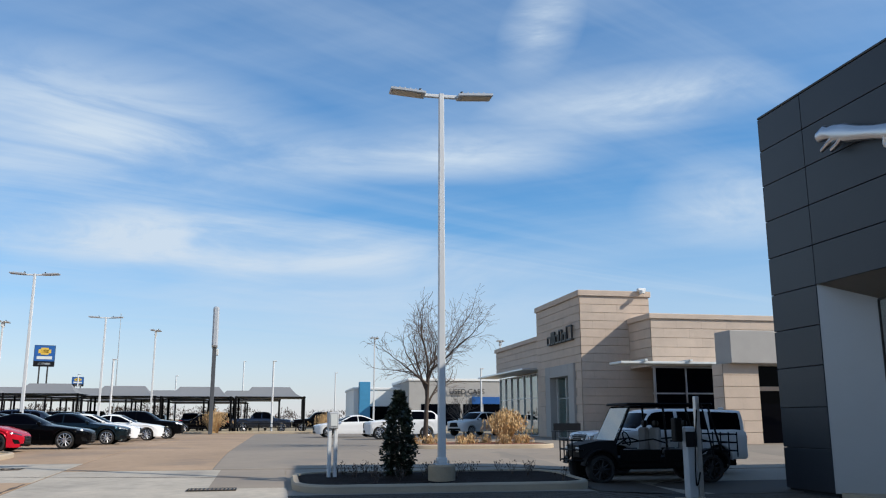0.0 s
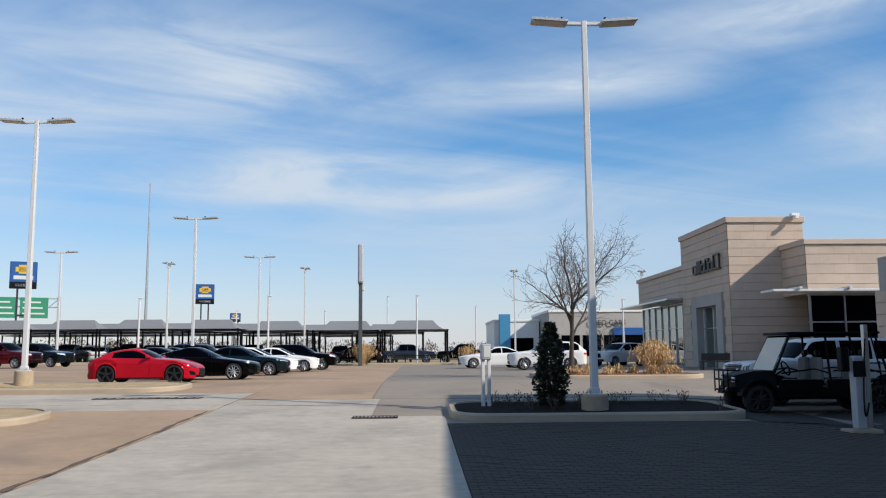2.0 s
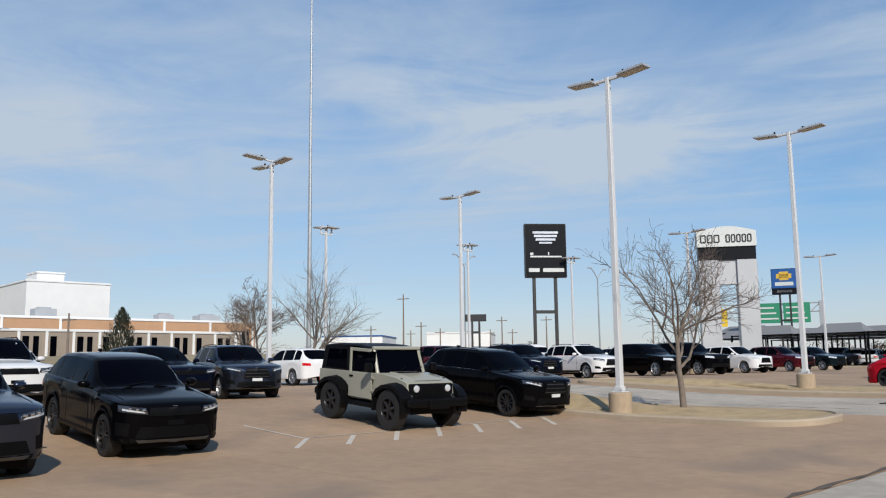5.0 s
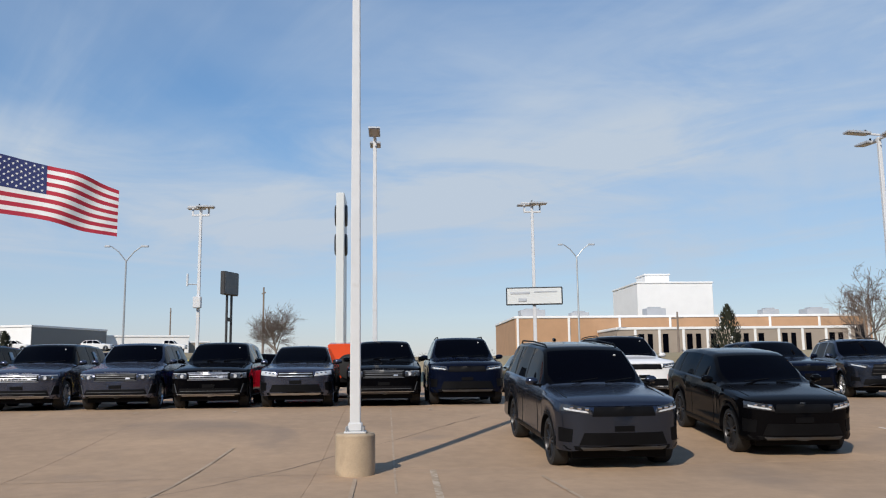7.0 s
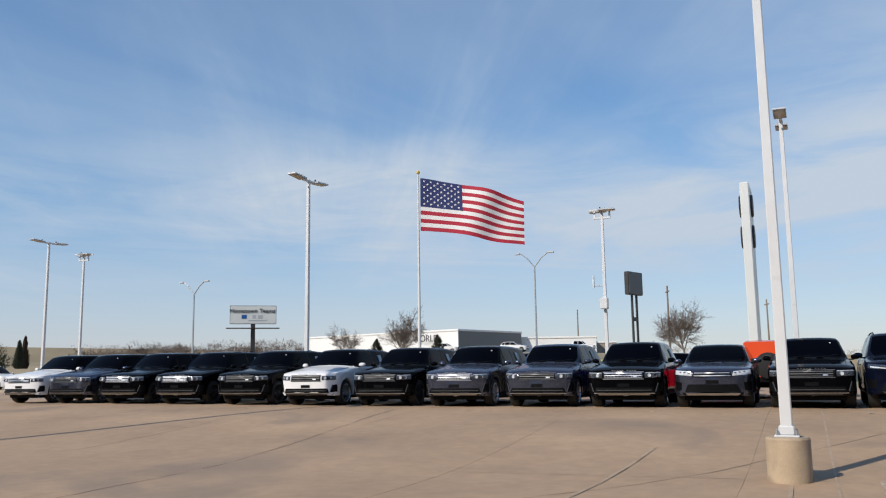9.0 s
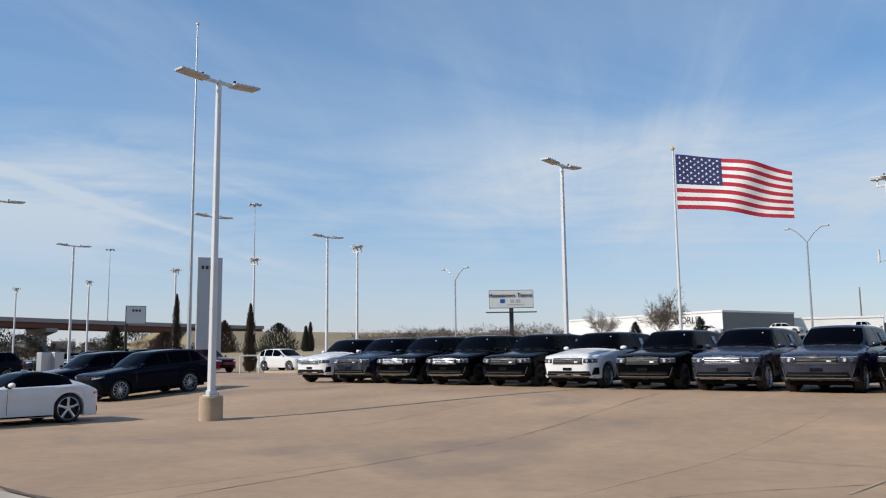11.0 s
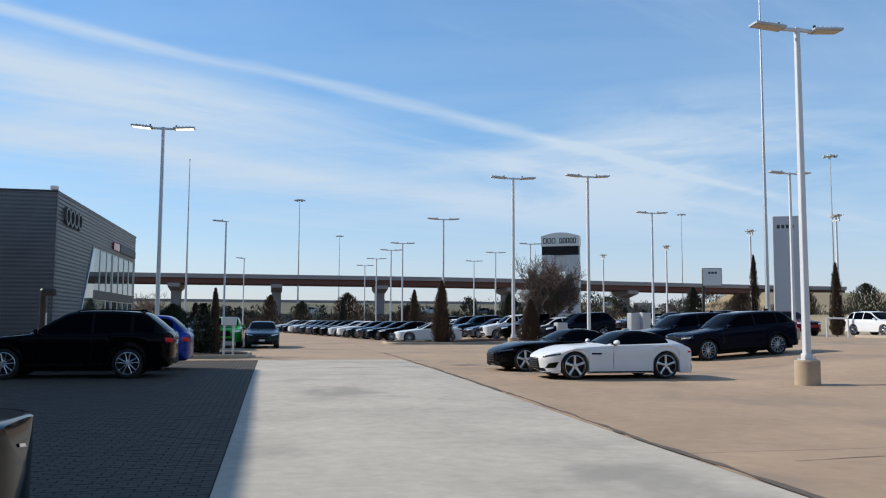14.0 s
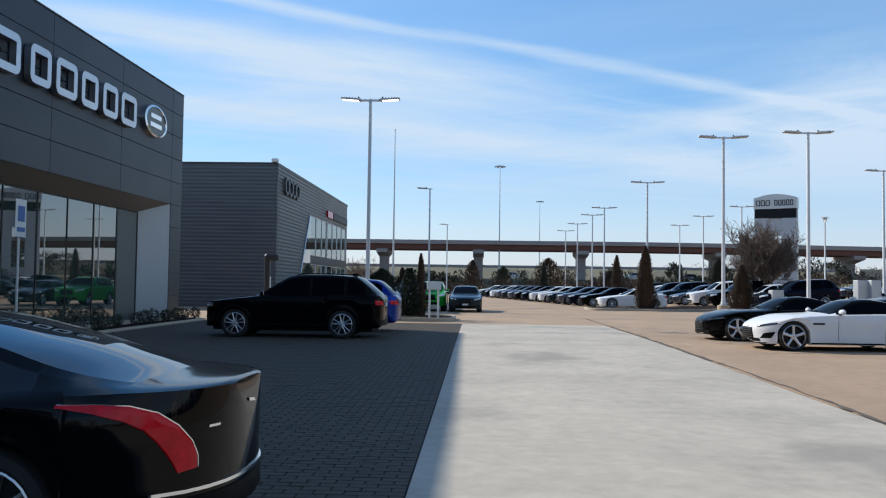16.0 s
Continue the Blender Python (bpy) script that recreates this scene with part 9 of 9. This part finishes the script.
def utility_buggy(x, y, turn):
    """An open four-seat utility vehicle with a cage, roof and brush guard."""
    ob = thing("utility_vehicle", (x, y, gz(x, y)), turn, "black four-seat utility buggy with a roll cage and roof", "utility vehicle")
    c = dict(wr=0.34, spokes=5, split=True)
    for xw in (1.45, -1.40):
        for q in (1, -1):
            wheel(ob, xw, q * 0.66, c, M["blackrim"])
            s = Shape()
            rows = []
            for k in range(9):
                a = radians(10 + 160 * k / 8)
                rows.append([(xw + f * math.cos(a), q * yy, 0.36 + f * math.sin(a)) for f, yy in ((0.42, 0.48), (0.42, 0.80), (0.46, 0.80), (0.46, 0.48))])
            s.grid(rows, closed=True, smooth=False, caps=True)
            part("mudguard", s, M["black"], ob)
    part("tub", Shape().box(-1.9, -0.68, 0.34, 1.1, 0.68, 0.62, 0.05), M["black"], ob)
    s = Shape().grid([[(1.0, -0.66, 0.55), (1.0, -0.6, 1.02), (1.0, 0.6, 1.02), (1.0, 0.66, 0.55)], [(1.5, -0.62, 0.60), (1.5, -0.5, 1.0), (1.5, 0.5, 1.0), (1.5, 0.62, 0.60)], [(1.92, -0.5, 0.62), (1.92, -0.42, 0.90), (1.92, 0.42, 0.90), (1.92, 0.5, 0.62)]], closed=True, smooth=False, caps=True)
    part("bonnet", s, M["black"], ob)
    for q in (1, -1):
        part("headlight", Shape().box(1.90, q * 0.28, 0.74, 1.95, q * 0.46, 0.86, 0.02), M["lamp"], ob)
        part("side_panel", Shape().box(-0.1, q * 0.66, 0.5, 0.95, q * 0.70, 0.80, 0.03), M["black"], ob)
        part("side_panel", Shape().box(-1.15, q * 0.66, 0.5, -0.2, q * 0.70, 0.80, 0.03), M["black"], ob)
        part("cage_tube", Shape().path([(1.05, q * 0.66, 0.95), (0.62, q * 0.60, 1.82), (-1.45, q * 0.60, 1.86), (-1.75, q * 0.64, 0.7)], 0.027, 8), M["black"], ob)
        part("cage_tube", Shape().path([(-0.25, q * 0.60, 1.84), (-0.30, q * 0.67, 0.6)], 0.027, 8), M["black"], ob)
        part("grab_rail", Shape().path([(0.9, q * 0.71, 0.95), (0.1, q * 0.72, 1.05), (-0.25, q * 0.70, 0.95)], 0.02, 6), M["black"], ob)
        part("grab_rail", Shape().path([(-0.35, q * 0.71, 1.0), (-1.1, q * 0.72, 1.05), (-1.5, q * 0.70, 0.95)], 0.02, 6), M["black"], ob)
    for z in (0.55, 0.80, 1.02):
        part("guard_bar", Shape().path([(1.85, -0.60, z), (2.08, -0.45, z), (2.08, 0.45, z), (1.85, 0.60, z)], 0.022, 6), M["black"], ob)
    for v in (-0.45, -0.15, 0.15, 0.45):
        part("guard_upright", Shape().path([(2.08, v, 0.50), (2.08, v, 1.05)], 0.018, 6), M["black"], ob)
    part("roof_panel", Shape().box(-1.55, -0.70, 1.86, 0.72, 0.70, 1.92, 0.03), M["black"], ob)
    w = part("windscreen", Shape().grid([[(1.06, -0.60, 1.02), (1.06, 0.60, 1.02)], [(0.66, -0.55, 1.80), (0.66, 0.55, 1.80)]], smooth=False).grid([[(1.04, -0.60, 1.02), (1.04, 0.60, 1.02)], [(0.64, -0.55, 1.80), (0.64, 0.55, 1.80)]], smooth=False), M["glass"], ob, "clear windscreen")
    w.visible_shadow = False
    for xs in (0.15, -0.95):
        for q in (0.32, -0.32):
            seat = part("seat", Shape().box(xs - 0.25, q - 0.24, 0.62, xs + 0.25, q + 0.24, 0.78, 0.05), M["seat"], ob)
            part("seat_back", Shape().box(xs - 0.36, q - 0.24, 0.74, xs - 0.22, q + 0.24, 1.32, 0.05), M["seat"], seat)
            part("headrest", Shape().box(xs - 0.36, q - 0.12, 1.34, xs - 0.26, q + 0.12, 1.50, 0.04), M["black"], seat)
    s = Shape()
    for k in range(20):
        a, b2 = 2 * math.pi * k / 20, 2 * math.pi * (k + 1) / 20
        s.tube((0.62 + 0.06 * math.sin(a), 0.32 + 0.18 * math.cos(a), 1.06 + 0.16 * math.sin(a)), (0.62 + 0.06 * math.sin(b2), 0.32 + 0.18 * math.cos(b2), 1.06 + 0.16 * math.sin(b2)), 0.018, 0.018, 5)
    s.tube((0.62, 0.32, 1.06), (0.95, 0.32, 0.85), 0.02, 0.02, 6)
    part("steering_wheel", s, M["black"], ob)
    rack = Shape()
    for z in (0.75, 0.95, 1.15):
        rack.path([(-1.7, -0.6, z), (-2.2, -0.6, z), (-2.2, 0.6, z), (-1.7, 0.6, z)], 0.02, 6)
    part("rear_rack", rack, M["black"], ob)
    for v in (-0.6, -0.2, 0.2, 0.6):
        part("rack_post", Shape().path([(-2.2, v, 0.6), (-2.2, v, 1.2)], 0.018, 6), M["black"], ob)


utility_buggy(9.5, 20.9, 180)


# ---- fixtures ----
def charger(x, y):
    ob = thing("charging_post", (x, y, gz(x, y)), 0, "grey vehicle charging post with looped black cables", "charging post")
    part("plinth", Shape().box(-0.28, -0.22, -0.05, 0.36, 0.22, 0.06, 0.02), M["kerb"], ob)
    part("cabinet", Shape().box(-0.10, -0.10, 0.06, 0.12, 0.10, 1.45, 0.03), M["polegrey"], ob)
    part("mast", Shape().box(0.16, -0.05, 0.08, 0.26, 0.05, 2.05, 0.015), M["steel"], ob)
    part("screen", Shape().box(-0.12, -0.128, 1.05, 0.12, -0.12, 1.35), M["signblack"], ob)
    part("side_box", Shape().box(-0.32, -0.10, 1.15, -0.16, 0.10, 1.62, 0.02), M["black"], ob)
    for q, d in ((1, 0.0), (-1, 0.12)):
        pts = []
        for k in range(17):
            t = k / 16
            pts.append((0.21 + q * 0.16 * math.sin(math.pi * t) + 0.05 * q, -0.10 - 0.12 * math.sin(math.pi * t), 1.9 - d - 1.55 * math.sin(math.pi * t * 0.62) + 0.55 * max(0, t - 0.6)))
        part("cable", Shape().path(pts, 0.016, 6), M["black"], ob, "looped black cable")


charger(8.5, 16.6)


def meter_box(x, y, h, label="grey meter box on two white posts in the mulch", mat="signgrey", w=0.17, tall=0.50):
    ob = thing("meter_box", (x, y, gz(x, y) + 0.1), 8, label, "utility box", "meter boxes")
    for u in (-0.62 * w, 0.62 * w):
        part("post", Shape().box(u - 0.04, -0.04, -0.1, u + 0.04, 0.04, h - 0.9 * tall, 0.01), M["pole"], ob)
    b = part("box", Shape().box(-w, -0.10, h - tall, w, 0.12, h, 0.02), M[mat], ob)
    part("hatch", Shape().box(-w + 0.04, -0.112, h - tall + 0.05, w - 0.04, -0.098, h - 0.05, 0.006), M["signwhite"], b)


meter_box(1.65, 20.4, 1.47, w=0.115, tall=0.37)
meter_box(1.86, -35.2, 1.53, "pale meter box on two posts by a shrub", "signwhite", 0.29, 0.34)
for az, r, w, h in ((160.9, 52, 0.7, 1.2), (156.0, 54, 0.9, 1.5), (155.4, 54, 0.6, 1.5)):
    x, y = far_point(az, r)
    ob = thing("utility_cabinet", (x, y, gz(x, y)), 10, "pale metal utility cabinet at the lot's edge", "utility box", "utility cabinets")
    part("cabinet", Shape().box(-w / 2, -0.25, 0.05, w / 2, 0.25, h, 0.03), M["signgrey"], ob)
    part("base", Shape().box(-w / 2 - 0.1, -0.35, -0.1, w / 2 + 0.1, 0.35, 0.05, 0.02), M["kerb"], ob)
x, y = far_point(143.8, 58)
ob = thing("guard_rail", (x, y, gz(x, y)), toward(x, y), "white tubular guard hoop at the lot's edge", "guard rail")
part("hoop", Shape().path([(-0.6, 0, -0.1), (-0.6, 0, 1.2), (0.6, 0, 1.2), (0.6, 0, -0.1)], 0.05, 8), M["pole"], ob)
x, y = 10.4, -18.9
ob = thing("parking_sign", (x, y, gz(x, y)), -90, "blue and white parking sign on a steel post", "sign")
part("post", Shape().tube((0, 0, 0), (0, 0, 3.2), 0.03, 0.03, 8), M["metalpost"], ob)
b = part("plate", Shape().box(-0.22, -0.045, 2.5, 0.22, -0.03, 3.35, 0.01), M["signwhite"], ob)
part("symbol", Shape().box(-0.14, -0.055, 2.85, 0.14, -0.044, 3.2, 0.01), M["signblue"], b)
part("text_bar", Shape().box(-0.16, -0.055, 2.62, 0.16, -0.044, 2.72, 0.004), M["signblue"], b)
x, y = 10.9, -43.5
ob = thing("kiosk", (x, y, gz(x, y)), 180, "dark hooded service kiosk post", "kiosk")
part("column", Shape().box(-0.16, -0.15, 0, 0.12, 0.15, 2.7, 0.04), M["darkmetal"], ob)
part("hood", Shape().box(-0.18, -0.2, 2.62, 0.55, 0.2, 2.95, 0.08), M["darkmetal"], ob)
part("panel", Shape().box(0.12, -0.10, 1.1, 0.14, 0.10, 1.8), M["signwhite"], ob)
# a lorry on the slip road
x, y = far_point(155.6, 235)
ob = thing("lorry", (x, y, gz(x, y)), 4, "white box lorry beyond the south lot", "truck")
part("cargo_box", Shape().box(-4.5, -1.2, 1.1, 2.0, 1.2, 4.0, 0.06), M["white"], ob)
part("cab", Shape().box(2.2, -1.1, 0.6, 4.2, 1.1, 3.0, 0.25), PAINT["white"], ob)
part("cab_window", Shape().box(3.2, -1.12, 1.9, 4.0, 1.12, 2.7, 0.05), M["carglass"], ob)
for xw in (3.2, -2.6, -3.6):
    for q in (1, -1):
        part("wheel", Shape().lathe([(0.0, q * 1.05), (0.45, q * 1.05), (0.5, q * 0.95), (0.5, q * 0.75), (0.0, q * 0.72)], 16, "y", (xw, 0, 0.5)), M["tyre"], ob)
ob = thing("bench", (16.4, 46.6, gz(16.4, 46.6)), 180, "dark metal bench by the stone tower", "bench")
part("seat", Shape().box(-0.8, -0.25, 0.42, 0.8, 0.25, 0.47, 0.01), M["darkmetal"], ob)
part("backrest", Shape().box(-0.8, 0.22, 0.5, 0.8, 0.26, 0.9, 0.01), M["darkmetal"], ob)
for u in (-0.7, 0.7):
    part("leg", Shape().box(u - 0.04, -0.22, 0, u + 0.04, 0.25, 0.42), M["darkmetal"], ob)

def crack_line(x0, y0, x1, y1, w, seed):
    """A dark ragged crack filled with dirt."""
    rnd = random.Random(seed)
    s = Shape()
    n = int(math.hypot(x1 - x0, y1 - y0) / 0.35)
    rows, off = [], 0.0
    dx, dy = (x1 - x0) / n, (y1 - y0) / n
    L = math.hypot(dx, dy)
    for k in range(n + 1):
        off = 0.85 * off + rnd.gauss(0, 0.018)
        ww = w * rnd.uniform(0.35, 1.3)
        x, y = x0 + dx * k - dy / L * off, y0 + dy * k + dx / L * off
        rows.append([(x - dy / L * ww * q, y + dx / L * ww * q, gz(x, y) + 0.005) for q in (-0.5, 0.5)])
    s.grid(rows, smooth=False)
    solid("crack", s, M["crackdirt"], "dark dirt-filled crack in the concrete", "crack", group="cracks", kind="structure")


crack_line(-4.97, -40, -4.97, 21, 0.11, 1)
crack_line(-6, -9.5, -22, -11, 0.02, 4)
crack_line(-20, 2.0, -7, -6.5, 0.018, 5)
crack_line(-4.9, 22.6, -0.2, 21.8, 0.06, 6)
crack_line(-30, 24.2, -4.9, 22.6, 0.05, 7)


# plant on the warehouse roof and boxes on the lamp poles
for x, y, w, h in ((-132, 22, 3.2, 1.3), (-134, 30, 2.4, 1.0), (-136, 43, 2.6, 1.7), (-131, 60, 2.2, 1.1), (-132, 68, 3.0, 1.2)):
    ob = thing("roof_unit", (x, y, 9.0), 0, "grey rooftop air-handling unit on the warehouse", "roof unit", "roof units")
    part("casing", Shape().box(-w / 2, -w * 0.6, 0, w / 2, w * 0.6, h, 0.06), M["signgrey"], ob)
    part("vent_cap", Shape().box(-w * 0.3, -w * 0.35, h, w * 0.3, w * 0.35, h + 0.25, 0.04), M["polegrey"], ob)

ob = thing("pole_box", (-41.2, -9.3, 0), 0, "white equipment box strapped to a lamp pole", "utility box")
part("casing", Shape().box(0.08, -0.19, 4.55, 0.36, 0.19, 5.10, 0.04), M["pole"], ob)
part("strap", Shape().box(-0.14, -0.14, 4.8, 0.10, 0.14, 4.88, 0.01), M["steel"], ob)
part("antenna", Shape().tube((0.2, -0.5, 5.6), (0.2, -0.5, 6.2), 0.05, 0.05, 8).tube((0.0, 0, 5.7), (0.2, -0.5, 5.7), 0.03, 0.03, 6), M["pole"], ob)


paver_bed()
